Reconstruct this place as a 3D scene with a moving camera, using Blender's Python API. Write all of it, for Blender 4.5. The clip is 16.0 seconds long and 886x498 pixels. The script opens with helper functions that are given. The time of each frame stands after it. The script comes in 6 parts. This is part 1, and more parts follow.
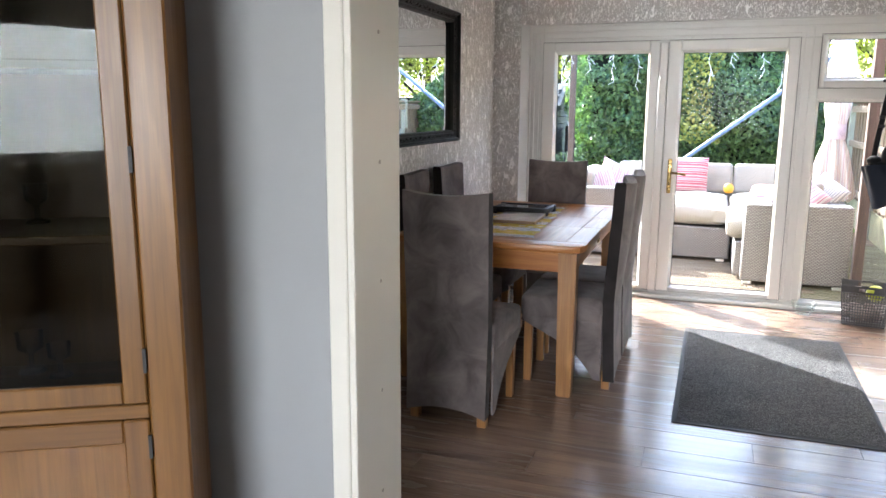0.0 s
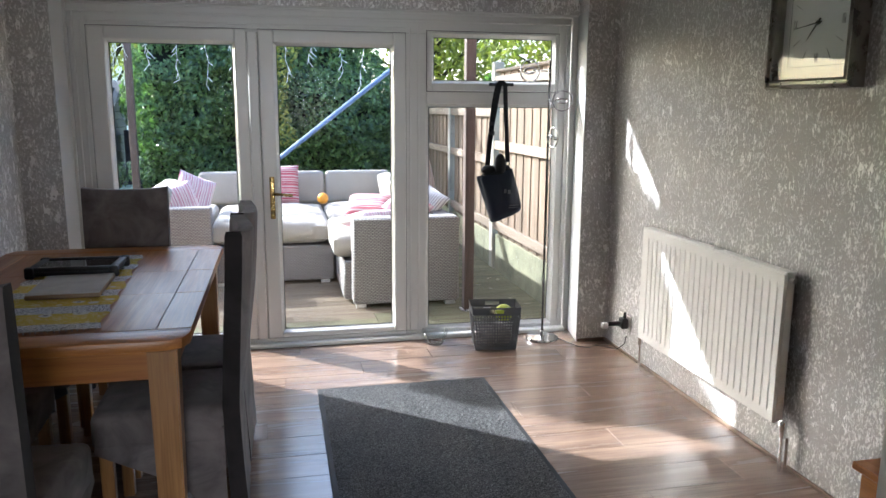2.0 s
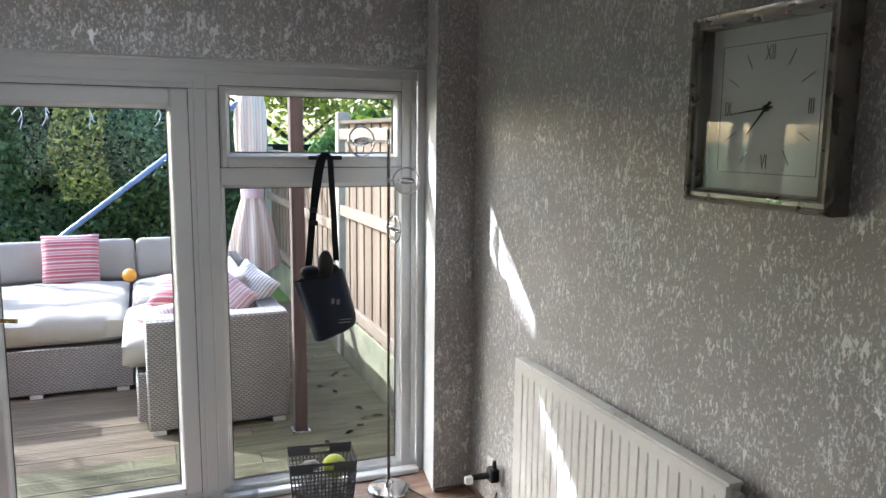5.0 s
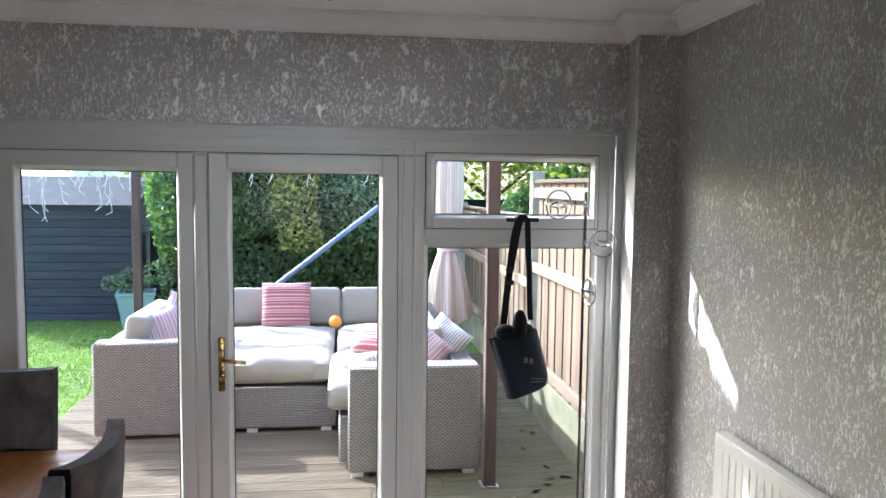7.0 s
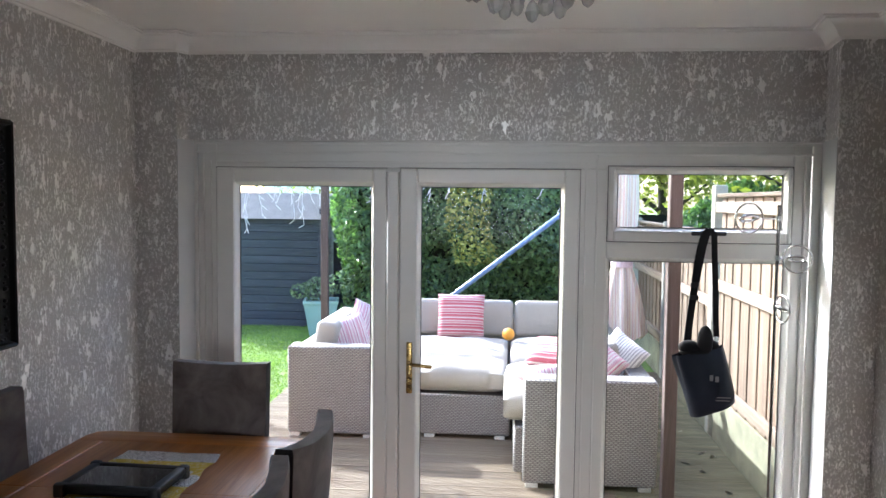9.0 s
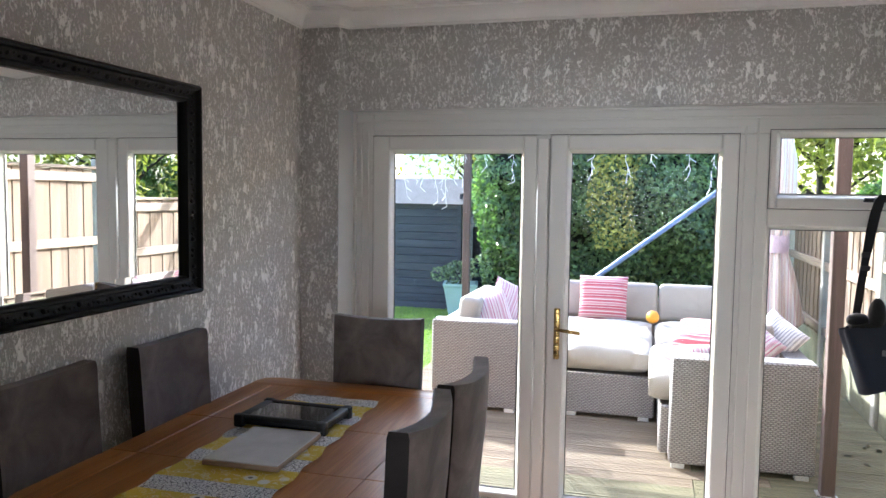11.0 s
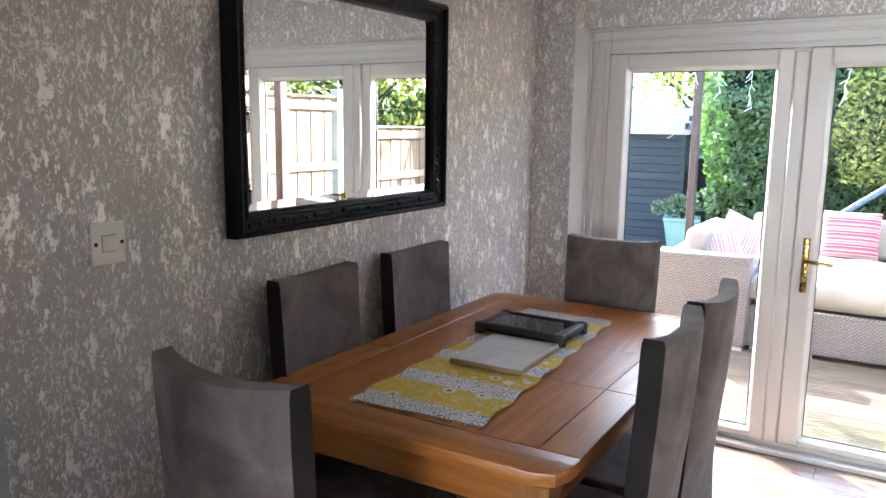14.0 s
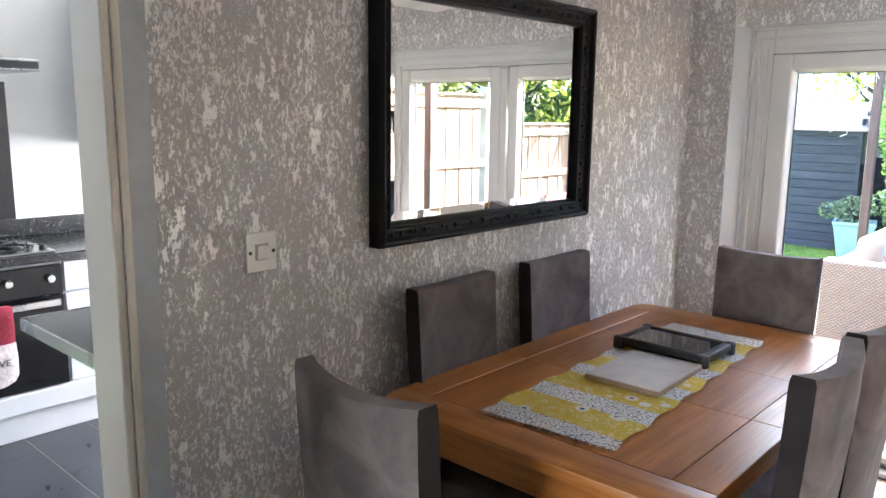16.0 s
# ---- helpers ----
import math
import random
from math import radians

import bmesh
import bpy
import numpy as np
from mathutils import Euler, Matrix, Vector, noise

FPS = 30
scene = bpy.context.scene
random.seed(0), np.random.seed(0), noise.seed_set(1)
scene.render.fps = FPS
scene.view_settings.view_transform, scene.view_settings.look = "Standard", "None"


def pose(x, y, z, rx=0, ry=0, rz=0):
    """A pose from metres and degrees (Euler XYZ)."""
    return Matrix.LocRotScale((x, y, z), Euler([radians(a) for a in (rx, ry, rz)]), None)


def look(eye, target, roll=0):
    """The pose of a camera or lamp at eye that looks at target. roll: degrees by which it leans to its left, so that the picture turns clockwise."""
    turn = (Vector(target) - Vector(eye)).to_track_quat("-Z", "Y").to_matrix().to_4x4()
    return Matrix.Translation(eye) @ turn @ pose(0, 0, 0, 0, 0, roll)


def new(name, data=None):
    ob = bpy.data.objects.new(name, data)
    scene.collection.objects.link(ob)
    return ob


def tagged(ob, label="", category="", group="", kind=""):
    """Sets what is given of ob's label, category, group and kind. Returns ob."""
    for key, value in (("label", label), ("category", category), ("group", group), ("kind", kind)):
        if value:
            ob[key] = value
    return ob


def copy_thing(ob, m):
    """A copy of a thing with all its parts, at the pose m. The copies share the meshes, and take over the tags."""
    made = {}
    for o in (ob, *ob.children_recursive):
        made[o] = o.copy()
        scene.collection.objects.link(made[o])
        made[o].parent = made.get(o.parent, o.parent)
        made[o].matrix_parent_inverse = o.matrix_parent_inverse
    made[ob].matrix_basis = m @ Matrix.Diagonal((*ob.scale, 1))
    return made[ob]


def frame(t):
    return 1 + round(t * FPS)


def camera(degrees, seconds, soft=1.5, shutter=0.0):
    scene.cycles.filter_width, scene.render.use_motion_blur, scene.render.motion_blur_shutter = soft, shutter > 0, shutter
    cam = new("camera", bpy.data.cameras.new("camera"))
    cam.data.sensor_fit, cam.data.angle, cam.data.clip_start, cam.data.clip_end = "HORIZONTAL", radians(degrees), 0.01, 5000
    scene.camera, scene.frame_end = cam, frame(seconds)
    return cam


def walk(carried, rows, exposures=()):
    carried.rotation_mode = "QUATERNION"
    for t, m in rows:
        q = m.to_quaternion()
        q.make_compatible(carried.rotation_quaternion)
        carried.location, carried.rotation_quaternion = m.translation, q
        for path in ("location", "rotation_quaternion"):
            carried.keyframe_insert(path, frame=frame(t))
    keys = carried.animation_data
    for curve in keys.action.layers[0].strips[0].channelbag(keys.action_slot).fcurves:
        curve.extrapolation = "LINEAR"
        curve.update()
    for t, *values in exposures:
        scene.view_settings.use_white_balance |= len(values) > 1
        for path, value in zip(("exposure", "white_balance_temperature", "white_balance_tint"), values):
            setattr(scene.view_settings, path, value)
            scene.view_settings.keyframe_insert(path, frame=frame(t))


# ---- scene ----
cam = camera(60.9, 16.0)
PATH = [
    (0, (0.477, 2.814, 1.421), (-0.184, 4.665, 1.051), 0.3),
    (0.5, (0.335, 3.088, 1.449), (0.001, 5.025, 1.077), 0.4),
    (1, (0.274, 3.371, 1.464), (0.215, 5.334, 1.089), 0.2),
    (1.5, (0.238, 3.72, 1.47), (0.446, 5.674, 1.096), 0.2),
    (2, (0.21, 4.032, 1.463), (0.631, 5.953, 1.095), 0.3),
    (2.5, (0.197, 4.345, 1.54), (0.775, 6.222, 1.164), 0.1),
    (3, (0.314, 4.595, 1.528), (0.993, 6.44, 1.162), 0.3),
    (3.5, (0.523, 4.827, 1.579), (1.268, 6.647, 1.213), 0.4),
    (3.7, (0.576, 4.908, 1.587), (1.333, 6.724, 1.226), 0.4),
    (4.75, (0.787, 5.156, 1.683), (1.545, 6.986, 1.371), 0.55),
    (5.8, (0.782, 5.153, 1.752), (1.349, 7.056, 1.515), 0.7),
    (6, (0.767, 5.14, 1.758), (1.287, 7.058, 1.534), 0.7),
    (6.5, (0.756, 5.131, 1.774), (1.145, 7.083, 1.578), 0.4),
    (7, (0.737, 5.101, 1.758), (0.996, 7.078, 1.595), 0.7),
    (7.5, (0.725, 5.081, 1.759), (0.86, 7.071, 1.614), 0.8),
    (8, (0.687, 5.06, 1.759), (0.71, 7.055, 1.621), 0.9),
    (8.5, (0.671, 5.031, 1.758), (0.59, 7.025, 1.626), 0.7),
    (9.75, (0.632, 4.997, 1.702), (0.325, 6.975, 1.581), 0.75),
    (11, (0.596, 4.937, 1.608), (0.071, 6.861, 1.463), 0.8),
    (11.5, (0.582, 4.887, 1.576), (-0.04, 6.78, 1.409), 0.7),
    (12, (0.576, 4.855, 1.55), (-0.134, 6.714, 1.351), 0.7),
    (12.5, (0.555, 4.835, 1.524), (-0.235, 6.658, 1.293), 0.7),
    (13, (0.542, 4.827, 1.517), (-0.319, 6.613, 1.251), 0.6),
    (13.5, (0.522, 4.836, 1.509), (-0.412, 6.579, 1.212), 0.7),
    (14, (0.499, 4.866, 1.539), (-0.516, 6.559, 1.216), 0.8),
    (14.5, (0.509, 4.895, 1.574), (-0.6, 6.525, 1.236), 0.7),
    (15, (0.513, 4.903, 1.587), (-0.682, 6.468, 1.238), 0.8),
    (15.5, (0.512, 4.893, 1.596), (-0.755, 6.4, 1.246), 0.7),
    (16, (0.518, 4.889, 1.603), (-0.806, 6.347, 1.253), 0.7),
]
EXPOSURES = [(0.0, 3.45, 6000, 11), (0.5, 3.08, 5950, 10), (1.0, 2.72, 5800, 10), (2.0, 2.32, 5700, 9), (3.5, 2.08, 5550, 9), (6.0, 2.22, 5550, 9), (8.5, 2.5, 5600, 10), (11.0, 2.82, 5800, 11), (13.0, 3.34, 5850, 12), (16.0, 3.85, 5850, 12)]
SKY, SUN, FRONT, KITCHEN = 0.195, 2.9, 42.0, 15.0
walk(cam, [(t, look(eye, target, roll)) for t, eye, target, roll in PATH], EXPOSURES)

# ---- light and exposure ----
SUN_WAY = Vector((1.15, -1.0, -0.95)).normalized()
world = bpy.data.worlds.new("sky")
scene.world = world
world.use_nodes = True
wn = world.node_tree.nodes
sky = wn.new("ShaderNodeTexSky")
sky.sky_type = "NISHITA"
sky.sun_disc = False
sky.sun_elevation = math.asin(-SUN_WAY.z)
sky.sun_rotation = math.atan2(-SUN_WAY.x, -SUN_WAY.y)
sky.air_density, sky.dust_density = 1.0, 3.0
wn["Background"].inputs["Strength"].default_value = SKY
world.node_tree.links.new(sky.outputs[0], wn["Background"].inputs["Color"])
sun_data = bpy.data.lights.new("sun", "SUN")
sun_data.energy, sun_data.angle, sun_data.color = SUN, radians(0.55), (1.0, 0.96, 0.9)
sun = new("sun", sun_data)
sun.rotation_euler = SUN_WAY.to_track_quat("-Z", "Y").to_euler()


def window_light(name, watts, width, height, m):
    d = bpy.data.lights.new(name, "AREA")
    d.shape, d.size, d.size_y, d.energy, d.color = "RECTANGLE", width, height, watts, (1.0, 0.98, 0.95)
    new(name, d).matrix_world = m


window_light("front_window_daylight", FRONT, 2.3, 1.1, look((0.2, -1.45, 1.55), (0.2, 3, 1.45)))
window_light("kitchen_window_daylight", KITCHEN, 1.4, 1.0, look((-2.5, 8.68, 1.55), (-2.5, 5, 1.4)))


# ---- material helpers ----
def nodes_of(name):
    m = bpy.data.materials.new(name)
    m.use_nodes = True
    nt = m.node_tree
    return m, nt, nt.nodes["Principled BSDF"]


def add(nt, kind, **inputs):
    n = nt.nodes.new(kind)
    for k, v in inputs.items():
        n.inputs[k.replace("_", " ")].default_value = v
    return n


def ramp(nt, fac, stops, interp="LINEAR"):
    r = nt.nodes.new("ShaderNodeValToRGB")
    r.color_ramp.interpolation = interp
    els = r.color_ramp.elements
    while len(els) < len(stops):
        els.new(0.5)
    for e, (p, c) in zip(els, stops):
        e.position = p
        e.color = (*c, 1) if len(c) == 3 else c
    nt.links.new(fac, r.inputs["Fac"])
    return r.outputs["Color"]


def coords(nt, scale=(1, 1, 1), rot=(0, 0, 0), world_space=False):
    if world_space:
        src = nt.nodes.new("ShaderNodeNewGeometry").outputs["Position"]
    else:
        src = nt.nodes.new("ShaderNodeTexCoord").outputs["Object"]
    mp = nt.nodes.new("ShaderNodeMapping")
    mp.inputs["Scale"].default_value = scale
    mp.inputs["Rotation"].default_value = rot
    nt.links.new(src, mp.inputs["Vector"])
    return mp.outputs["Vector"]


def noise_at(nt, vec, scale, detail=4, rough=0.55, distort=0.0):
    n = add(nt, "ShaderNodeTexNoise", Scale=scale, Detail=detail, Roughness=rough, Distortion=distort)
    nt.links.new(vec, n.inputs["Vector"])
    return n.outputs["Fac"]


def mixed(nt, a, b, fac, mode="MIX"):
    n = nt.nodes.new("ShaderNodeMix")
    n.data_type, n.blend_type = "RGBA", mode
    for v, i in ((fac, 0), (a, 6), (b, 7)):
        if hasattr(v, "is_linked"):
            nt.links.new(v, n.inputs[i])
        else:
            n.inputs[i].default_value = v if not isinstance(v, tuple) else (*v, 1)
    return n.outputs[2]


def bumped(nt, bsdf, height, strength, distance):
    b = add(nt, "ShaderNodeBump", Strength=strength, Distance=distance)
    nt.links.new(height, b.inputs["Height"])
    nt.links.new(b.outputs[0], bsdf.inputs["Normal"])


def shade(c, k):
    return tuple(min(1.0, v * k) for v in c)


def plain(name, col, rough=0.5, metal=0.0, vary=0.12, scale=6.0, fine=120.0, bump=0.1, dist=0.002, spread=0.08, random_tone=0.0):
    """A paint, plastic, metal or stone: broad and fine variation of tone and gloss, and fine relief."""
    m, nt, b = nodes_of(name)
    v = coords(nt)
    broad, grain = noise_at(nt, v, scale), noise_at(nt, v, fine, 3)
    c = ramp(nt, broad, [(0.3, shade(col, 1 - vary)), (0.7, shade(col, 1 + vary * 0.6))])
    c = mixed(nt, c, ramp(nt, grain, [(0.35, (0.84, 0.84, 0.84)), (0.65, (1, 1, 1))]), min(1.0, vary * 2), "MULTIPLY")
    if random_tone:
        info = nt.nodes.new("ShaderNodeObjectInfo")
        k = ramp(nt, info.outputs["Random"], [(0, (1 - random_tone,) * 3), (1, (1.0, 1.0, 1.0))])
        c = mixed(nt, c, k, 1.0, "MULTIPLY")
    nt.links.new(c, b.inputs["Base Color"])
    r = ramp(nt, broad, [(0.3, (rough - spread,) * 3), (0.7, (rough + spread,) * 3)])
    nt.links.new(r, b.inputs["Roughness"])
    b.inputs["Metallic"].default_value = metal
    if bump:
        bumped(nt, b, grain, bump, dist)
    return m


def timber(name, dark, light, axis=0, rough=0.4, grain=1.0, bump=0.12, random_tone=0.25, coat=0.0, knots=True):
    """Wood with its grain along one axis, each piece of its own tone and shifted figure."""
    m, nt, b = nodes_of(name)
    tc = nt.nodes.new("ShaderNodeTexCoord")
    info = nt.nodes.new("ShaderNodeObjectInfo")
    shift = nt.nodes.new("ShaderNodeVectorMath")
    shift.operation = "MULTIPLY_ADD"
    nt.links.new(info.outputs["Random"], shift.inputs[0])
    shift.inputs[1].default_value = (37, 53, 71)
    nt.links.new(tc.outputs["Object"], shift.inputs[2])
    mp = nt.nodes.new("ShaderNodeMapping")
    s = [9.0 * grain] * 3
    s[axis] = 0.7 * grain
    mp.inputs["Scale"].default_value = s
    nt.links.new(shift.outputs[0], mp.inputs["Vector"])
    figure = noise_at(nt, mp.outputs[0], 1.6, 5, 0.6, 0.9)
    mp2 = nt.nodes.new("ShaderNodeMapping")
    s2 = [95.0 * grain] * 3
    s2[axis] = 3.0 * grain
    mp2.inputs["Scale"].default_value = s2
    nt.links.new(shift.outputs[0], mp2.inputs["Vector"])
    pores = noise_at(nt, mp2.outputs[0], 1.5, 3)
    mid = tuple((a + c) / 2 for a, c in zip(dark, light))
    col = ramp(nt, figure, [(0.28, dark), (0.5, mid), (0.72, light)])
    col = mixed(nt, col, ramp(nt, pores, [(0.36, (0.66, 0.62, 0.58)), (0.56, (1, 1, 1))]), 0.55, "MULTIPLY")
    k = ramp(nt, info.outputs["Random"], [(0, (1 - random_tone,) * 3), (1, (1.0, 1.0, 1.0))])
    col = mixed(nt, col, k, 1.0, "MULTIPLY")
    nt.links.new(col, b.inputs["Base Color"])
    rr = ramp(nt, figure, [(0.3, (rough + 0.07,) * 3), (0.7, (rough - 0.05,) * 3)])
    nt.links.new(rr, b.inputs["Roughness"])
    b.inputs["Coat Weight"].default_value = coat
    b.inputs["Coat Roughness"].default_value = 0.22
    if bump:
        bumped(nt, b, pores, bump, 0.001)
    return m


def wallpaper_of(name, along):
    """Taupe paper with raised metallic flecks that run downwards and catch the light of the doors."""
    m, nt, b = nodes_of(name)

    def lifted(a, c, k):
        n = nt.nodes.new("ShaderNodeMath")
        n.operation = "MULTIPLY_ADD"
        nt.links.new(a, n.inputs[0])
        n.inputs[1].default_value = k
        nt.links.new(c, n.inputs[2])
        return n.outputs[0]
    def flecks(scale, stretch, warp, r0, r1):
        """Ragged upright blobs, one to a cell, of uneven size."""
        v = coords(nt, (1, 1, stretch))
        w = add(nt, "ShaderNodeTexNoise", Scale=scale * 2.6, Detail=3.0, Roughness=0.65)
        nt.links.new(v, w.inputs["Vector"])
        shift = nt.nodes.new("ShaderNodeVectorMath")
        shift.operation = "MULTIPLY_ADD"
        nt.links.new(w.outputs["Color"], shift.inputs[0])
        shift.inputs[1].default_value = (warp / scale,) * 3
        nt.links.new(v, shift.inputs[2])
        vor = add(nt, "ShaderNodeTexVoronoi", Scale=scale)
        nt.links.new(shift.outputs[0], vor.inputs["Vector"])
        sep = nt.nodes.new("ShaderNodeSeparateColor")
        nt.links.new(vor.outputs["Color"], sep.inputs[0])
        reach = nt.nodes.new("ShaderNodeMath")
        reach.operation = "MULTIPLY_ADD"
        nt.links.new(sep.outputs[0], reach.inputs[0])
        reach.inputs[1].default_value, reach.inputs[2].default_value = r0 - r1, -r0
        gap = nt.nodes.new("ShaderNodeMath")
        gap.operation = "ADD"
        nt.links.new(vor.outputs["Distance"], gap.inputs[0])
        nt.links.new(reach.outputs[0], gap.inputs[1])
        return ramp(nt, gap.outputs[0], [(0.0, (1, 1, 1)), (0.022, (0, 0, 0))])
    clump = noise_at(nt, coords(nt, (1, 1, 0.7)), 6.5, 2)
    small = noise_at(nt, coords(nt, (1, 1, 0.55)), 105.0, 4, 0.7, 0.6)
    f1 = flecks(19.0, 0.5, 1.7, 0.0, 0.35)
    f2 = flecks(48.0, 0.36, 1.7, 0.0, 0.29)
    f3 = ramp(nt, lifted(clump, small, 0.2), [(0.645, (0, 0, 0)), (0.67, (0.75, 0.75, 0.75))])
    curl = noise_at(nt, coords(nt, (1, 1, 0.5)), 58.0, 2, 0.5, 1.2)
    lines = ramp(nt, curl, [(0.482, (0, 0, 0)), (0.494, (0.6, 0.6, 0.6)), (0.504, (0.6, 0.6, 0.6)), (0.516, (0, 0, 0))])
    broken = ramp(nt, noise_at(nt, coords(nt, (1, 1, 0.8)), 30.0, 3), [(0.46, (0, 0, 0)), (0.54, (1, 1, 1))])
    f4 = mixed(nt, lines, broken, 1.0, "MULTIPLY")
    mask = mixed(nt, mixed(nt, f1, f2, 1.0, "LIGHTEN"), mixed(nt, f3, f4, 1.0, "LIGHTEN"), 1.0, "LIGHTEN")
    fine = noise_at(nt, coords(nt), 420.0, 2)
    base = ramp(nt, noise_at(nt, coords(nt), 2.2), [(0.3, (0.47, 0.452, 0.44)), (0.7, (0.55, 0.53, 0.516))])
    base = mixed(nt, base, ramp(nt, fine, [(0.3, (0.8, 0.8, 0.8)), (0.7, (1, 1, 1))]), 0.6, "MULTIPLY")
    c = mixed(nt, base, (0.97, 0.96, 0.945), mask)
    nt.links.new(c, b.inputs["Base Color"])
    nt.links.new(ramp(nt, mask, [(0, (0.52,) * 3), (1, (0.3,) * 3)]), b.inputs["Roughness"])
    nt.links.new(ramp(nt, mask, [(0, (0.0,) * 3), (1, (0.25,) * 3)]), b.inputs["Metallic"])
    bumped(nt, b, mixed(nt, mask, fine, 0.12), 0.9, 0.003)
    return m


def fabric(name, col, rough=0.9, scale=5.0, vary=0.22, weave=900.0, sheen=0.4, bump=0.25, folds=0.0):
    m, nt, b = nodes_of(name)
    v = coords(nt)
    nap = noise_at(nt, v, scale, 4, 0.6, 0.6)
    thread = noise_at(nt, v, weave, 2)
    c = ramp(nt, nap, [(0.3, shade(col, 1 - vary)), (0.68, shade(col, 1 + vary))])
    c = mixed(nt, c, ramp(nt, thread, [(0.3, (0.78,) * 3), (0.7, (1, 1, 1))]), 0.6, "MULTIPLY")
    nt.links.new(c, b.inputs["Base Color"])
    b.inputs["Roughness"].default_value = rough
    b.inputs["Sheen Weight"].default_value = sheen
    b.inputs["Sheen Roughness"].default_value = 0.45
    b.inputs["Specular IOR Level"].default_value = 0.2
    if folds:
        h = mixed(nt, noise_at(nt, v, 7.0, 3, 0.5, 0.5), thread, 0.05)
        bumped(nt, b, h, folds, 0.02)
    else:
        bumped(nt, b, thread, bump, 0.0008)
    return m


def striped(name, axis, pitch, stops, rough=0.9):
    """Woven stripes across one axis of a cushion."""
    m, nt, b = nodes_of(name)
    tc = nt.nodes.new("ShaderNodeTexCoord")
    sep = nt.nodes.new("ShaderNodeSeparateXYZ")
    nt.links.new(tc.outputs["Object"], sep.inputs[0])
    mm = nt.nodes.new("ShaderNodeMath")
    mm.operation = "MULTIPLY"
    mm.inputs[1].default_value = 1 / pitch
    nt.links.new(sep.outputs[axis], mm.inputs[0])
    fr = nt.nodes.new("ShaderNodeMath")
    fr.operation = "FRACT"
    nt.links.new(mm.outputs[0], fr.inputs[0])
    c = ramp(nt, fr.outputs[0], stops, "CONSTANT")
    thread = noise_at(nt, coords(nt), 700.0, 2)
    c = mixed(nt, c, ramp(nt, thread, [(0.3, (0.85,) * 3), (0.7, (1, 1, 1))]), 0.6, "MULTIPLY")
    nt.links.new(c, b.inputs["Base Color"])
    b.inputs["Roughness"].default_value = rough
    b.inputs["Sheen Weight"].default_value = 0.2
    bumped(nt, b, noise_at(nt, coords(nt), 9.0, 3), 0.4, 0.012)
    return m


def pane_glass(name, tint=(1, 1, 1), gloss=1.0):
    m, nt, b = nodes_of(name)
    nt.nodes.remove(b)
    clear = nt.nodes.new("ShaderNodeBsdfTransparent")
    clear.inputs[0].default_value = (*tint, 1)
    shine = nt.nodes.new("ShaderNodeBsdfGlossy")
    shine.inputs["Roughness"].default_value = 0.0
    fr = add(nt, "ShaderNodeFresnel", IOR=1.45)
    k = nt.nodes.new("ShaderNodeMath")
    k.operation = "MULTIPLY"
    k.inputs[1].default_value = gloss
    nt.links.new(fr.outputs[0], k.inputs[0])
    mx = nt.nodes.new("ShaderNodeMixShader")
    nt.links.new(k.outputs[0], mx.inputs[0])
    nt.links.new(clear.outputs[0], mx.inputs[1])
    nt.links.new(shine.outputs[0], mx.inputs[2])
    nt.links.new(mx.outputs[0], nt.nodes["Material Output"].inputs[0])
    return m


def leafy(name, dark, light, rough=0.35):
    m, nt, b = nodes_of(name)
    g = nt.nodes.new("ShaderNodeNewGeometry")
    c = ramp(nt, g.outputs["Random Per Island"], [(0.0, dark), (0.75, light), (1.0, shade(light, 1.5))])
    c = mixed(nt, c, ramp(nt, noise_at(nt, coords(nt), 1.3, 2), [(0.35, (0.6, 0.6, 0.6)), (0.65, (1, 1, 1))]), 0.6, "MULTIPLY")
    nt.links.new(c, b.inputs["Base Color"])
    b.inputs["Roughness"].default_value = rough
    b.inputs["Subsurface Weight"].default_value = 0.0
    tr = nt.nodes.new("ShaderNodeBsdfTranslucent")
    nt.links.new(mixed(nt, c, (1.0, 1.35, 0.5), 1.0, "MULTIPLY"), tr.inputs[0])
    mx = nt.nodes.new("ShaderNodeMixShader")
    mx.inputs[0].default_value = 0.3
    nt.links.new(b.outputs[0], mx.inputs[1])
    nt.links.new(tr.outputs[0], mx.inputs[2])
    nt.links.new(mx.outputs[0], nt.nodes["Material Output"].inputs[0])
    return m


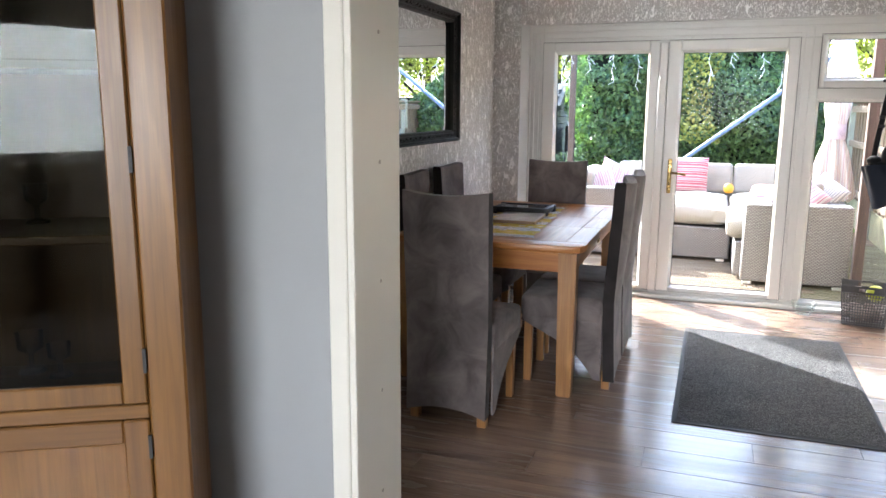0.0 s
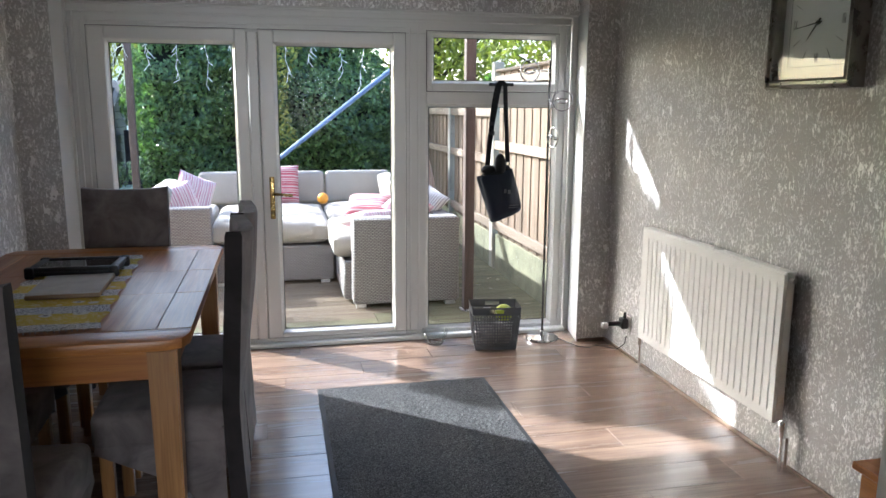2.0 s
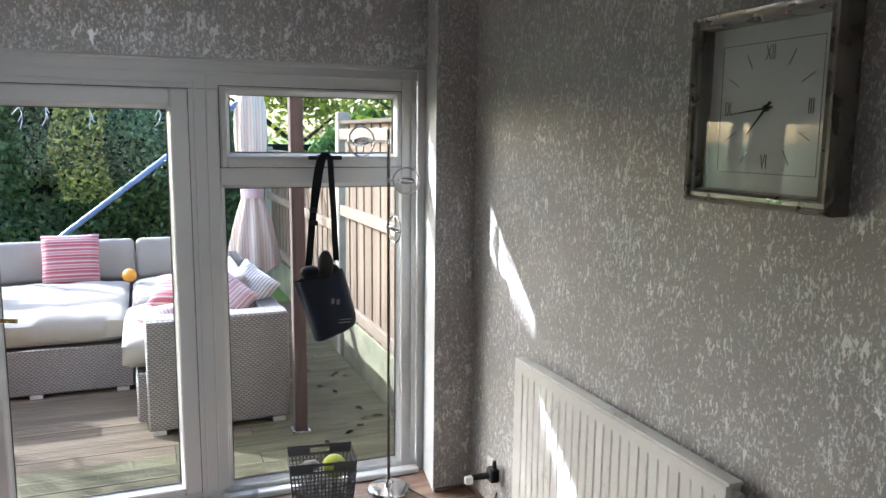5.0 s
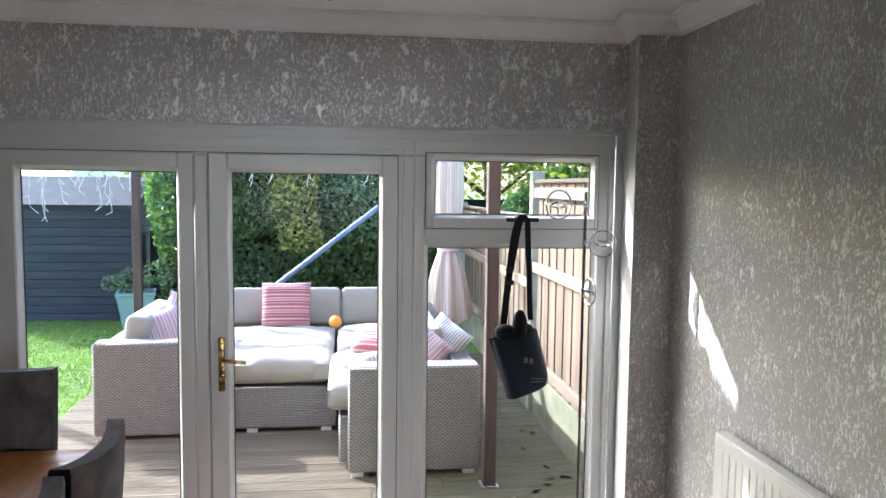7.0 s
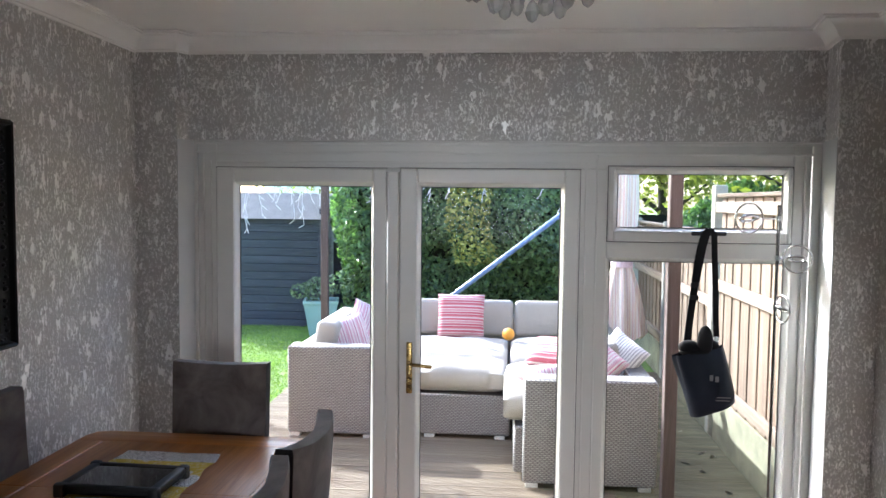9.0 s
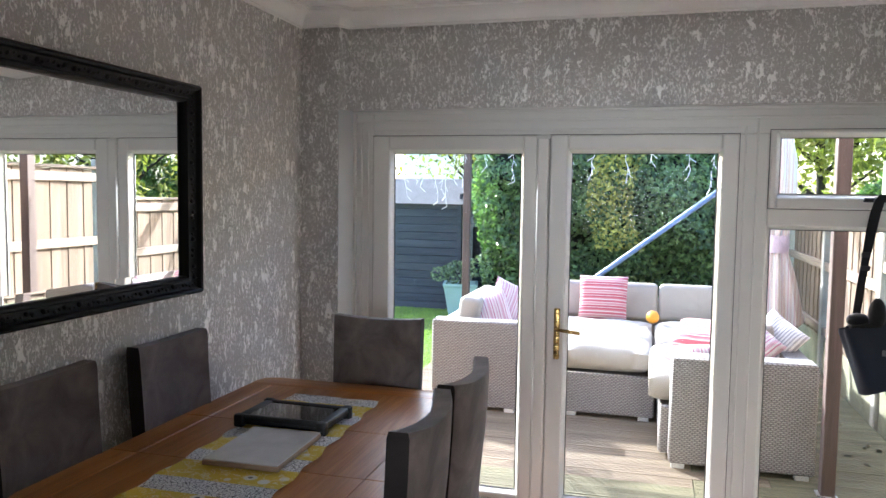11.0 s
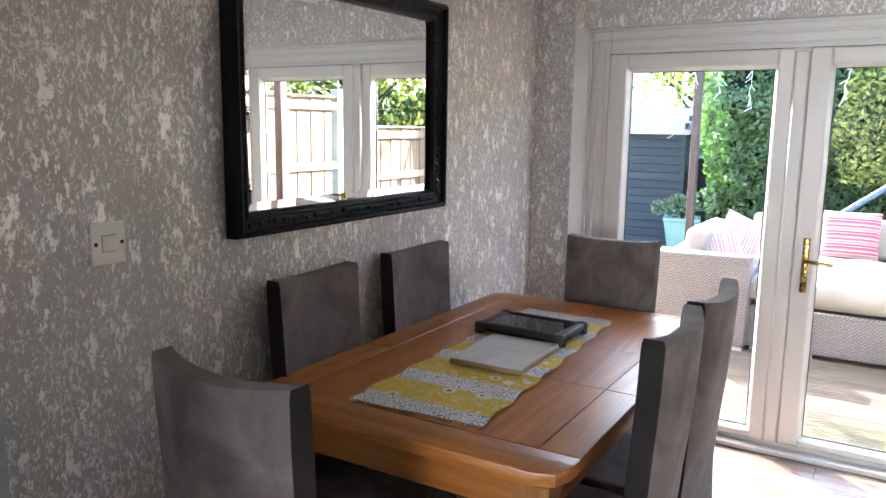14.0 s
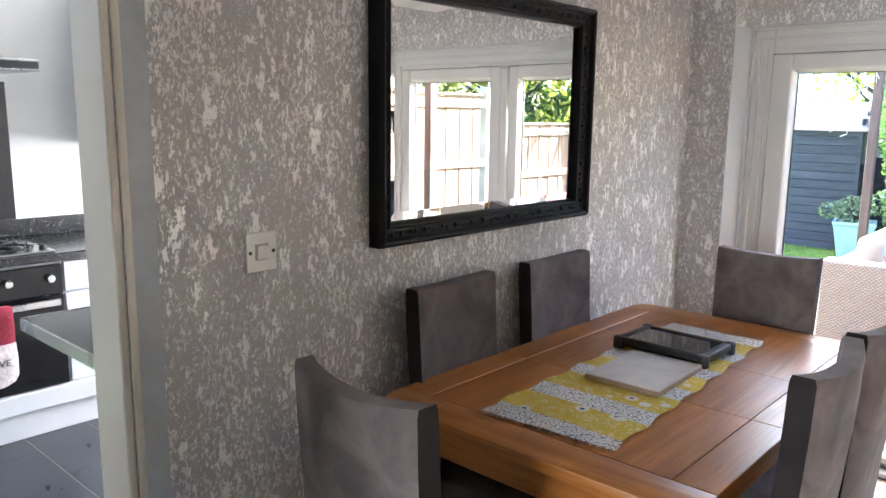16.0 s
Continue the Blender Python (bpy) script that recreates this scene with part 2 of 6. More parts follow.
def wicker_of(name, a, c):
    """Flat synthetic rattan: rows of strands that pass over and under upright canes."""
    m, nt, b = nodes_of(name)
    tc = nt.nodes.new("ShaderNodeTexCoord")
    sep = nt.nodes.new("ShaderNodeSeparateXYZ")
    nt.links.new(tc.outputs["Object"], sep.inputs[0])

    def math_node(op, x, y=None):
        n = nt.nodes.new("ShaderNodeMath")
        n.operation = op
        for i, v in enumerate((x, y)):
            if v is None:
                continue
            if hasattr(v, "is_linked"):
                nt.links.new(v, n.inputs[i])
            else:
                n.inputs[i].default_value = v
        return n.outputs[0]
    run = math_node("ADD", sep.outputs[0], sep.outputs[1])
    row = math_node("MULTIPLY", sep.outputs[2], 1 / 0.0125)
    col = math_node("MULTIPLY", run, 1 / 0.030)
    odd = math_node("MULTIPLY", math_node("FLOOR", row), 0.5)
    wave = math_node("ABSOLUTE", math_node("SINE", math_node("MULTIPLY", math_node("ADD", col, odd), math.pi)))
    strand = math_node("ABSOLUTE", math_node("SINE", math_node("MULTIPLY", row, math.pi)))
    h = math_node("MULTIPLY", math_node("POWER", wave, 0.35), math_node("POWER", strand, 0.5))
    # colour falls with weave height: shade between the strands is painted in
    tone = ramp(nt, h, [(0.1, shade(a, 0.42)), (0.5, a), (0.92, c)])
    tone = mixed(nt, tone, ramp(nt, noise_at(nt, coords(nt, (30, 30, 95)), 1.0, 2), [(0.3, (0.72, 0.7, 0.68)), (0.7, (1, 1, 1))]), 0.8, "MULTIPLY")
    nt.links.new(tone, b.inputs["Base Color"])
    b.inputs["Roughness"].default_value = 0.5
    bumped(nt, b, h, 0.9, 0.005)
    return m


# ---- materials ----
M = {}
M["paper"] = wallpaper_of("flecked wallpaper", 0)
M["return_paint"] = plain("pale grey reveal paint", (0.52, 0.53, 0.54), 0.55, vary=0.08, scale=4.0, fine=120.0, bump=0.25)
M["seal"] = plain("dark grey rubber seal", (0.10, 0.10, 0.10), 0.6)
# the chair's velour again, darkened to paint the shade on its sides
M["chair_side_shade"] = fabric("grey velour, side shade painted in", (0.028, 0.023, 0.022), 0.85, 7.0, 0.3, 700.0, 0.1)
M["chipped"] = plain("scuffed grey-blue paint", (0.5, 0.54, 0.57), 0.55, vary=0.14, scale=9.0, fine=60.0, bump=0.3)
M["living"] = plain("living room wall paint", (0.33, 0.335, 0.335), 0.6, vary=0.05, scale=2.0, fine=260.0, bump=0.2)
M["white_wall"] = plain("white wall paint", (0.78, 0.78, 0.76), 0.6, vary=0.04, scale=2.0, fine=260.0, bump=0.2)
M["gloss"] = plain("cream white gloss paint", (0.72, 0.69, 0.61), 0.3, vary=0.025, scale=1.3, fine=180.0, bump=0.03, spread=0.015)
# also colours the painted shadow gap of the light switch
M["plug"] = plain("filled screw hole", (0.42, 0.39, 0.33), 0.6)
M["upvc"] = plain("white plastic frame", (0.66, 0.65, 0.625), 0.36, vary=0.012, scale=1.0, fine=200.0, bump=0.0, spread=0.012)
M["gasket"] = plain("black rubber gasket", (0.03, 0.03, 0.03), 0.6)
M["ceiling"] = plain("white ceiling paint", (0.88, 0.87, 0.855), 0.7, vary=0.03, scale=2.0, fine=300.0, bump=0.15)
M["laminate"] = timber("oak laminate", (0.155, 0.097, 0.07), (0.40, 0.283, 0.21), 0, 0.24, 0.8, 0.04, 0.16, coat=0.5)
M["joint"] = plain("dark floor joint", (0.1, 0.07, 0.05), 0.7)
M["bead"] = timber("floor beading", (0.2, 0.13, 0.09), (0.36, 0.25, 0.18), 1, 0.4)
M["oak_x"] = timber("golden oak across", (0.33, 0.108, 0.016), (0.56, 0.225, 0.046), 0, 0.36, 1.0, 0.08, 0.18)
M["oak_y"] = timber("golden oak along", (0.33, 0.108, 0.016), (0.56, 0.225, 0.046), 1, 0.36, 1.0, 0.08, 0.18)
M["oak_z"] = timber("golden oak upright", (0.27, 0.12, 0.034), (0.45, 0.22, 0.07), 2, 0.34, 1.0, 0.1, 0.14, coat=0.2)
M["oak_cab"] = timber("mid oak upright", (0.125, 0.052, 0.011), (0.225, 0.104, 0.023), 2, 0.38, 0.8, 0.1, 0.14)
M["oak_cab_x"] = timber("mid oak across", (0.125, 0.052, 0.011), (0.225, 0.104, 0.023), 0, 0.38, 0.8, 0.1, 0.14)
M["chair"] = fabric("grey velour", (0.155, 0.128, 0.121), 0.85, 7.0, 0.42, 700.0, 0.18, folds=0.22)
M["rug"], nt, b = nodes_of("charcoal loop rug")
loops = noise_at(nt, coords(nt), 190.0, 3, 0.75)
pile = ramp(nt, loops, [(0.36, (0.03, 0.031, 0.033)), (0.5, (0.095, 0.097, 0.10)), (0.66, (0.27, 0.275, 0.28))])
nt.links.new(mixed(nt, pile, ramp(nt, noise_at(nt, coords(nt), 5.0), [(0.3, (0.8, 0.8, 0.8)), (0.7, (1, 1, 1))]), 1.0, "MULTIPLY"), b.inputs["Base Color"])
b.inputs["Roughness"].default_value = 0.95
b.inputs["Specular IOR Level"].default_value = 0.1
bumped(nt, b, loops, 1.0, 0.006)
M["rug_edge"] = plain("black rubber rug edge", (0.02, 0.02, 0.022), 0.7)
M["black"] = plain("black carved frame", (0.006, 0.006, 0.007), 0.5, vary=0.3, scale=30.0, bump=0.3)
M["black_plastic"] = plain("black plastic", (0.011, 0.011, 0.012), 0.5, vary=0.2)
M["black_strap"] = fabric("black webbing", (0.012, 0.012, 0.014), 0.8, 12.0, 0.2, 800.0, 0.1)
M["navy"] = plain("navy leather", (0.012, 0.017, 0.032), 0.5, vary=0.25, scale=7.0, fine=220.0, bump=0.35, dist=0.003)
M["silver_ink"] = plain("silver print", (0.15, 0.15, 0.16), 0.45, 0.3)
M["chrome"] = plain("polished chrome", (0.75, 0.75, 0.76), 0.07, 1.0, vary=0.04, bump=0.0, spread=0.02)
M["dark_chrome"] = plain("smoked chrome", (0.22, 0.21, 0.2), 0.16, 1.0, vary=0.1, bump=0.0, spread=0.04)
M["brass"] = plain("worn brass", (0.36, 0.24, 0.085), 0.26, 1.0, vary=0.18, scale=40.0, bump=0.05)
M["steel"] = plain("brushed steel", (0.55, 0.55, 0.55), 0.3, 1.0, vary=0.08, bump=0.03)
M["pewter"] = plain("pewter clock frame", (0.42, 0.39, 0.345), 0.3, 1.0, vary=0.15, scale=18.0, bump=0.06)
M["rad"] = plain("white radiator enamel", (0.8, 0.79, 0.76), 0.33, vary=0.04, scale=5.0, bump=0.04)
M["switch"] = plain("white switch plastic", (0.84, 0.82, 0.78), 0.3, vary=0.04, bump=0.0)
M["clock_face"] = plain("pale clock face", (0.8, 0.79, 0.77), 0.5, vary=0.06, bump=0.03)
M["mirror"] = plain("mirror silver", (0.86, 0.87, 0.87), 0.0, 1.0, vary=0.0, bump=0.0, spread=0.0)
M["glass"] = pane_glass("window glass", (0.97, 0.98, 0.975), 0.06)
M["bowl"] = pane_glass("bowl glass", (0.93, 0.955, 0.955), 0.4)
M["clear"] = pane_glass("clear glass", (0.97, 0.98, 0.98), 1.0)
M["cab_glass"] = pane_glass("cabinet glass", (0.5, 0.51, 0.5), 0.3)
M["basket"] = plain("grey plastic basket", (0.13, 0.13, 0.135), 0.45, vary=0.08)
M["tennis"] = fabric("yellow felt", (0.5, 0.55, 0.08), 0.95, 20.0, 0.15, 300.0, 0.4)
M["toy"] = fabric("worn grey toy cloth", (0.3, 0.27, 0.25), 0.95, 25.0, 0.4, 400.0, 0.3)
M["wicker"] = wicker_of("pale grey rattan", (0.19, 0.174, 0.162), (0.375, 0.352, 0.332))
M["foot"] = plain("pale plastic foot", (0.6, 0.6, 0.58), 0.5)
M["cream"] = fabric("cream outdoor canvas", (0.37, 0.344, 0.297), 0.9, 3.0, 0.06, 600.0, 0.15, folds=0.5)
M["red_stripe"] = striped("red striped weave", 2, 0.112, [(0.0, (0.40, 0.08, 0.11)), (0.14, (0.56, 0.50, 0.45)), (0.19, (0.40, 0.08, 0.11)), (0.34, (0.53, 0.40, 0.37)), (0.42, (0.48, 0.21, 0.22)), (0.56, (0.58, 0.51, 0.46)), (0.62, (0.42, 0.10, 0.13)), (0.8, (0.56, 0.48, 0.44)), (0.9, (0.45, 0.16, 0.18))])
M["pink_stripe"] = striped("pink striped weave", 0, 0.105, [(0.0, (0.50, 0.29, 0.34)), (0.12, (0.59, 0.56, 0.54)), (0.22, (0.44, 0.16, 0.24)), (0.3, (0.58, 0.53, 0.52)), (0.45, (0.53, 0.36, 0.40)), (0.58, (0.59, 0.56, 0.54)), (0.68, (0.40, 0.18, 0.26)), (0.76, (0.58, 0.53, 0.52)), (0.9, (0.51, 0.34, 0.38))])
M["check"] = striped("grey checked weave", 0, 0.02, [(0.0, (0.35, 0.35, 0.36)), (0.5, (0.66, 0.66, 0.65))])
M["deck"] = timber("weathered decking", (0.125, 0.092, 0.058), (0.25, 0.20, 0.135), 0, 0.7, 0.7, 0.3, 0.28)
M["deck_green"] = timber("mossy decking", (0.10, 0.095, 0.05), (0.21, 0.195, 0.11), 0, 0.7, 0.7, 0.3, 0.25)
M["fence"] = timber("pale larch fence", (0.145, 0.101, 0.065), (0.235, 0.178, 0.127), 2, 0.75, 0.8, 0.3, 0.3)
M["fence_rail"] = timber("fence rail", (0.175, 0.136, 0.097), (0.28, 0.223, 0.17), 1, 0.75, 0.8, 0.3, 0.2)
M["concrete"] = plain("damp concrete", (0.36, 0.35, 0.29), 0.85, vary=0.3, scale=4.0, fine=70.0, bump=0.4, dist=0.004)
M["mossy"] = plain("moss-stained gravel board", (0.215, 0.215, 0.14), 0.9, vary=0.4, scale=5.0, fine=60.0, bump=0.4, dist=0.004)
M["post"] = timber("dark brown post", (0.06, 0.04, 0.035), (0.12, 0.085, 0.075), 2, 0.55, 1.0, 0.2, 0.1)
M["shed"] = timber("blue-black shed boards", (0.028, 0.034, 0.05), (0.06, 0.068, 0.09), 0, 0.7, 0.8, 0.35, 0.25)
M["felt"] = plain("grey roofing felt", (0.26, 0.26, 0.27), 0.9, vary=0.15, fine=200.0, bump=0.5, dist=0.004)
M["pot"] = plain("pale teal glaze", (0.33, 0.50, 0.49), 0.35, vary=0.1)
M["soil"] = plain("soil", (0.05, 0.035, 0.025), 0.95, vary=0.3, bump=0.6, dist=0.01)
M["grass"] = plain("lawn under-layer", (0.12, 0.19, 0.04), 0.9, vary=0.2, scale=1.5, fine=160.0, bump=0.7, dist=0.01)
M["blade"] = leafy("grass blade", (0.12, 0.20, 0.032), (0.22, 0.32, 0.06), 0.5)
M["leaf"] = leafy("hedge leaf", (0.040, 0.082, 0.034), (0.15, 0.235, 0.092), 0.3)
M["leaf_pale"] = leafy("pale yellow-green leaf", (0.14, 0.155, 0.03), (0.33, 0.325, 0.075), 0.45)
M["leaf_grey"] = leafy("grey-green leaf", (0.07, 0.11, 0.07), (0.2, 0.26, 0.17), 0.4)
M["dry_leaf"] = plain("pale dry leaf", (0.42, 0.38, 0.27), 0.8, vary=0.3, random_tone=0.4)
M["twig"] = plain("dark twigs", (0.035, 0.028, 0.02), 0.9, vary=0.3)
# near-black: the shade deep in the hedge is put into this colour
M["hedge_core"] = plain("hedge inside, shade painted in", (0.012, 0.016, 0.008), 0.95, vary=0.4, scale=8.0)
M["blue_pole"] = plain("blue-grey enamelled pole", (0.13, 0.2, 0.36), 0.35, vary=0.1)
M["canvas_pink"] = striped("striped parasol canvas", 0, 0.06, [(0.0, (0.66, 0.50, 0.38)), (0.3, (0.70, 0.62, 0.52)), (0.6, (0.62, 0.42, 0.36)), (0.8, (0.70, 0.6, 0.5))])
M["pink"] = fabric("pink tie band", (0.66, 0.5, 0.5), 0.9)
M["lights"] = plain("white light string", (0.66, 0.68, 0.68), 0.6)
M["orange"] = plain("orange rubber ball", (0.75, 0.33, 0.03), 0.5)
M["runner_grey"] = fabric("grey printed cotton", (0.42, 0.41, 0.4), 0.9, 60.0, 0.6, 160.0, 0.1)
M["unit_white"] = plain("white gloss unit", (0.74, 0.76, 0.79), 0.2, vary=0.03, bump=0.0)
M["unit_grey"] = plain("grey unit door", (0.3, 0.31, 0.33), 0.3, vary=0.05, bump=0.0)
M["granite"], nt, b = nodes_of("black speckled worktop")
specks = ramp(nt, noise_at(nt, coords(nt), 150.0, 3, 0.7), [(0.62, (0.02, 0.02, 0.023)), (0.66, (0.34, 0.35, 0.37)), (0.74, (0.62, 0.63, 0.65))])
nt.links.new(mixed(nt, specks, ramp(nt, noise_at(nt, coords(nt), 12.0), [(0.3, (0.7, 0.7, 0.7)), (0.7, (1, 1, 1))]), 0.8, "MULTIPLY"), b.inputs["Base Color"])
b.inputs["Roughness"].default_value = 0.2
M["black_glass"] = plain("black oven glass", (0.006, 0.006, 0.007), 0.05, vary=0.05, bump=0.0, spread=0.02)
M["iron"] = plain("cast iron", (0.02, 0.02, 0.02), 0.6, vary=0.2, bump=0.3)
M["mitt_red"] = fabric("quilted red cotton", (0.28, 0.03, 0.05), 0.9, 10.0, 0.15, 500.0, 0.2)
M["mitt_white"] = fabric("printed white cotton", (0.62, 0.55, 0.55), 0.9, 45.0, 0.3, 500.0, 0.1)
M["dial_ink"] = plain("faded dial print", (0.2, 0.19, 0.18), 0.6)
M["ink"] = plain("dark print", (0.05, 0.035, 0.04), 0.7)
M["armchair"] = fabric("yellow-grey upholstery", (0.36, 0.33, 0.22), 0.9, 4.0, 0.15, 500.0, 0.2)
M["blind"] = plain("white blind slat", (0.72, 0.74, 0.78), 0.4, vary=0.03, bump=0.0)
M["brick"] = plain("brown house brick", (0.3, 0.17, 0.12), 0.85, vary=0.25, scale=12.0, fine=80.0, bump=0.4)
M["board_white"] = plain("pale glass board", (0.62, 0.6, 0.57), 0.16, vary=0.08, scale=14.0, fine=45.0, bump=0.02)
M["board_edge"] = timber("beech board edge", (0.36, 0.24, 0.15), (0.5, 0.36, 0.24), 0, 0.5)
for key in ("black", "navy", "black_strap"):
    M[key].node_tree.nodes["Principled BSDF"].inputs["Specular IOR Level"].default_value = 0.22


# ---- geometry helpers ----
def box(bm, x0, x1, y0, y1, z0, z1, bevel=0.0, seg=1):
    vs = [bm.verts.new((x, y, z)) for z in (z0, z1) for y in (y0, y1) for x in (x0, x1)]
    fs = [bm.faces.new([vs[i] for i in f]) for f in ((0, 2, 3, 1), (4, 5, 7, 6), (0, 1, 5, 4), (2, 6, 7, 3), (0, 4, 6, 2), (1, 3, 7, 5))]
    if bevel:
        es = list({e for f in fs for e in f.edges})
        bmesh.ops.bevel(bm, geom=es, offset=bevel, segments=seg, affect="EDGES", profile=0.5, clamp_overlap=True)
    return vs


def rod(bm, p0, p1, r0, r1=None, seg=12, caps=True):
    p0, p1 = Vector(p0), Vector(p1)
    r1 = r0 if r1 is None else r1
    q = (p1 - p0).to_track_quat("Z", "Y").to_matrix()
    rings = []
    for p, r in ((p0, r0), (p1, r1)):
        rings.append([bm.verts.new(p + q @ Vector((r * math.cos(a), r * math.sin(a), 0))) for a in (2 * math.pi * i / seg for i in range(seg))])
    for i in range(seg):
        bm.faces.new((rings[0][i], rings[0][(i + 1) % seg], rings[1][(i + 1) % seg], rings[1][i]))
    if caps:
        bm.faces.new(rings[0][::-1])
        bm.faces.new(rings[1])


def tube(bm, pts, r, seg=8, closed=False):
    pts = [Vector(p) for p in pts]
    n = len(pts)
    rings = []
    for i, p in enumerate(pts):
        a = pts[i - 1] if (i or closed) else p
        c = pts[(i + 1) % n] if (i < n - 1 or closed) else p
        d = (c - a).normalized()
        q = d.to_track_quat("Z", "Y").to_matrix()
        rr = r(i / max(1, n - 1)) if callable(r) else r
        rings.append([bm.verts.new(p + q @ Vector((rr * math.cos(t), rr * math.sin(t), 0))) for t in (2 * math.pi * k / seg for k in range(seg))])
    for i in range(n if closed else n - 1):
        a, c = rings[i], rings[(i + 1) % n]
        off = min(range(seg), key=lambda o: (a[0].co - c[o].co).length)
        for k in range(seg):
            bm.faces.new((a[k], a[(k + 1) % seg], c[(k + 1 + off) % seg], c[(k + off) % seg]))
    if not closed:
        bm.faces.new(rings[0][::-1])
        bm.faces.new(rings[-1])


def lathe(bm, profile, seg=24, at=(0, 0, 0)):
    rings = []
    for r, z in profile:
        rings.append([bm.verts.new((at[0] + r * math.cos(t), at[1] + r * math.sin(t), at[2] + z)) for t in (2 * math.pi * k / seg for k in range(seg))])
    for a, c in zip(rings, rings[1:]):
        for k in range(seg):
            bm.faces.new((a[k], a[(k + 1) % seg], c[(k + 1) % seg], c[k]))
    return rings


def slab(bm, outline, z0, z1, bevel=0.0, seg=2):
    lo = [bm.verts.new((x, y, z0)) for x, y in outline]
    hi = [bm.verts.new((x, y, z1)) for x, y in outline]
    n = len(lo)
    fs = [bm.faces.new(lo[::-1]), bm.faces.new(hi)]
    for i in range(n):
        fs.append(bm.faces.new((lo[i], lo[(i + 1) % n], hi[(i + 1) % n], hi[i])))
    if bevel:
        es = list(fs[0].edges) + list(fs[1].edges)
        bmesh.ops.bevel(bm, geom=es, offset=bevel, segments=seg, affect="EDGES", profile=0.5, clamp_overlap=True)


def pillow(bm, w, h, t, n=14, pinch=0.06, seed=1, wave=0.006):
    """A stuffed cushion, upright in x and z, its thickness along y."""
    grid = {}
    for side in (0, 1):
        for i in range(n + 1):
            for j in range(n + 1):
                u, v = 2 * i / n - 1, 2 * j / n - 1
                rim = i in (0, n) or j in (0, n)
                if rim and side:
                    grid[side, i, j] = grid[0, i, j]
                    continue
                k = max(0.0, (1 - u ** 4) * (1 - v ** 4)) ** 0.55
                d = t / 2 * k * (1 if side else -1)
                x = u * w / 2 * (1 - pinch * (1 - v * v))
                z = v * h / 2 * (1 - pinch * (1 - u * u))
                d += wave * noise.noise((u * 2.2 + seed, v * 2.2, side * 3.0)) * (0 if rim else 1)
                grid[side, i, j] = bm.verts.new((x, d, z))
    for side in (0, 1):
        for i in range(n):
            for j in range(n):
                f = [grid[side, i, j], grid[side, i + 1, j], grid[side, i + 1, j + 1], grid[side, i, j + 1]]
                bm.faces.new(f if not side else f[::-1])


def mesh_of(name, bm, material, smooth=None):
    bmesh.ops.recalc_face_normals(bm, faces=bm.faces)
    me = bpy.data.meshes.new(name)
    bm.to_mesh(me)
    bm.free()
    me.materials.append(M[material] if isinstance(material, str) else material)
    if smooth:
        me.shade_smooth()
        me.set_sharp_from_angle(angle=radians(smooth))
    return me


def part(name, bm, material, parent=None, label="", smooth=None):
    ob = new(name, mesh_of(name, bm, material, smooth))
    if parent is not None:
        ob.parent = parent
    if label:
        ob["label"] = label
    return ob


def thing(name, label, category, group="", at=(0, 0, 0), turn=0, kind=""):
    ob = new(name)
    ob.matrix_basis = pose(*at, 0, 0, turn)
    return tagged(ob, label, category, group, kind)


def solid(name, bm, material, label, category, group="", kind="", smooth=None, at=None, turn=0):
    ob = part(name, bm, material, None, "", smooth)
    if at:
        ob.matrix_basis = pose(*at, 0, 0, turn)
    return tagged(ob, label, category, group, kind)


WHOLE = {"seal", "glazed_door", "lower_door", "gasket", "frame_edge", "edge_strip", "threshold", "wall"}


def boxed(name, material, spans, parent=None, label="", bevel=0.0, smooth=None):
    if parent is not None and name not in WHOLE and len(spans) > 1:
        for s in spans:
            ob = boxed(name, material, [s], parent, label, bevel, smooth)
        return ob
    bm = bmesh.new()
    for s in spans:
        box(bm, *s, bevel)
    return part(name, bm, material, parent, label, smooth)


def structure(name, material, spans, label, category, bevel=0.0):
    if name in ("door_lining", "reveal", "trim", "kitchen_lining"):
        for s in spans:
            ob = tagged(boxed(name, material, [s], None, "", bevel), label, category, kind="structure")
        return ob
    return tagged(boxed(name, material, spans, None, "", bevel), label, category, kind="structure")

# ---- the setting ----
XL, XR, CEIL = -1.165, 2.235, 2.53
WALL = "taupe wallpaper with shiny silver flecks"
structure("wall_west", "paper", [(XL - 0.12, XL, 5.652, 8.82, 0, CEIL), (XL - 0.12, XL, 4.88, 5.652, 2.03, CEIL), (XL - 0.12, XL, 4.86, 4.92, 0, 2.03)], WALL, "wall")
structure("wall_east", "paper", [(XR, XR + 0.12, 4.88, 8.82, 0, CEIL)], WALL, "wall")
bm = bmesh.new()
PIER_W = [(XL, 8.55), (-0.956, 8.55), (-0.912, 8.64), (-0.912, 8.82), (XL, 8.82)]
PIER_E = [(2.04, 8.379), (XR, 8.379), (XR, 8.82), (2.085, 8.82), (2.085, 8.645)]
slab(bm, PIER_W, 0, CEIL)
slab(bm, PIER_E, 0, CEIL)
box(bm, -0.94, 2.10, 8.615, 8.815, 2.036, CEIL)
tagged(part("wall_north", bm, "paper"), WALL + " round the garden doors", "wall", kind="structure")
for line in ([(-0.955, 8.5495), (-0.911, 8.6395), (-0.908, 8.6385), (-0.952, 8.5485)], [(2.04, 8.3785), (2.085, 8.6445), (2.082, 8.645), (2.037, 8.379)]):
    bm = bmesh.new()
    slab(bm, line, 0, 2.034)
    tagged(part("reveal", bm, "return_paint"), "pale painted plaster reveal of the door opening", "reveal", kind="structure")
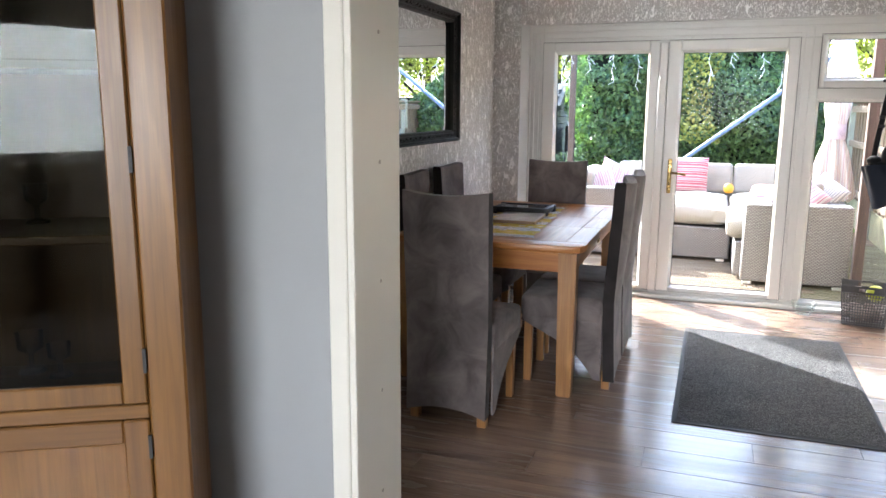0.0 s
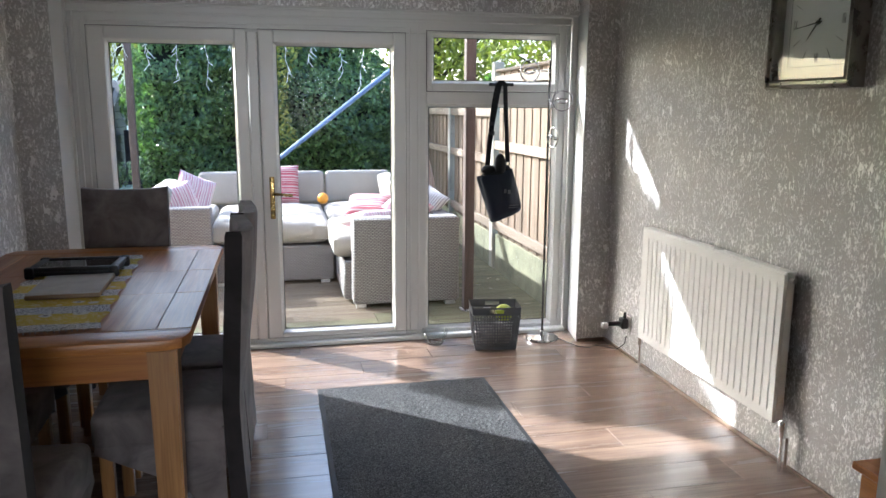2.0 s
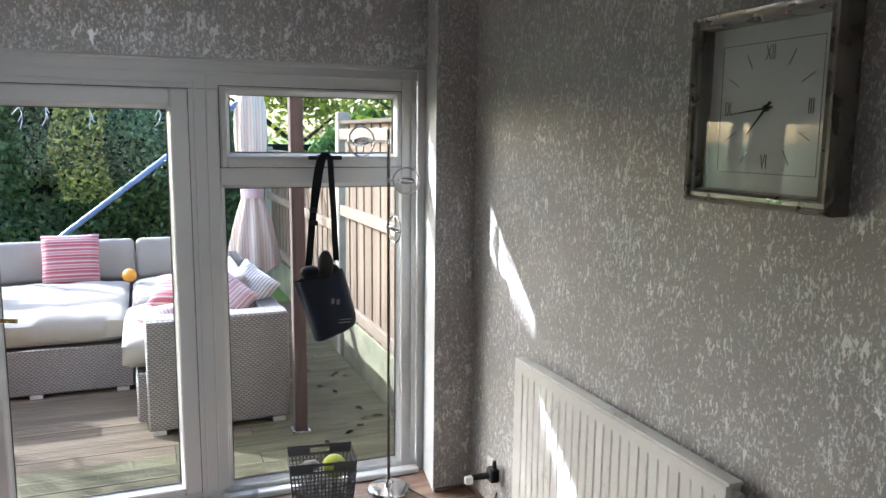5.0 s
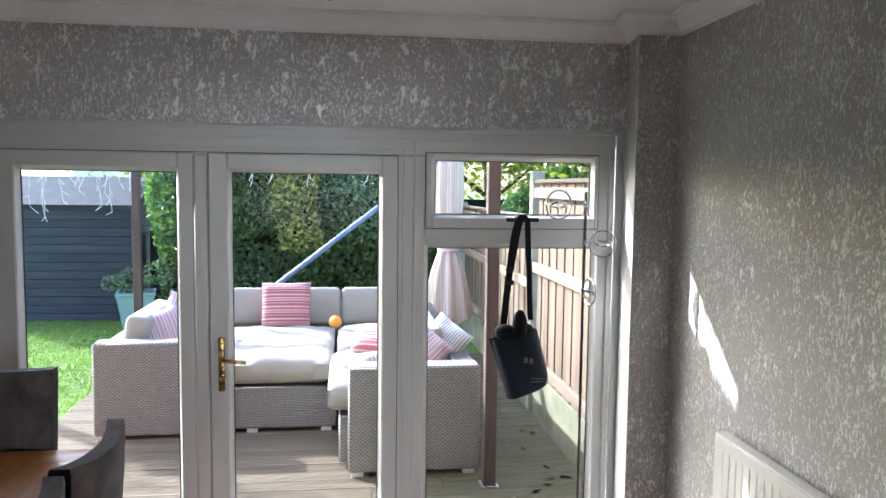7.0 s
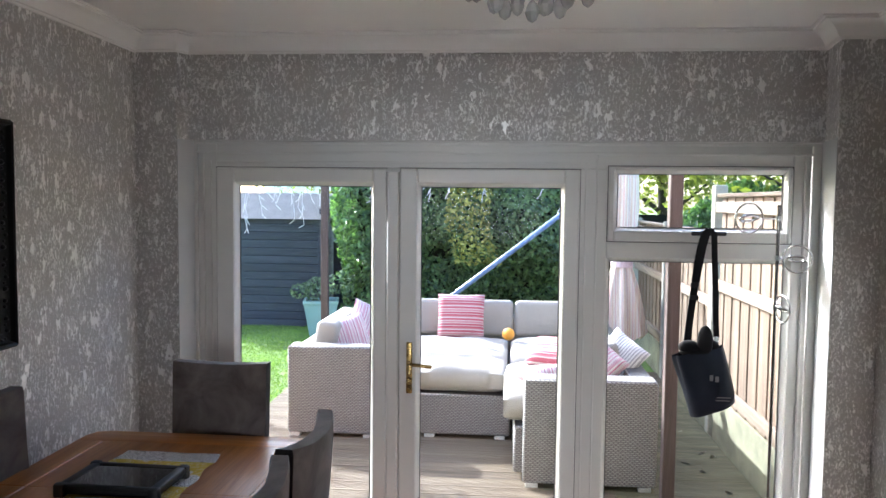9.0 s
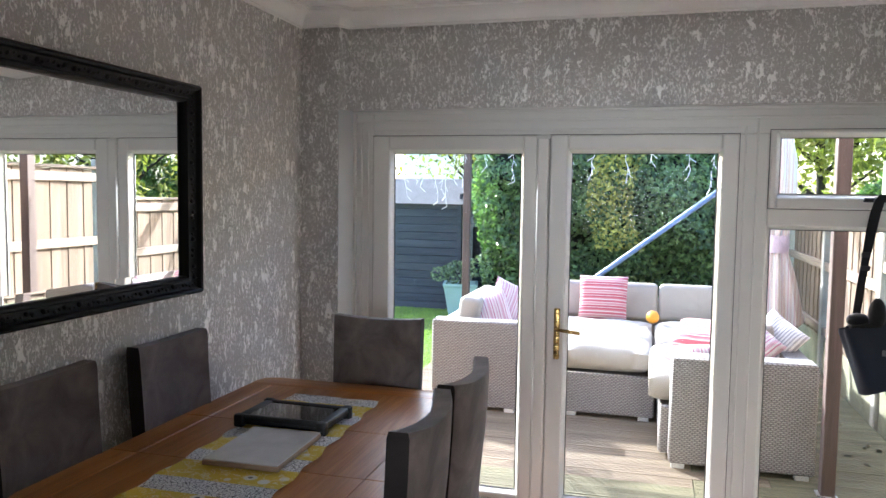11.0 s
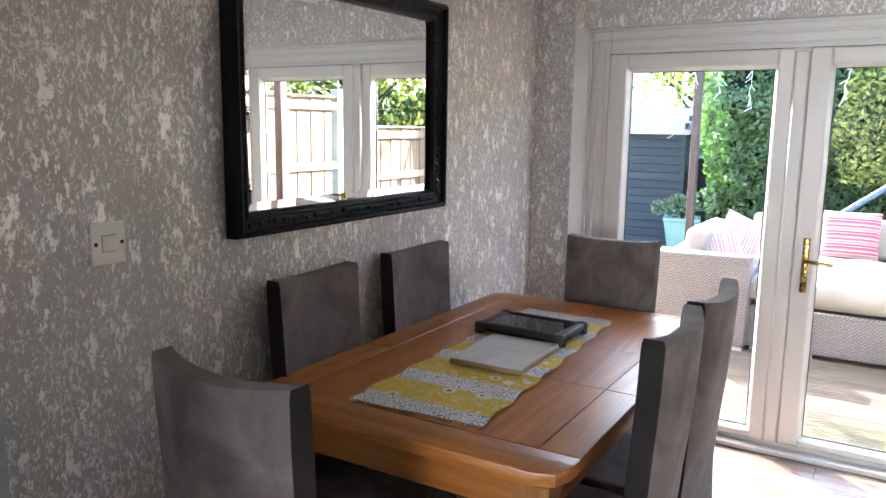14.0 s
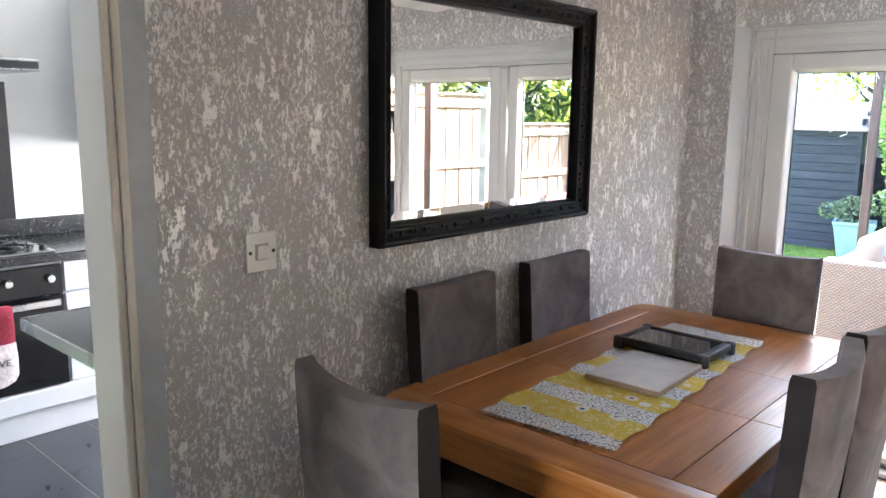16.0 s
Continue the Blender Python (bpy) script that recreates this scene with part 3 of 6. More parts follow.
structure("trim", "upvc", [(-0.912, -0.894, 8.641, 8.659, 0, 2.03), (2.046, 2.084, 8.646, 8.659, 0, 2.03), (-0.91, 2.08, 8.618, 8.659, 2.031, 2.0355)], "white plastic cover strip round the door frame", "trim", 0.002)
structure("wall_south", "living", [(-3.2, -0.42, 4.58, 4.876, 0, CEIL), (1.06, 2.9, 4.58, 4.876, 0, CEIL), (-0.42, 1.06, 4.58, 4.876, 2.08, CEIL)], "pale blue-grey painted dividing wall with a wide opening", "wall")
structure("door_lining", "gloss", [(-0.42, -0.40, 4.572, 4.884, 0, 2.06), (1.04, 1.06, 4.572, 4.884, 0, 2.06), (-0.42, 1.06, 4.572, 4.884, 2.06, 2.08)], "cream white gloss door lining with filled screw holes", "door lining", 0.003)
structure("trim", "gloss", [(-0.475, -0.42, 4.566, 4.58, 0, 2.13), (1.06, 1.115, 4.566, 4.58, 0, 2.13), (-0.42, 1.06, 4.566, 4.58, 2.08, 2.13)], "thin painted architrave round the opening", "trim", 0.004)
for z in (0.28, 0.60, 0.93, 1.27, 1.62):
    bm = bmesh.new()
    rod(bm, (-0.4005, 4.74, z), (-0.3985, 4.74, z), 0.006, seg=10)
    solid("screw_plug", bm, "plug", "small filled screw hole in the door lining", "screw hole", "screw holes in the lining")
bm = bmesh.new()
box(bm, 1.036, 1.04, 4.70, 4.735, 0.93, 1.1, 0.001)
box(bm, 1.034, 1.036, 4.707, 4.728, 0.96, 1.03)
solid("strike_plate", bm, "dark_chrome", "dark metal strike plate on the door lining", "strike plate")

# kitchen doorway
structure("kitchen_lining", "gloss", [(XL - 0.15, XL + 0.006, 5.630, 5.652, 0, 2.03), (XL - 0.15, XL + 0.006, 4.92, 4.945, 0, 2.03), (XL - 0.15, XL + 0.006, 4.945, 5.630, 2.0, 2.03)], "cream painted lining of the kitchen doorway", "door lining", 0.003)
bm = bmesh.new()
box(bm, XL + 0.0005, XL + 0.014, 5.6525, 5.672, 0, 2.05, 0.005, 2)
tagged(part("bead", bm, "gloss", None, "", 40), "yellowed wooden bead beside the doorway", "trim", kind="structure")
structure("paint_strip", "chipped", [(XL - 0.001, XL + 0.005, 5.672, 5.734, 0, 2.2)], "bare grey-blue painted plaster strip with chips", "wall")

bm = bmesh.new()
box(bm, -3.2, 2.9, -1.2, 8.9, CEIL, CEIL + 0.12)
tagged(part("ceiling", bm, "ceiling"), "plain white painted ceiling", "ceiling", kind="structure")

# cove along the walls, stepping round the piers
bm = bmesh.new()
line = [(XL, 4.876), (XL, 8.55), (-0.956, 8.55), (-0.924, 8.615), (2.080, 8.615), (2.04, 8.379), (XR, 8.379), (XR, 4.876)]
prof = [(0.002, 2.446), (0.010, 2.446), (0.013, 2.455), (0.020, 2.458), (0.030, 2.475), (0.050, 2.498), (0.075, 2.511), (0.088, 2.514), (0.090, 2.522), (0.101, 2.523), (0.101, 2.5295)]
rings = []
for i, (x, y) in enumerate(line):
    nn = []
    for a, c in ((i - 1, i), (i, i + 1)):
        if 0 <= a and c < len(line):
            d = Vector(line[c]) - Vector(line[a])
            d.normalize()
            nn.append(Vector((d.y, -d.x)))
    off = nn[0] if len(nn) == 1 else (nn[0] + nn[1]) / (1 + nn[0].dot(nn[1]))
    rings.append([bm.verts.new((x + off.x * d, y + off.y * d, z)) for d, z in prof])
for a, c in zip(rings, rings[1:]):
    for k in range(len(prof) - 1):
        bm.faces.new((a[k], a[k + 1], c[k + 1], c[k]))
tagged(part("cornice", bm, "ceiling", None, "", 35), "white plaster coving round the ceiling", "coving", kind="structure")

floor = structure("floor", "joint", [(-3.2, 2.9, -1.2, 8.66, -0.12, -0.009)], "brown oak-effect laminate plank floor", "floor")
bm = bmesh.new()
for x0, y0, x1, y1 in ((XL, 5.74, XL, 8.55), (XR, 4.88, XR, 8.379), (XL, 8.55, -0.956, 8.55), (2.04, 8.379, XR, 8.379)):
    if x0 == x1:
        s = 1 if x0 == XL else -1
        a, c = sorted((x0 + 0.001 * s, x0 + 0.016 * s))
        box(bm, a, c, y0, y1, 0, 0.018, 0.006, 2)
    else:
        box(bm, x0, x1, y0 - 0.016, y0 - 0.001, 0, 0.018, 0.006, 2)
tagged(part("baseboard", bm, "bead", None, "", 40), "narrow wood-effect floor beading at the wall foot", "beading", kind="structure")

# living room shell behind the opening, with its window and blind
structure("wall_living", "living", [(-3.32, -3.2, -1.2, 4.58, 0, CEIL), (2.9, 3.02, -1.2, 4.58, 0, CEIL), (-3.32, -1.0, -1.32, -1.2, 0, CEIL), (1.4, 3.02, -1.32, -1.2, 0, CEIL), (-1.0, 1.4, -1.32, -1.2, 0, 0.95), (-1.0, 1.4, -1.32, -1.2, 2.15, CEIL)], "pale painted living room walls", "wall")
wf = structure("window_1", "upvc", [(-1.0, -0.93, -1.29, -1.23, 0.95, 2.15), (1.33, 1.4, -1.29, -1.23, 0.95, 2.15), (-0.93, 1.33, -1.29, -1.23, 2.08, 2.15), (-0.93, 1.33, -1.29, -1.23, 0.95, 1.02)], "white plastic living room window", "window", 0.004)
pn = boxed("pane", "glass", [(-0.93, 1.33, -1.262, -1.258, 1.02, 2.08)], wf)
pn.visible_shadow = False
boxed("sill", "gloss", [(-1.05, 1.45, -1.225, -1.02, 0.92, 0.948)], wf, "", 0.006)
bl = thing("venetian_blind", "white venetian blind hanging in the living room window", "blind")
for i in range(34):
    bm = bmesh.new()
    z = 1.05 + i * 0.031
    vs = [bm.verts.new(p) for p in ((-0.91, -1.215, z + 0.006), (1.31, -1.215, z + 0.006), (1.31, -1.19, z - 0.006), (-0.91, -1.19, z - 0.006))]
    bm.faces.new(vs)
    bmesh.ops.solidify(bm, geom=bm.faces[:], thickness=0.001)
    part("slat", bm, "blind", bl)
boxed("head_rail", "blind", [(-0.92, 1.32, -1.22, -1.18, 2.11, 2.14)], bl)

# garden doors: fixed frame
door = structure("door_frame", "upvc", [(-0.896, -0.80, 8.66, 8.735, 0.0, 2.030), (1.965, 2.046, 8.66, 8.735, 0.0, 2.030), (-0.80, 1.965, 8.66, 8.735, 1.905, 2.030), (0.985, 1.115, 8.66, 8.735, 0.05, 1.905), (-0.80, 0.985, 8.66, 8.735, 0, 0.05), (0.985, 1.965, 8.66, 8.735, 0, 0.05), (1.115, 1.965, 8.658, 8.73, 1.485, 1.562)], "white plastic frame of the garden doors and side window", "door frame", 0.004)
tagged(boxed("frame_edge", "upvc", [(-0.896, 2.046, 8.644, 8.66, 1.972, 1.984), (-0.896, 2.046, 8.640, 8.66, 2.016, 2.030), (-0.872, -0.862, 8.644, 8.66, 0.06, 1.972), (2.012, 2.022, 8.644, 8.66, 0.06, 1.972), (1.06, 1.068, 8.652, 8.66, 0.05, 1.972), (-0.80, 0.985, 8.650, 8.66, 1.925, 1.935), (-0.835, -0.826, 8.650, 8.66, 0.06, 1.935), (1.008, 1.016, 8.650, 8.66, 0.06, 1.935)], door, "", 0.002), "")
boxed("threshold", "upvc", [(-0.896, 2.046, 8.60, 8.66, 0.0, 0.028)], door, "", 0.006)


def leaf_of(name, x0, x1, z0, z1, gx0, gx1, gz0, gz1, y, label, proud=0.0):
    """A glazed sash: four bars, a bead round the glass, a gasket and the pane."""
    w = structure(name, "upvc", [(x0, gx0 - 0.016, y - proud, y + 0.06, z0, z1), (gx1 + 0.016, x1, y - proud, y + 0.06, z0, z1), (gx0 - 0.016, gx1 + 0.016, y - proud, y + 0.06, gz1 + 0.016, z1), (gx0 - 0.016, gx1 + 0.016, y - proud, y + 0.06, z0, gz0 - 0.016)], label, "door" if "door" in name else "window", 0.0065)
    bm = bmesh.new()
    yo, yi = y - proud + 0.004, y + 0.024
    for a, c, e, f in ((gx0, gz0, gx1, gz0), (gx1, gz0, gx1, gz1), (gx1, gz1, gx0, gz1), (gx0, gz1, gx0, gz0)):
        ox = lambda x: x + (0.016 if x == gx1 else -0.016)
        oz = lambda z: z + (0.016 if z == gz1 else -0.016)
        q = [bm.verts.new(p) for p in ((ox(a), yo, oz(c)), (ox(e), yo, oz(f)), (e, yi, f), (a, yi, c))]
        bm.faces.new(q)
    part("bead", bm, "upvc", w)
    boxed("gasket", "gasket", [(gx0, gx0 + 0.003, y + 0.02, y + 0.026, gz0, gz1), (gx1 - 0.003, gx1, y + 0.02, y + 0.026, gz0, gz1), (gx0, gx1, y + 0.02, y + 0.026, gz0, gz0 + 0.003), (gx0, gx1, y + 0.02, y + 0.026, gz1 - 0.003, gz1)], w)
    if proud:
        e = 0.0035
        boxed("seal", "seal", [(x0 - e, x0, y - 0.004, y, z0, z1), (x1, x1 + e, y - 0.004, y, z0, z1), (x0 - e, x1 + e, y - 0.004, y, z1, z1 + e), (x0 - e, x1 + e, y - 0.004, y, z0 - e, z0)], w)
    p = boxed("pane", "glass", [(gx0 - 0.01, gx1 + 0.01, y + 0.027, y + 0.031, gz0 - 0.01, gz1 + 0.01)], w)
    p.visible_shadow = False
    return w


leaf_of("door_1", -0.80, 0.058, 0.052, 1.903, -0.692, -0.027, 0.10, 1.815, 8.662, "white plastic glazed garden door, closed", 0.017)
d2 = leaf_of("door_2", 0.12, 0.985, 0.052, 1.903, 0.223, 0.896, 0.10, 1.815, 8.662, "white plastic glazed garden door with a brass handle, closed", 0.017)
boxed("meeting_strip", "upvc", [(0.058, 0.118, 8.636, 8.72, 0.052, 1.90)], door, "", 0.008, 40)
boxed("strip_cap", "foot", [(0.052, 0.124, 8.632, 8.655, 1.885, 1.903)], door, "", 0.002)
leaf_of("window_2", 1.118, 1.962, 1.564, 1.92, 1.164, 1.925, 1.63, 1.885, 8.662, "white plastic top-hung side window, closed", 0.014)
lower = leaf_of("window_3", 1.117, 1.963, 0.052, 1.484, 1.135, 1.945, 0.07, 1.468, 8.672, "fixed side window beside the garden doors", 0.0)

# brass door handle and black window handle
bm = bmesh.new()
box(bm, 0.158, 0.188, 8.636, 8.65, 0.80, 1.055, 0.006, 3)
plate = part("handle_plate", bm, "brass", d2, "worn brass handle plate", 40)
bm = bmesh.new()
tube(bm, [(0.173, 8.645, 0.955), (0.173, 8.60, 0.955), (0.185, 8.588, 0.955), (0.225, 8.585, 0.953), (0.29, 8.59, 0.945)], 0.009, 10)
part("lever", bm, "brass", d2, "worn brass lever", 50)
bm = bmesh.new()
rod(bm, (0.173, 8.63, 0.865), (0.173, 8.65, 0.865), 0.011, seg=14)
rod(bm, (0.173, 8.632, 1.03), (0.173, 8.65, 1.03), 0.005, seg=8)
rod(bm, (0.173, 8.632, 0.825), (0.173, 8.65, 0.825), 0.005, seg=8)
part("lock_barrel", bm, "brass", d2, "", 40)
bm = bmesh.new()
box(bm, 1.50, 1.66, 8.615, 8.632, 1.598, 1.618, 0.006, 2)
box(bm, 1.545, 1.58, 8.63, 8.652, 1.594, 1.622, 0.004)
solid("window_handle", bm, "black_plastic", "black window handle on the side window", "window handle")

# ---- dining table ----
TX0, TX1, TY0, TY1, TZ = -1.07, -0.075, 6.34, 7.99, 0.77
table = thing("dining_table", "golden oak extending dining table with panelled top", "dining table")
c = 0.075
g = 0.001
ey = 0.13
ex = 0.11


def board(x0, x1, y0, y1, along):
    bm = bmesh.new()
    box(bm, x0 + g, x1 - g, y0 + g, y1 - g, TZ - 0.034, TZ, 0.0022)
    return part("board", bm, along, table)


bm = bmesh.new()
slab(bm, [(TX0 + c, TY0), (TX1 - c, TY0), (TX1 - 0.02, TY0 + 0.02), (TX1, TY0 + c), (TX1, TY0 + ey), (TX0, TY0 + ey), (TX0, TY0 + c), (TX0 + 0.02, TY0 + 0.02)], TZ - 0.034, TZ, 0.004)
part("end_board", bm, "oak_x", table, "", 40)
bm = bmesh.new()
slab(bm, [(TX0, TY1 - ey), (TX1, TY1 - ey), (TX1, TY1 - c), (TX1 - 0.02, TY1 - 0.02), (TX1 - c, TY1), (TX0 + c, TY1), (TX0 + 0.02, TY1 - 0.02), (TX0, TY1 - c)], TZ - 0.034, TZ, 0.004)
part("end_board", bm, "oak_x", table, "", 40)
cuts = [TY0 + ey, 6.96, 7.37, TY1 - ey]
for y0, y1 in zip(cuts, cuts[1:]):
    board(TX0, TX0 + ex, y0, y1, "oak_y")
    board(TX1 - ex, TX1, y0, y1, "oak_y")
    n = 3
    for i in range(n):
        w = (TX1 - TX0 - 2 * ex) / n
        bm = bmesh.new()
        box(bm, TX0 + ex + i * w + (g if i == 0 else 0.0002), TX0 + ex + (i + 1) * w - (g if i == n - 1 else 0.0002), y0 + g, y1 - g, TZ - 0.034, TZ - 0.0004, 0.0006)
        part("board", bm, "oak_y", table)
boxed("apron", "oak_x", [(TX0 + 0.09, TX1 - 0.09, TY0 + 0.055, TY0 + 0.08, TZ - 0.14, TZ - 0.034), (TX0 + 0.09, TX1 - 0.09, TY1 - 0.08, TY1 - 0.055, TZ - 0.14, TZ - 0.034)], table, "", 0.003)
boxed("apron", "oak_y", [(TX0 + 0.055, TX0 + 0.08, TY0 + 0.08, TY1 - 0.08, TZ - 0.14, TZ - 0.034), (TX1 - 0.08, TX1 - 0.055, TY0 + 0.08, TY1 - 0.08, TZ - 0.14, TZ - 0.034)], table, "", 0.003)
for x in (TX0 + 0.035, TX1 - 0.125):
    for y in (TY0 + 0.02, TY1 - 0.11):
        bm = bmesh.new()
        t = 0.008
        vs = box(bm, x, x + 0.09, y, y + 0.09, 0, TZ - 0.036)
        for v in vs[:4]:
            v.co.x += t if v.co.x < x + 0.04 else -t
            v.co.y += t if v.co.y < y + 0.04 else -t
        bmesh.ops.bevel(bm, geom=bm.edges[:], offset=0.005, segments=2, affect="EDGES")
        part("leg", bm, "oak_z", table)
bm = bmesh.new()
tube(bm, [(TX1 - 0.055, 7.06, 0.70), (TX1 - 0.035, 7.06, 0.69), (TX1 - 0.035, 7.06, 0.675), (TX1 - 0.035, 7.11, 0.675), (TX1 - 0.035, 7.11, 0.69), (TX1 - 0.055, 7.11, 0.70)], 0.0035, 6)
part("pull_handle", bm, "brass", table, "small brass pull handle", 50)


# ---- chairs ----
def chair_build(name, label):
    ob = thing(name, label, "chair", "chairs round the table")
    bm = bmesh.new()
    nx, rows = 12, [0.045, 0.12, 0.25, 0.38, 0.47, 0.55, 0.65, 0.75, 0.85, 0.945, 1.008, 1.046, 1.062]
    H, W, T = rows[-1], 0.395, 0.056
    grid = {}
    for side in (0, 1):
        for j, z in enumerate(rows):
            for i in range(nx + 1):
                u = 2 * i / nx - 1
                k = z / H
                w = W * (0.97 + 0.05 * k)
                zz = z + (0.016 * (u * u) - 0.012 if j >= len(rows) - 3 else 0) * (1 if j == len(rows) - 1 else 0.6)
                if j == 0:
                    zz += 0.035 * (1 - u * u)
                bow = -0.034 * (1 - u * u) * min(1.0, max(0.0, (z - 0.3) / 0.5))
                lean = -0.035 * max(0.0, (z - 0.45) / 0.6) + 0.02 * max(0.0, (0.45 - z) / 0.45) * -1
                th = T / 2 * (1 if j < len(rows) - 1 else 0.85)
                y = -0.21 + bow + lean + (th if side else -th)
                y += 0.004 * noise.noise((u * 3 + side * 9, z * 5, 2.0))
                grid[side, i, j] = bm.verts.new((u * w / 2, y, zz))
    for side in (0, 1):
        for j in range(len(rows) - 1):
            for i in range(nx):
                f = [grid[side, i, j], grid[side, i + 1, j], grid[side, i + 1, j + 1], grid[side, i, j + 1]]
                bm.faces.new(f if side else f[::-1])
    nr = len(rows) - 1
    for i in range(nx):
        bm.faces.new((grid[0, i, nr], grid[0, i + 1, nr], grid[1, i + 1, nr], grid[1, i, nr]))
        bm.faces.new((grid[1, i, 0], grid[1, i + 1, 0], grid[0, i + 1, 0], grid[0, i, 0]))
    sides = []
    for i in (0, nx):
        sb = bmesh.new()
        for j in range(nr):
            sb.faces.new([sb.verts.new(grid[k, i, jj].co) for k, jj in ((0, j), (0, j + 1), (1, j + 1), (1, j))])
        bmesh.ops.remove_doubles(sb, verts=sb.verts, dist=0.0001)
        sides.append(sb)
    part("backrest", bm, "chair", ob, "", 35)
    # backrest sides carry their shade in a darker copy of the velour
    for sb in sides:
        part("side_panel", sb, "chair_side_shade", ob, "grey velour, side shade painted in", 50)
    bm = bmesh.new()
    vs = box(bm, -0.21, 0.21, -0.19, 0.235, 0.335, 0.475, 0.03, 3)
    for v in bm.verts:
        if v.co.z > 0.45:
            v.co.z += 0.018 * max(0, 1 - (v.co.x / 0.21) ** 2) * max(0, 1 - ((v.co.y - 0.02) / 0.22) ** 2)
        if v.co.z < 0.36:
            v.co.z += 0.03 * (v.co.y + 0.19)
    part("seat", bm, "chair", ob, "", 45)
    drop = [(-0.185, 0.05), (-0.185, 0.40), (0.215, 0.40), (0.228, 0.34), (0.12, 0.285), (0.02, 0.235), (-0.06, 0.175), (-0.115, 0.11), (-0.15, 0.055)]
    for x in (-0.206, 0.196):
        bm = bmesh.new()
        lo = [bm.verts.new((x, y, z)) for y, z in drop]
        hi = [bm.verts.new((x + 0.01, y, z)) for y, z in drop]
        bm.faces.new(lo)
        bm.faces.new(hi[::-1])
        for a in range(len(drop)):
            bm.faces.new((lo[a], hi[a], hi[(a + 1) % len(drop)], lo[(a + 1) % len(drop)]))
        part("skirt", bm, "chair", ob)
    for x in (-0.185, 0.145):
        bm = bmesh.new()
        vs = box(bm, x, x + 0.042, 0.175, 0.217, 0.0, 0.345)
        for v in vs[:4]:
            v.co.x += 0.005 if v.co.x < x + 0.02 else -0.005
        bmesh.ops.bevel(bm, geom=bm.edges[:], offset=0.003, segments=1, affect="EDGES")
        part("leg", bm, "oak_z", ob)
    for x in (-0.185, 0.145):
        bm = bmesh.new()
        box(bm, x, x + 0.042, -0.232, -0.192, 0.0, 0.1, 0.003)
        part("leg", bm, "oak_z", ob)
    return ob


chair = chair_build("dining_chair", "high-backed dining chair in grey velour slipcover at the near table end")
chair.matrix_basis = pose(-0.585, 6.115, 0, 0, 0, -3)
label2 = "high-backed grey velour dining chair tucked under the table"
for m, lab in ((pose(-0.855, 6.73, 0, 0, 0, -88), label2 + " along the wall"), (pose(-0.86, 7.33, 0, 0, 0, -91), label2 + " along the wall"),
               (pose(-0.54, 7.80, 0, 0, 0, 180), "high-backed dining chair in grey velour slipcover, dark against the garden doors"),
               (pose(-0.187, 6.73, 0, 0, 0, 91), label2), (pose(-0.185, 7.19, 0, 0, 0, 88), label2)):
    o = copy_thing(chair, m)
    o["label"] = lab

# ---- things on the table ----
runner = thing("table_runner", "yellow and grey patterned cotton table runner", "table runner")
bm = bmesh.new()
random.seed(4)
RA, RB, RC, RD = Vector((-0.77, 6.477)), Vector((-0.36, 6.502)), Vector((-0.424, 7.741)), Vector((-0.80, 7.74))
ny, nxx = 66, 20
rg = {}
for j in range(ny + 1):
    for i in range(nxx + 1):
        u, v = i / nxx, j / ny
        p = RA.lerp(RB, u).lerp(RD.lerp(RC, u), v)
        wob = 0.007 * math.sin(v * 40 + (0 if u < 0.5 else 1.7)) * abs(2 * u - 1) ** 3
        rg[i, j] = bm.verts.new((p.x + wob, p.y, TZ + 0.0035 + 0.002 * (1 + noise.noise((u * 4, v * 14, 0.3)))))
for j in range(ny):
    for i in range(nxx):
        bm.faces.new((rg[i, j], rg[i + 1, j], rg[i + 1, j + 1], rg[i, j + 1]))
m, nt, b = nodes_of("yellow and grey runner print")
sep = nt.nodes.new("ShaderNodeSeparateXYZ")
tc = nt.nodes.new("ShaderNodeTexCoord")
nt.links.new(tc.outputs["Object"], sep.inputs[0])
mm = nt.nodes.new("ShaderNodeMath")
mm.operation = "MULTIPLY_ADD"
mm.inputs[1].default_value, mm.inputs[2].default_value = 1 / 0.235, 0.468
nt.links.new(sep.outputs[1], mm.inputs[0])
fr = nt.nodes.new("ShaderNodeMath")
fr.operation = "FRACT"
nt.links.new(mm.outputs[0], fr.inputs[0])
band = ramp(nt, fr.outputs[0], [(0.0, (0, 0, 0)), (0.42, (1, 1, 1))], "CONSTANT")
vor = nt.nodes.new("ShaderNodeTexVoronoi")
vor.feature = "DISTANCE_TO_EDGE"
vor.inputs["Scale"].default_value = 74.0
nt.links.new(coords(nt, (1, 1.5, 1)), vor.inputs["Vector"])
greyp = ramp(nt, vor.outputs["Distance"], [(0.03, (0.10, 0.10, 0.105)), (0.10, (0.78, 0.77, 0.75))])
v2 = nt.nodes.new("ShaderNodeTexVoronoi")
v2.inputs["Scale"].default_value = 13.0
nt.links.new(coords(nt), v2.inputs["Vector"])
flower = ramp(nt, v2.outputs["Distance"], [(0.0, (0.12, 0.11, 0.1)), (0.10, (0.7, 0.68, 0.6)), (0.2, (0.70, 0.66, 0.5)), (0.27, (0.68, 0.51, 0.06)), (1.0, (0.68, 0.51, 0.06))], "CONSTANT")
swirl = ramp(nt, noise_at(nt, coords(nt), 22.0, 3, 0.5, 1.5), [(0.52, (1, 1, 1)), (0.56, (1.0, 0.98, 0.75)), (0.60, (1, 1, 1))])
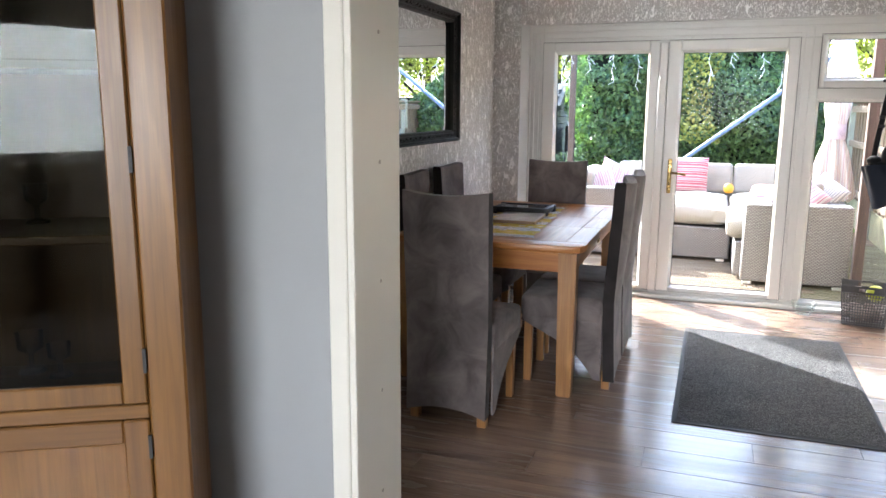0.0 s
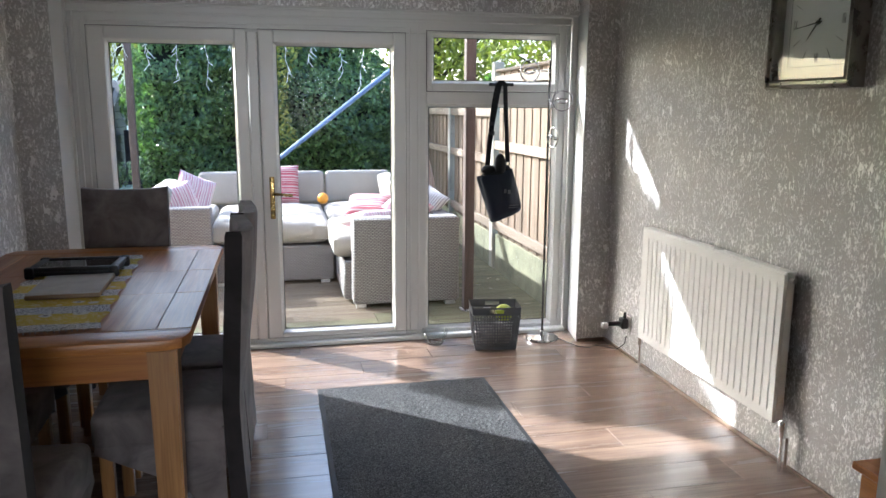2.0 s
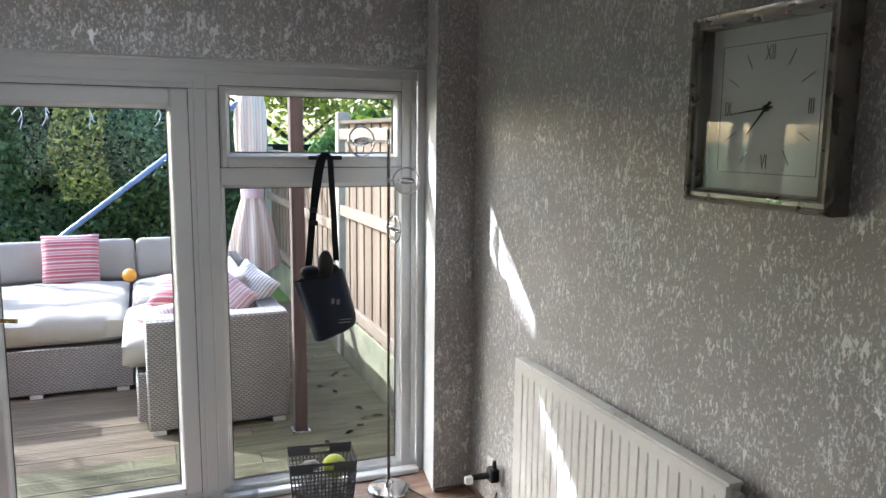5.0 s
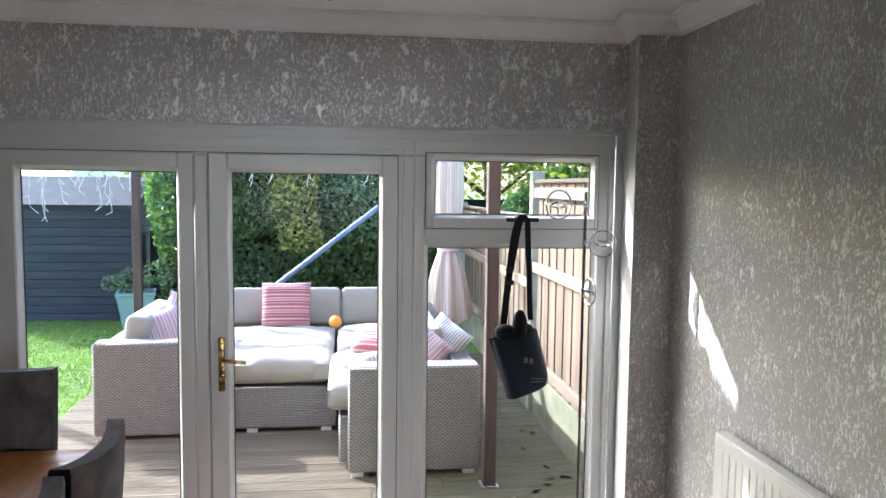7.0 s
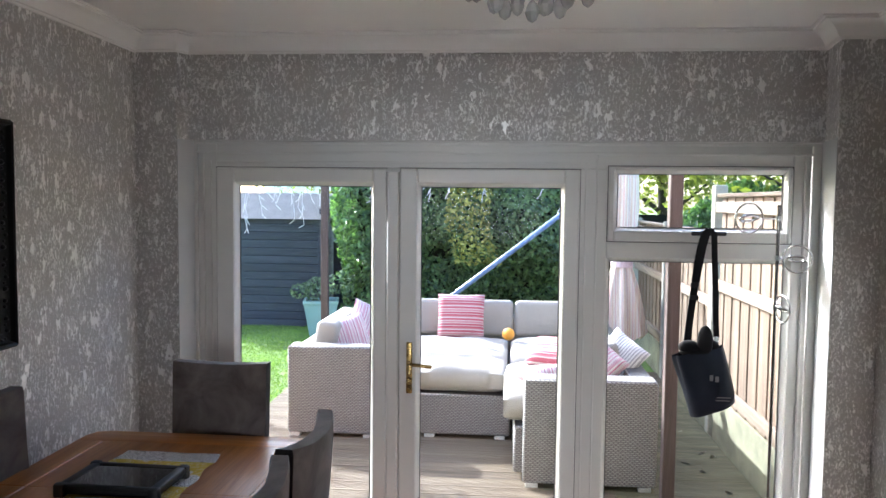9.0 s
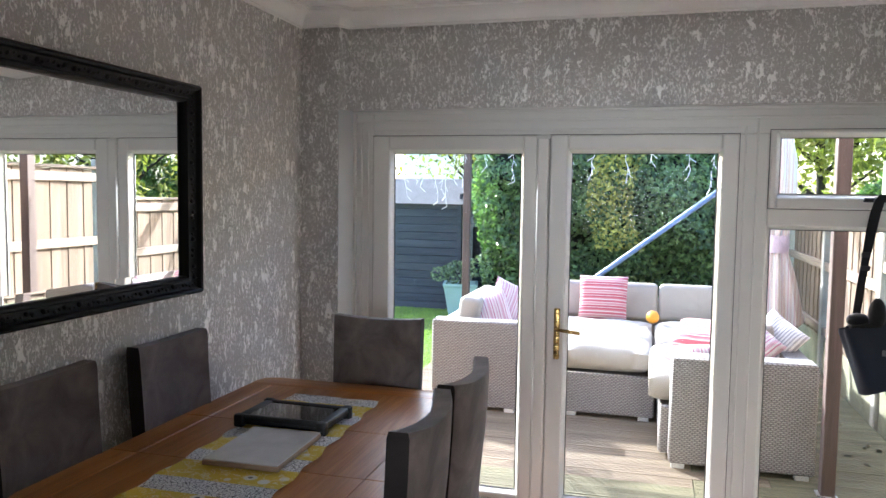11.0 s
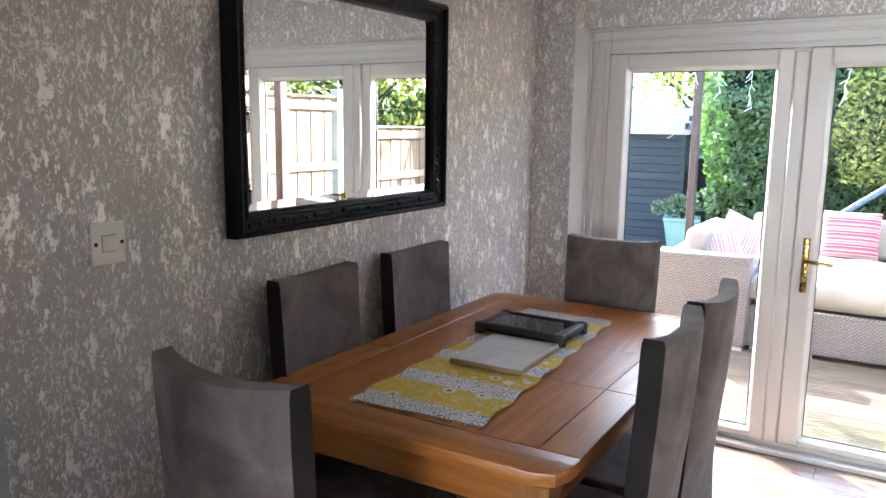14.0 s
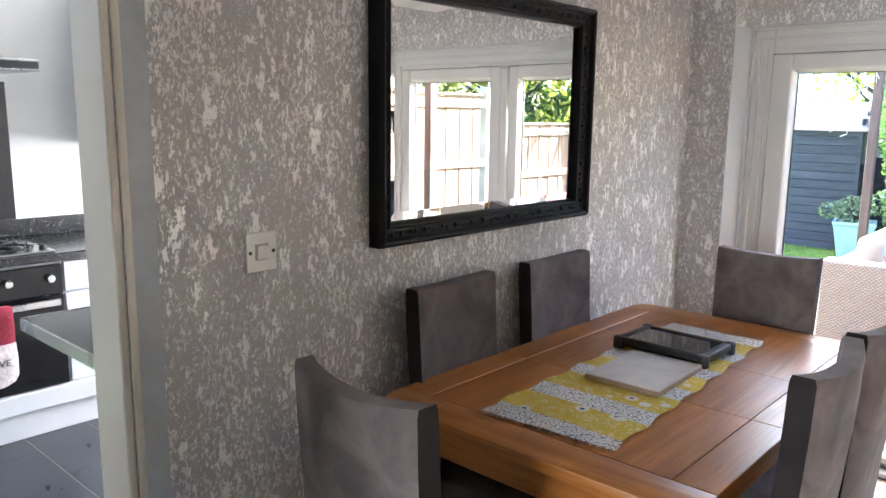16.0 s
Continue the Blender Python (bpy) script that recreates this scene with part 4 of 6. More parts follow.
flower = mixed(nt, flower, mixed(nt, (0.62, 0.45, 0.05), (0.74, 0.68, 0.42), ramp(nt, noise_at(nt, coords(nt), 26.0, 2, 0.5, 2.0), [(0.54, (0, 0, 0)), (0.57, (1, 1, 1)), (0.62, (0, 0, 0))])), ramp(nt, v2.outputs["Distance"], [(0.26, (0, 0, 0)), (0.28, (1, 1, 1))]))
nt.links.new(mixed(nt, greyp, flower, band), b.inputs["Base Color"])
b.inputs["Roughness"].default_value = 0.9
bumped(nt, b, noise_at(nt, coords(nt), 700.0, 2), 0.3, 0.001)
part("cloth", bm, m, runner, "", 40)
bm = bmesh.new()
for i in range(24):
    u = (i + 0.5) / 24
    p = RA.lerp(RB, u)
    d = Vector((random.uniform(-0.004, 0.004), -random.uniform(0.006, 0.012)))
    tube(bm, [(p.x, p.y, TZ + 0.005), (p.x + d.x, p.y + d.y, TZ + 0.003)], 0.002, 4)
part("fringe", bm, "runner_grey", runner)

bm = bmesh.new()
box(bm, -0.126, 0.126, -0.168, 0.168, 0, 0.016, 0.004, 2)
bd = thing("chopping_board", "pale glass chopping board with beech edge lying on the runner", "chopping board", "", (-0.572, 7.075, TZ + 0.0075), 2)
part("edge", bm, "board_edge", bd, "", 40)
bm = bmesh.new()
box(bm, -0.124, 0.124, -0.166, 0.166, 0.0165, 0.02, 0.0015)
part("top", bm, "board_white", bd)

tr = thing("griddle_tray", "black plastic rimmed tray with handles lying on the runner", "tray", "", (-0.618, 7.378, TZ + 0.0075), -1)
bm = bmesh.new()
box(bm, -0.165, 0.165, -0.105, 0.105, 0.008, 0.036, 0.008, 2)
part("base", bm, "black_plastic", tr, "", 40)
for s in (-1, 1):
    bm = bmesh.new()
    box(bm, -0.165, 0.165, 0.1 * s - 0.009, 0.1 * s + 0.009, 0.026, 0.045, 0.006, 2)
    part("rim", bm, "black_plastic", tr, "", 40)
    bm = bmesh.new()
    box(bm, 0.155 * s - 0.017, 0.155 * s + 0.017, -0.105, 0.105, 0.02, 0.043, 0.007, 2)
    part("rim", bm, "black_plastic", tr, "", 40)
    for s2 in (-1, 1):
        bm = bmesh.new()
        box(bm, 0.16 * s - 0.018, 0.16 * s + 0.018, 0.105 * s2 - 0.015, 0.105 * s2 + 0.015, 0, 0.047, 0.008, 2)
        part("corner", bm, "black_plastic", tr, "", 40)
boxed("plate", "black_glass", [(-0.138, 0.138, -0.09, 0.09, 0.036, 0.039)], tr, "dark glossy plate", 0.001)

# ---- mirror ----
mir = thing("wall_mirror", "large mirror in an ornate black carved frame on the wall", "mirror")
MY0, MY1, MZ0, MZ1, FW = 6.405, 7.565, 1.205, 2.017, 0.070
mx = XL + 0.02
bm = bmesh.new()
prof = [(0.0, 0.0), (0.0, 0.040), (0.010, 0.054), (0.018, 0.050), (0.023, 0.036), (0.042, 0.026), (0.051, 0.024), (0.056, 0.029), (0.063, 0.027), (FW, 0.014), (FW, 0.0)]
cor = [(MY0, MZ0, 1, 1), (MY1, MZ0, -1, 1), (MY1, MZ1, -1, -1), (MY0, MZ1, 1, -1)]
rings = [[bm.verts.new((XL + 0.004 + h * 1.1, y + sy * d, z + sz * d)) for d, h in prof] for y, z, sy, sz in cor]
for i in range(4):
    a, c2 = rings[i], rings[(i + 1) % 4]
    for k in range(len(prof) - 1):
        bm.faces.new((a[k], a[k + 1], c2[k + 1], c2[k]))
part("frame", bm, "black", mir, "", 25)
bm = bmesh.new()
random.seed(9)


def carve(y, z, r, sx):
    bmesh.ops.create_icosphere(bm, subdivisions=1, radius=r, matrix=Matrix.Translation((XL + 0.004 + 0.031, y, z)) @ Matrix.Diagonal((sx, 1, 1, 1)))


for (y0, z0), (y1, z1) in (((MY0, MZ0), (MY1, MZ0)), ((MY1, MZ0), (MY1, MZ1)), ((MY1, MZ1), (MY0, MZ1)), ((MY0, MZ1), (MY0, MZ0))):
    L = math.hypot(y1 - y0, z1 - z0)
    inx, inz = (0, 1 if z0 < 1.6 else -1) if z0 == z1 else (1 if y0 < 7 else -1, 0)
    n = int(L / 0.021)
    for i in range(2, n - 1):
        f = i / n
        o = 0.034 + 0.006 * math.sin(i * 1.9)
        carve(y0 + (y1 - y0) * f + inx * o, z0 + (z1 - z0) * f + inz * o, 0.0085 + 0.003 * math.sin(i * 2.7), 0.9)
part("carving", bm, "black", mir, "", 60)
yi0, yi1, zi0, zi1 = MY0 + FW, MY1 - FW, MZ0 + FW, MZ1 - FW
bm = bmesh.new()
bv = 0.028
o = [bm.verts.new((XL + 0.010, y, z)) for y, z in ((yi0, zi0), (yi1, zi0), (yi1, zi1), (yi0, zi1))]
n_ = [bm.verts.new((XL + 0.0115, y, z)) for y, z in ((yi0 + bv, zi0 + bv), (yi1 - bv, zi0 + bv), (yi1 - bv, zi1 - bv), (yi0 + bv, zi1 - bv))]
bm.faces.new(n_)
for i in range(4):
    bm.faces.new((o[i], o[(i + 1) % 4], n_[(i + 1) % 4], n_[i]))
part("mirror_glass", bm, "mirror", mir, "bevelled mirror glass")
boxed("backing", "black_plastic", [(XL + 0.001, XL + 0.006, MY0 + 0.02, MY1 - 0.02, MZ0 + 0.02, MZ1 - 0.02)], mir)

# light switch
sw = thing("light_switch", "square white light switch plate with one rocker", "light switch", "", (XL, 6.018, 1.241))
boxed("plate", "switch", [(0.0005, 0.011, -0.048, 0.048, -0.053, 0.053)], sw, "", 0.003, 40)
# thin darker plate paints the shadow gap round the rocker
boxed("rocker_gap", "plug", [(0.0105, 0.0116, -0.0205, 0.0205, -0.0215, 0.0215)], sw, "darker square round the rocker, gap shadow painted in")
rk = boxed("rocker", "switch", [(-0.004, 0.006, -0.018, 0.018, -0.019, 0.019)], sw, "", 0.0015)
rk.matrix_basis = pose(0.0125, 0, 0, 0, 7, 0)
for s in (-1, 1):
    bm = bmesh.new()
    rod(bm, (0.010, 0.036 * s, 0), (0.0125, 0.036 * s, 0), 0.005, seg=10)
    part("screw", bm, "black_plastic", sw)

# ---- wall clock ----
ck = thing("wall_clock", "square wall clock with pewter frame and roman numerals", "wall clock", "", (XR, 6.602, 1.786))
hw, hh = 0.238, 0.243
bm = bmesh.new()
prof = [(0.0, 0.0), (0.0, 0.052), (0.007, 0.066), (0.013, 0.062), (0.016, 0.052), (0.027, 0.054), (0.032, 0.061), (0.036, 0.056), (0.039, 0.02), (0.039, 0.0)]
cor = [(-hw, -hh, 1, 1), (hw, -hh, -1, 1), (hw, hh, -1, -1), (-hw, hh, 1, -1)]
rings = [[bm.verts.new((-0.002 - h, y + sy * d, z + sz * d)) for d, h in prof] for y, z, sy, sz in cor]
for i in range(4):
    a, c2 = rings[i], rings[(i + 1) % 4]
    for k in range(len(prof) - 1):
        bm.faces.new((a[k], a[k + 1], c2[k + 1], c2[k]))
part("frame", bm, "pewter", ck, "", 25)
boxed("face", "clock_face", [(-0.02, -0.002, -hw + 0.034, hw - 0.034, -hh + 0.034, hh - 0.034)], ck)
cp = boxed("pane", "glass", [(-0.046, -0.043, -hw + 0.036, hw - 0.036, -hh + 0.036, hh - 0.036)], ck)
cp.visible_shadow = False
bm = bmesh.new()
for y0, y1, z0, z1 in ((-0.16, 0.16, -0.16, -0.1585), (-0.16, 0.16, 0.1585, 0.16), (-0.16, -0.1585, -0.16, 0.16), (0.1585, 0.16, -0.16, 0.16)):
    box(bm, -0.0215, -0.0205, y0, y1, z0, z1)
for k in range(12):
    if k % 3 == 0:
        continue
    a = k * math.pi / 6
    d = Vector((0, -math.sin(a), math.cos(a)))
    rod(bm, Vector((-0.021, 0, 0)) + d * 0.115, Vector((-0.021, 0, 0)) + d * 0.155, 0.0012, seg=5)
part("dial_marks", bm, "dial_ink", ck)
for txt, y, z in (("XII", 0, 0.132), ("VI", 0, -0.132), ("III", -0.132, 0), ("IX", 0.132, 0)):
    cu = bpy.data.curves.new("numeral", "FONT")
    cu.body, cu.size, cu.align_x, cu.align_y, cu.extrude = txt, 0.052, "CENTER", "CENTER", 0.0004
    tmp = new("numeral_tmp", cu)
    me = bpy.data.meshes.new_from_object(tmp.evaluated_get(bpy.context.evaluated_depsgraph_get()))
    bpy.data.objects.remove(tmp)
    me.materials.append(M["dial_ink"])
    me.transform(Matrix.Translation((-0.0212, y, z)) @ Matrix.Rotation(radians(-90), 4, "Z") @ Matrix.Rotation(radians(90), 4, "X") @ Matrix.Diagonal((0.5, 1, 1, 1)))
    nob = new("numeral", me)
    nob.parent = ck
for ang, ln, w in ((222, 0.085, 0.004), (264, 0.125, 0.003)):
    a = radians(ang)
    d = Vector((0, -math.sin(a), math.cos(a)))
    bm = bmesh.new()
    rod(bm, Vector((-0.026, 0, 0)) - d * 0.02, Vector((-0.026, 0, 0)) + d * ln, w, 0.001, 6)
    part("clock_hand", bm, "black_plastic", ck)
bm = bmesh.new()
rod(bm, (-0.02, 0, 0), (-0.029, 0, 0), 0.008, seg=14)
part("hub", bm, "black_plastic", ck)

# ---- radiator ----
RY0, RY1, RZ0, RZ1, RX = 6.582, 7.785, 0.195, 0.828, 2.155
rad = thing("radiator", "white ribbed panel radiator on the wall", "radiator")
bm = bmesh.new()
nrib = 24
y = RY0 + 0.035
step = (RY1 - RY0 - 0.07) / nrib
pts = [(RY0, 0.012), (RY0 + 0.006, 0.0), (RY0 + 0.03, 0.0)]
for i in range(nrib):
    b0 = RY0 + 0.035 + i * step
    pts += [(b0 + step * 0.08, 0.0), (b0 + step * 0.15, 0.008), (b0 + step * 0.21, 0.008), (b0 + step * 0.28, 0.0)]
pts += [(RY1 - 0.03, 0.0), (RY1 - 0.006, 0.0), (RY1, 0.012)]
zs = [(RZ0, 0.012, 0), (RZ0 + 0.006, 0, 0), (RZ0 + 0.045, 0, 0), (RZ0 + 0.065, 0, 1), (RZ1 - 0.065, 0, 1), (RZ1 - 0.045, 0, 0), (RZ1 - 0.006, 0, 0), (RZ1, 0.012, 0)]
gr = [[bm.verts.new((RX + max(e, d * (1 if k else (0 if 0 < i < len(pts) - 1 else 1))), yy, z)) for i, (yy, d) in enumerate(pts)] for z, e, k in zs]
for a, c2 in zip(gr, gr[1:]):
    for k in range(len(pts) - 1):
        bm.faces.new((a[k], a[k + 1], c2[k + 1], c2[k]))
part("panel", bm, "rad", rad, "", 35)
boxed("casing", "rad", [(RX + 0.008, RX + 0.05, RY0 + 0.004, RY1 - 0.004, RZ0 + 0.004, RZ1 - 0.006)], rad, "", 0.003)
boxed("top_grille", "rad", [(RX + 0.004, RX + 0.052, RY0, RY1, RZ1 - 0.008, RZ1 + 0.003)], rad, "", 0.002)
for yy, s in ((RY0 - 0.03, 1), (RY1 + 0.012, 1)):
    bm = bmesh.new()
    rod(bm, (2.182, yy, 0.0), (2.182, yy, 0.16), 0.0075, seg=12)
    if yy < RY0:
        rod(bm, (2.20, yy - 0.012, 0.0), (2.20, yy - 0.012, 0.15), 0.0075, seg=12)
    part("pipe", bm, "chrome", rad, "chrome pipe", 40)
    bm = bmesh.new()
    lathe(bm, [(0.0, 0.15), (0.013, 0.15), (0.013, 0.185), (0.017, 0.19), (0.017, 0.215), (0.012, 0.222), (0.0, 0.225)], 14, (2.182, yy, 0))
    rod(bm, (2.182, yy, 0.2), (2.182, yy + (0.035 if yy < RY0 else -0.035), 0.208), 0.008, seg=10)
    part("valve", bm, "chrome", rad, "chrome radiator valve", 40)
bm = bmesh.new()
rod(bm, (RX + 0.03, RY0 + 0.003, RZ1 - 0.03), (RX + 0.03, RY0 - 0.02, RZ1 - 0.03), 0.011, seg=12)
part("bleed_plug", bm, "rad", rad, "", 40)
boxed("bracket", "rad", [(RX + 0.048, XR - 0.001, RY0 + 0.2, RY0 + 0.23, 0.3, 0.75), (RX + 0.048, XR - 0.001, RY1 - 0.23, RY1 - 0.2, 0.3, 0.75)], rad)

# ---- rug ----
rug = thing("rug", "charcoal grey door rug with black rubber edge", "rug")
boxed("edge", "rug_edge", [(0.372, 1.282, 6.24, 7.848, 0.0005, 0.005)], rug, "black rubber edge", 0.002)
bm = bmesh.new()
nx, ny = 64, 112
random.seed(2)
gv = [[bm.verts.new((0.395 + (1.26 - 0.395) * i / nx, 6.27 + (7.822 - 6.27) * j / ny, 0.006 + random.uniform(0, 0.0035))) for i in range(nx + 1)] for j in range(ny + 1)]
for j in range(ny):
    for i in range(nx):
        bm.faces.new((gv[j][i], gv[j][i + 1], gv[j + 1][i + 1], gv[j + 1][i]))
part("carpet_surface", bm, "rug", rug)

# low oak chest at the east wall near the opening
ch = thing("low_chest", "low golden oak chest standing against the wall", "chest")
boxed("top", "oak_y", [(1.925, 2.222, 5.18, 5.895, 0.365, 0.39)], ch, "", 0.004)
boxed("body", "oak_y", [(1.945, 2.215, 5.2, 5.875, 0.0, 0.364)], ch, "", 0.004)

# ---- by the doors: lamp, basket, bowl, bag, socket ----
lamp = thing("floor_lamp", "slim chrome floor lamp with three glass ring heads", "floor lamp", "", (1.84, 8.47, 0))
bm = bmesh.new()
lathe(bm, [(0.0, 0.0), (0.1, 0.0), (0.104, 0.006), (0.1, 0.016), (0.06, 0.02), (0.02, 0.024), (0.016, 0.05), (0.012, 0.06), (0.0, 0.06)], 36)
part("base", bm, "chrome", lamp, "", 35)
bm = bmesh.new()
rod(bm, (0, 0, 0.05), (0, 0, 1.745), 0.0075, seg=12)
part("pole", bm, "dark_chrome", lamp, "", 40)
for z, dx, dy, r in ((1.685, -0.13, -0.01, 0.066), (1.51, 0.07, -0.045, 0.06), (1.29, 0.01, -0.06, 0.06)):
    way = Vector((dx, dy, 0)).normalized()
    ctr = Vector((dx, dy, z))
    face = Vector((0.25, -1, 0)).normalized() if abs(dx) > 0.1 else way.cross(Vector((0, 0, 1)))
    side = face.cross(Vector((0, 0, 1))).normalized()
    bm = bmesh.new()
    rod(bm, (0, 0, z), ctr - way * 0.02, 0.004, seg=8)
    lathe(bm, [(0.0, -0.012), (0.012, -0.012), (0.012, 0.012), (0.0, 0.012)], 10, (0, 0, z))
    arm = part("arm", bm, "chrome", lamp, "", 40)
    bm = bmesh.new()
    tube(bm, [ctr + side * r * math.cos(a) + Vector((0, 0, 1)) * r * math.sin(a) for a in (2 * math.pi * k / 30 for k in range(30))], 0.0045, 8, True)
    part("ring", bm, "chrome", lamp, "thin glassy chrome ring", 60)
    bm = bmesh.new()
    rr = r * 0.62
    tube(bm, [ctr + side * rr * math.cos(a) + face * rr * 0.55 * math.sin(a) + Vector((0, 0, 1)) * rr * 0.35 * math.sin(a) for a in (2 * math.pi * k / 24 for k in range(24))], 0.006, 8, True)
    part("inner_ring", bm, "chrome", lamp, "", 60)
bm = bmesh.new()
tube(bm, [(1.93, 8.42, 0.012), (1.97, 8.35, 0.006), (2.0, 8.26, 0.006), (2.06, 8.22, 0.006), (2.12, 8.26, 0.006), (2.17, 8.2, 0.008), (2.20, 8.12, 0.02), (2.215, 8.06, 0.07), (2.205, 8.02, 0.13)], 0.0035, 6)
solid("power_cable", bm, "black_plastic", "thin black lamp cable trailing along the floor to the socket", "cable", smooth=60)
sock = thing("wall_socket", "white wall socket with a black plug in it", "socket", "", (XR, 8.06, 0.2))
boxed("plate", "switch", [(-0.011, -0.0005, -0.045, 0.11, -0.045, 0.045)], sock, "", 0.003, 40)
plug = boxed("plug", "black_plastic", [(-0.055, -0.011, -0.03, 0.028, -0.03, 0.035)], sock, "black plug", 0.008, 40)
bm = bmesh.new()
rod(bm, (-0.04, 0, 0.0), (-0.13, 0.01, -0.002), 0.016, 0.013, 12)
rod(bm, (-0.03, -0.01, 0.03), (-0.03, -0.01, 0.07), 0.012, 0.008, 10)
part("adaptor", bm, "black_plastic", sock, "", 40)
bm = bmesh.new()
box(bm, -0.165, -0.13, -0.005, 0.02, -0.028, 0.008, 0.003)
part("usb_plug", bm, "switch", sock)

bk = thing("storage_basket", "dark grey pierced plastic basket with pet toys", "basket", "", (1.495, 8.395, 0), -8)
BW, BD, BH = 0.125, 0.09, 0.27
bm = bmesh.new()


def lerp_wall(a, c, u, z):
    k = 0.82 + 0.18 * z / BH
    return Vector(((a[0] + (c[0] - a[0]) * u) * k, (a[1] + (c[1] - a[1]) * u) * k, z))


cs = [(-BW * 1.2, -BD * 1.2), (BW * 1.2, -BD * 1.2), (BW * 1.2, BD * 1.2), (-BW * 1.2, BD * 1.2)]
for i in range(4):
    a, c2 = cs[i], cs[(i + 1) % 4]
    L = math.hypot(c2[0] - a[0], c2[1] - a[1])
    nu = int(L / 0.017)
    for k in range(nu + 1):
        u = k / nu
        p0, p1 = lerp_wall(a, c2, u, 0.012), lerp_wall(a, c2, u, 0.225)
        rod(bm, p0, p1, 0.0034, seg=4, caps=False)
    for r in range(12):
        z = 0.02 + r * 0.0185
        rod(bm, lerp_wall(a, c2, 0, z), lerp_wall(a, c2, 1, z), 0.0034, seg=4, caps=False)
part("lattice", bm, "basket", bk)
bm = bmesh.new()
for i in range(4):
    a, c2 = cs[i], cs[(i + 1) % 4]
    hole = (0.35, 0.65) if i % 2 == 0 else (0.5, 0.5)
    for u0, u1, z0, z1 in ((0, 1, 0.222, 0.235), (0, hole[0], 0.235, 0.258), (hole[1], 1, 0.235, 0.258), (0, 1, 0.258, 0.272)):
        if u1 - u0 < 0.01:
            continue
        q = [lerp_wall(a, c2, u0, z0), lerp_wall(a, c2, u1, z0), lerp_wall(a, c2, u1, z1), lerp_wall(a, c2, u0, z1)]
        bm.faces.new([bm.verts.new(p) for p in q])
bmesh.ops.solidify(bm, geom=bm.faces[:], thickness=0.004)
part("rim", bm, "basket", bk)
bm = bmesh.new()
slab(bm, [(x * 0.83, y * 0.83) for x, y in cs], 0.0, 0.012, 0.003)
part("base", bm, "basket", bk)
bm = bmesh.new()
for p, r in (((-0.05, 0.02, 0.075), 0.06), ((0.045, -0.03, 0.07), 0.058), ((0.04, 0.045, 0.08), 0.055), ((-0.04, -0.04, 0.07), 0.05)):
    bmesh.ops.create_icosphere(bm, subdivisions=3, radius=r, matrix=Matrix.Translation((1.495 + p[0], 8.395 + p[1], p[2])))
for v in bm.verts:
    v.co += v.normal * 0.006 * noise.noise(v.co * 30)
solid("soft_toys", bm, "toy", "crumpled dark cloth toys inside the basket", "toy", smooth=70)
bm = bmesh.new()
bmesh.ops.create_icosphere(bm, subdivisions=4, radius=0.055, matrix=Matrix.Translation((1.545, 8.36, 0.218)))
ball = solid("tennis_ball", bm, "tennis", "large yellow-green tennis ball in the basket", "ball", smooth=80)
bm = bmesh.new()
tube(bm, [(1.545 + 0.0552 * math.cos(a) * math.cos(0.45 * math.sin(2 * a)), 8.36 - 0.0552 * math.sin(0.45 * math.sin(2 * a) + 0.5) * 0.9, 0.218 + 0.0552 * math.sin(a) * 0.8) for a in (2 * math.pi * k / 40 for k in range(40))], 0.0015, 5, True)
part("seam", bm, "switch", ball)
bm = bmesh.new()
tube(bm, [(1.40, 8.40, 0.215), (1.42, 8.37, 0.235), (1.455, 8.36, 0.24), (1.475, 8.37, 0.225)], lambda t: 0.026 - 0.012 * abs(2 * t - 1), 10)
solid("chew_toy", bm, "toy", "worn grey chew toy lying on top in the basket", "toy", smooth=60)

bowl = thing("glass_bowl", "clear glass water bowl on the floor by the doors", "bowl", "", (1.14, 8.5, 0))
bm = bmesh.new()
lathe(bm, [(0.0, 0.004), (0.05, 0.004), (0.066, 0.03), (0.078, 0.075), (0.083, 0.092)], 32)
part("glass", bm, "bowl", bowl, "", 50)
bm = bmesh.new()
lathe(bm, [(0.0, 0.05), (0.066, 0.05)], 32)
part("water", bm, "bowl", bowl, "still water")

# handbag hanging from the window handle
bag = thing("handbag", "navy leather bucket bag hanging by a black webbing strap", "handbag")
bm = bmesh.new()
secs = [(0.80, 0.088, 0.07, 1.606, 0.042), (0.805, 0.10, 0.08, 1.604, 0.044), (0.84, 0.104, 0.086, 1.597, 0.042), (0.92, 0.107, 0.084, 1.575, 0.036), (1.0, 0.110, 0.07, 1.55, 0.03), (1.055, 0.112, 0.05, 1.534, 0.026), (1.07, 0.108, 0.044, 1.531, 0.026)]
rings = []
for z, rx, ry, cx, tip in secs:
    ring = []
    for k in range(40):
        a = 2 * math.pi * k / 40
        w = 1 + 0.05 * noise.noise((math.cos(a) * 2, math.sin(a) * 2, z * 6)) + 0.05 * math.sin(7 * a + 2.0 * noise.noise((math.cos(a), math.sin(a), z * 3))) * min(1.0, max(0.0, (z - 0.82) / 0.2))
        ring.append(bm.verts.new((cx + rx * w * math.copysign(abs(math.cos(a)) ** 0.8, math.cos(a)), 8.555 + ry * w * math.sin(a), z + tip * math.cos(a))))
    rings.append(ring)
for a, c2 in zip(rings, rings[1:]):
    for k in range(40):
        bm.faces.new((a[k], a[(k + 1) % 40], c2[(k + 1) % 40], c2[k]))
bm.faces.new(rings[0][::-1])
part("body", bm, "navy", bag, "", 60)
bm = bmesh.new()
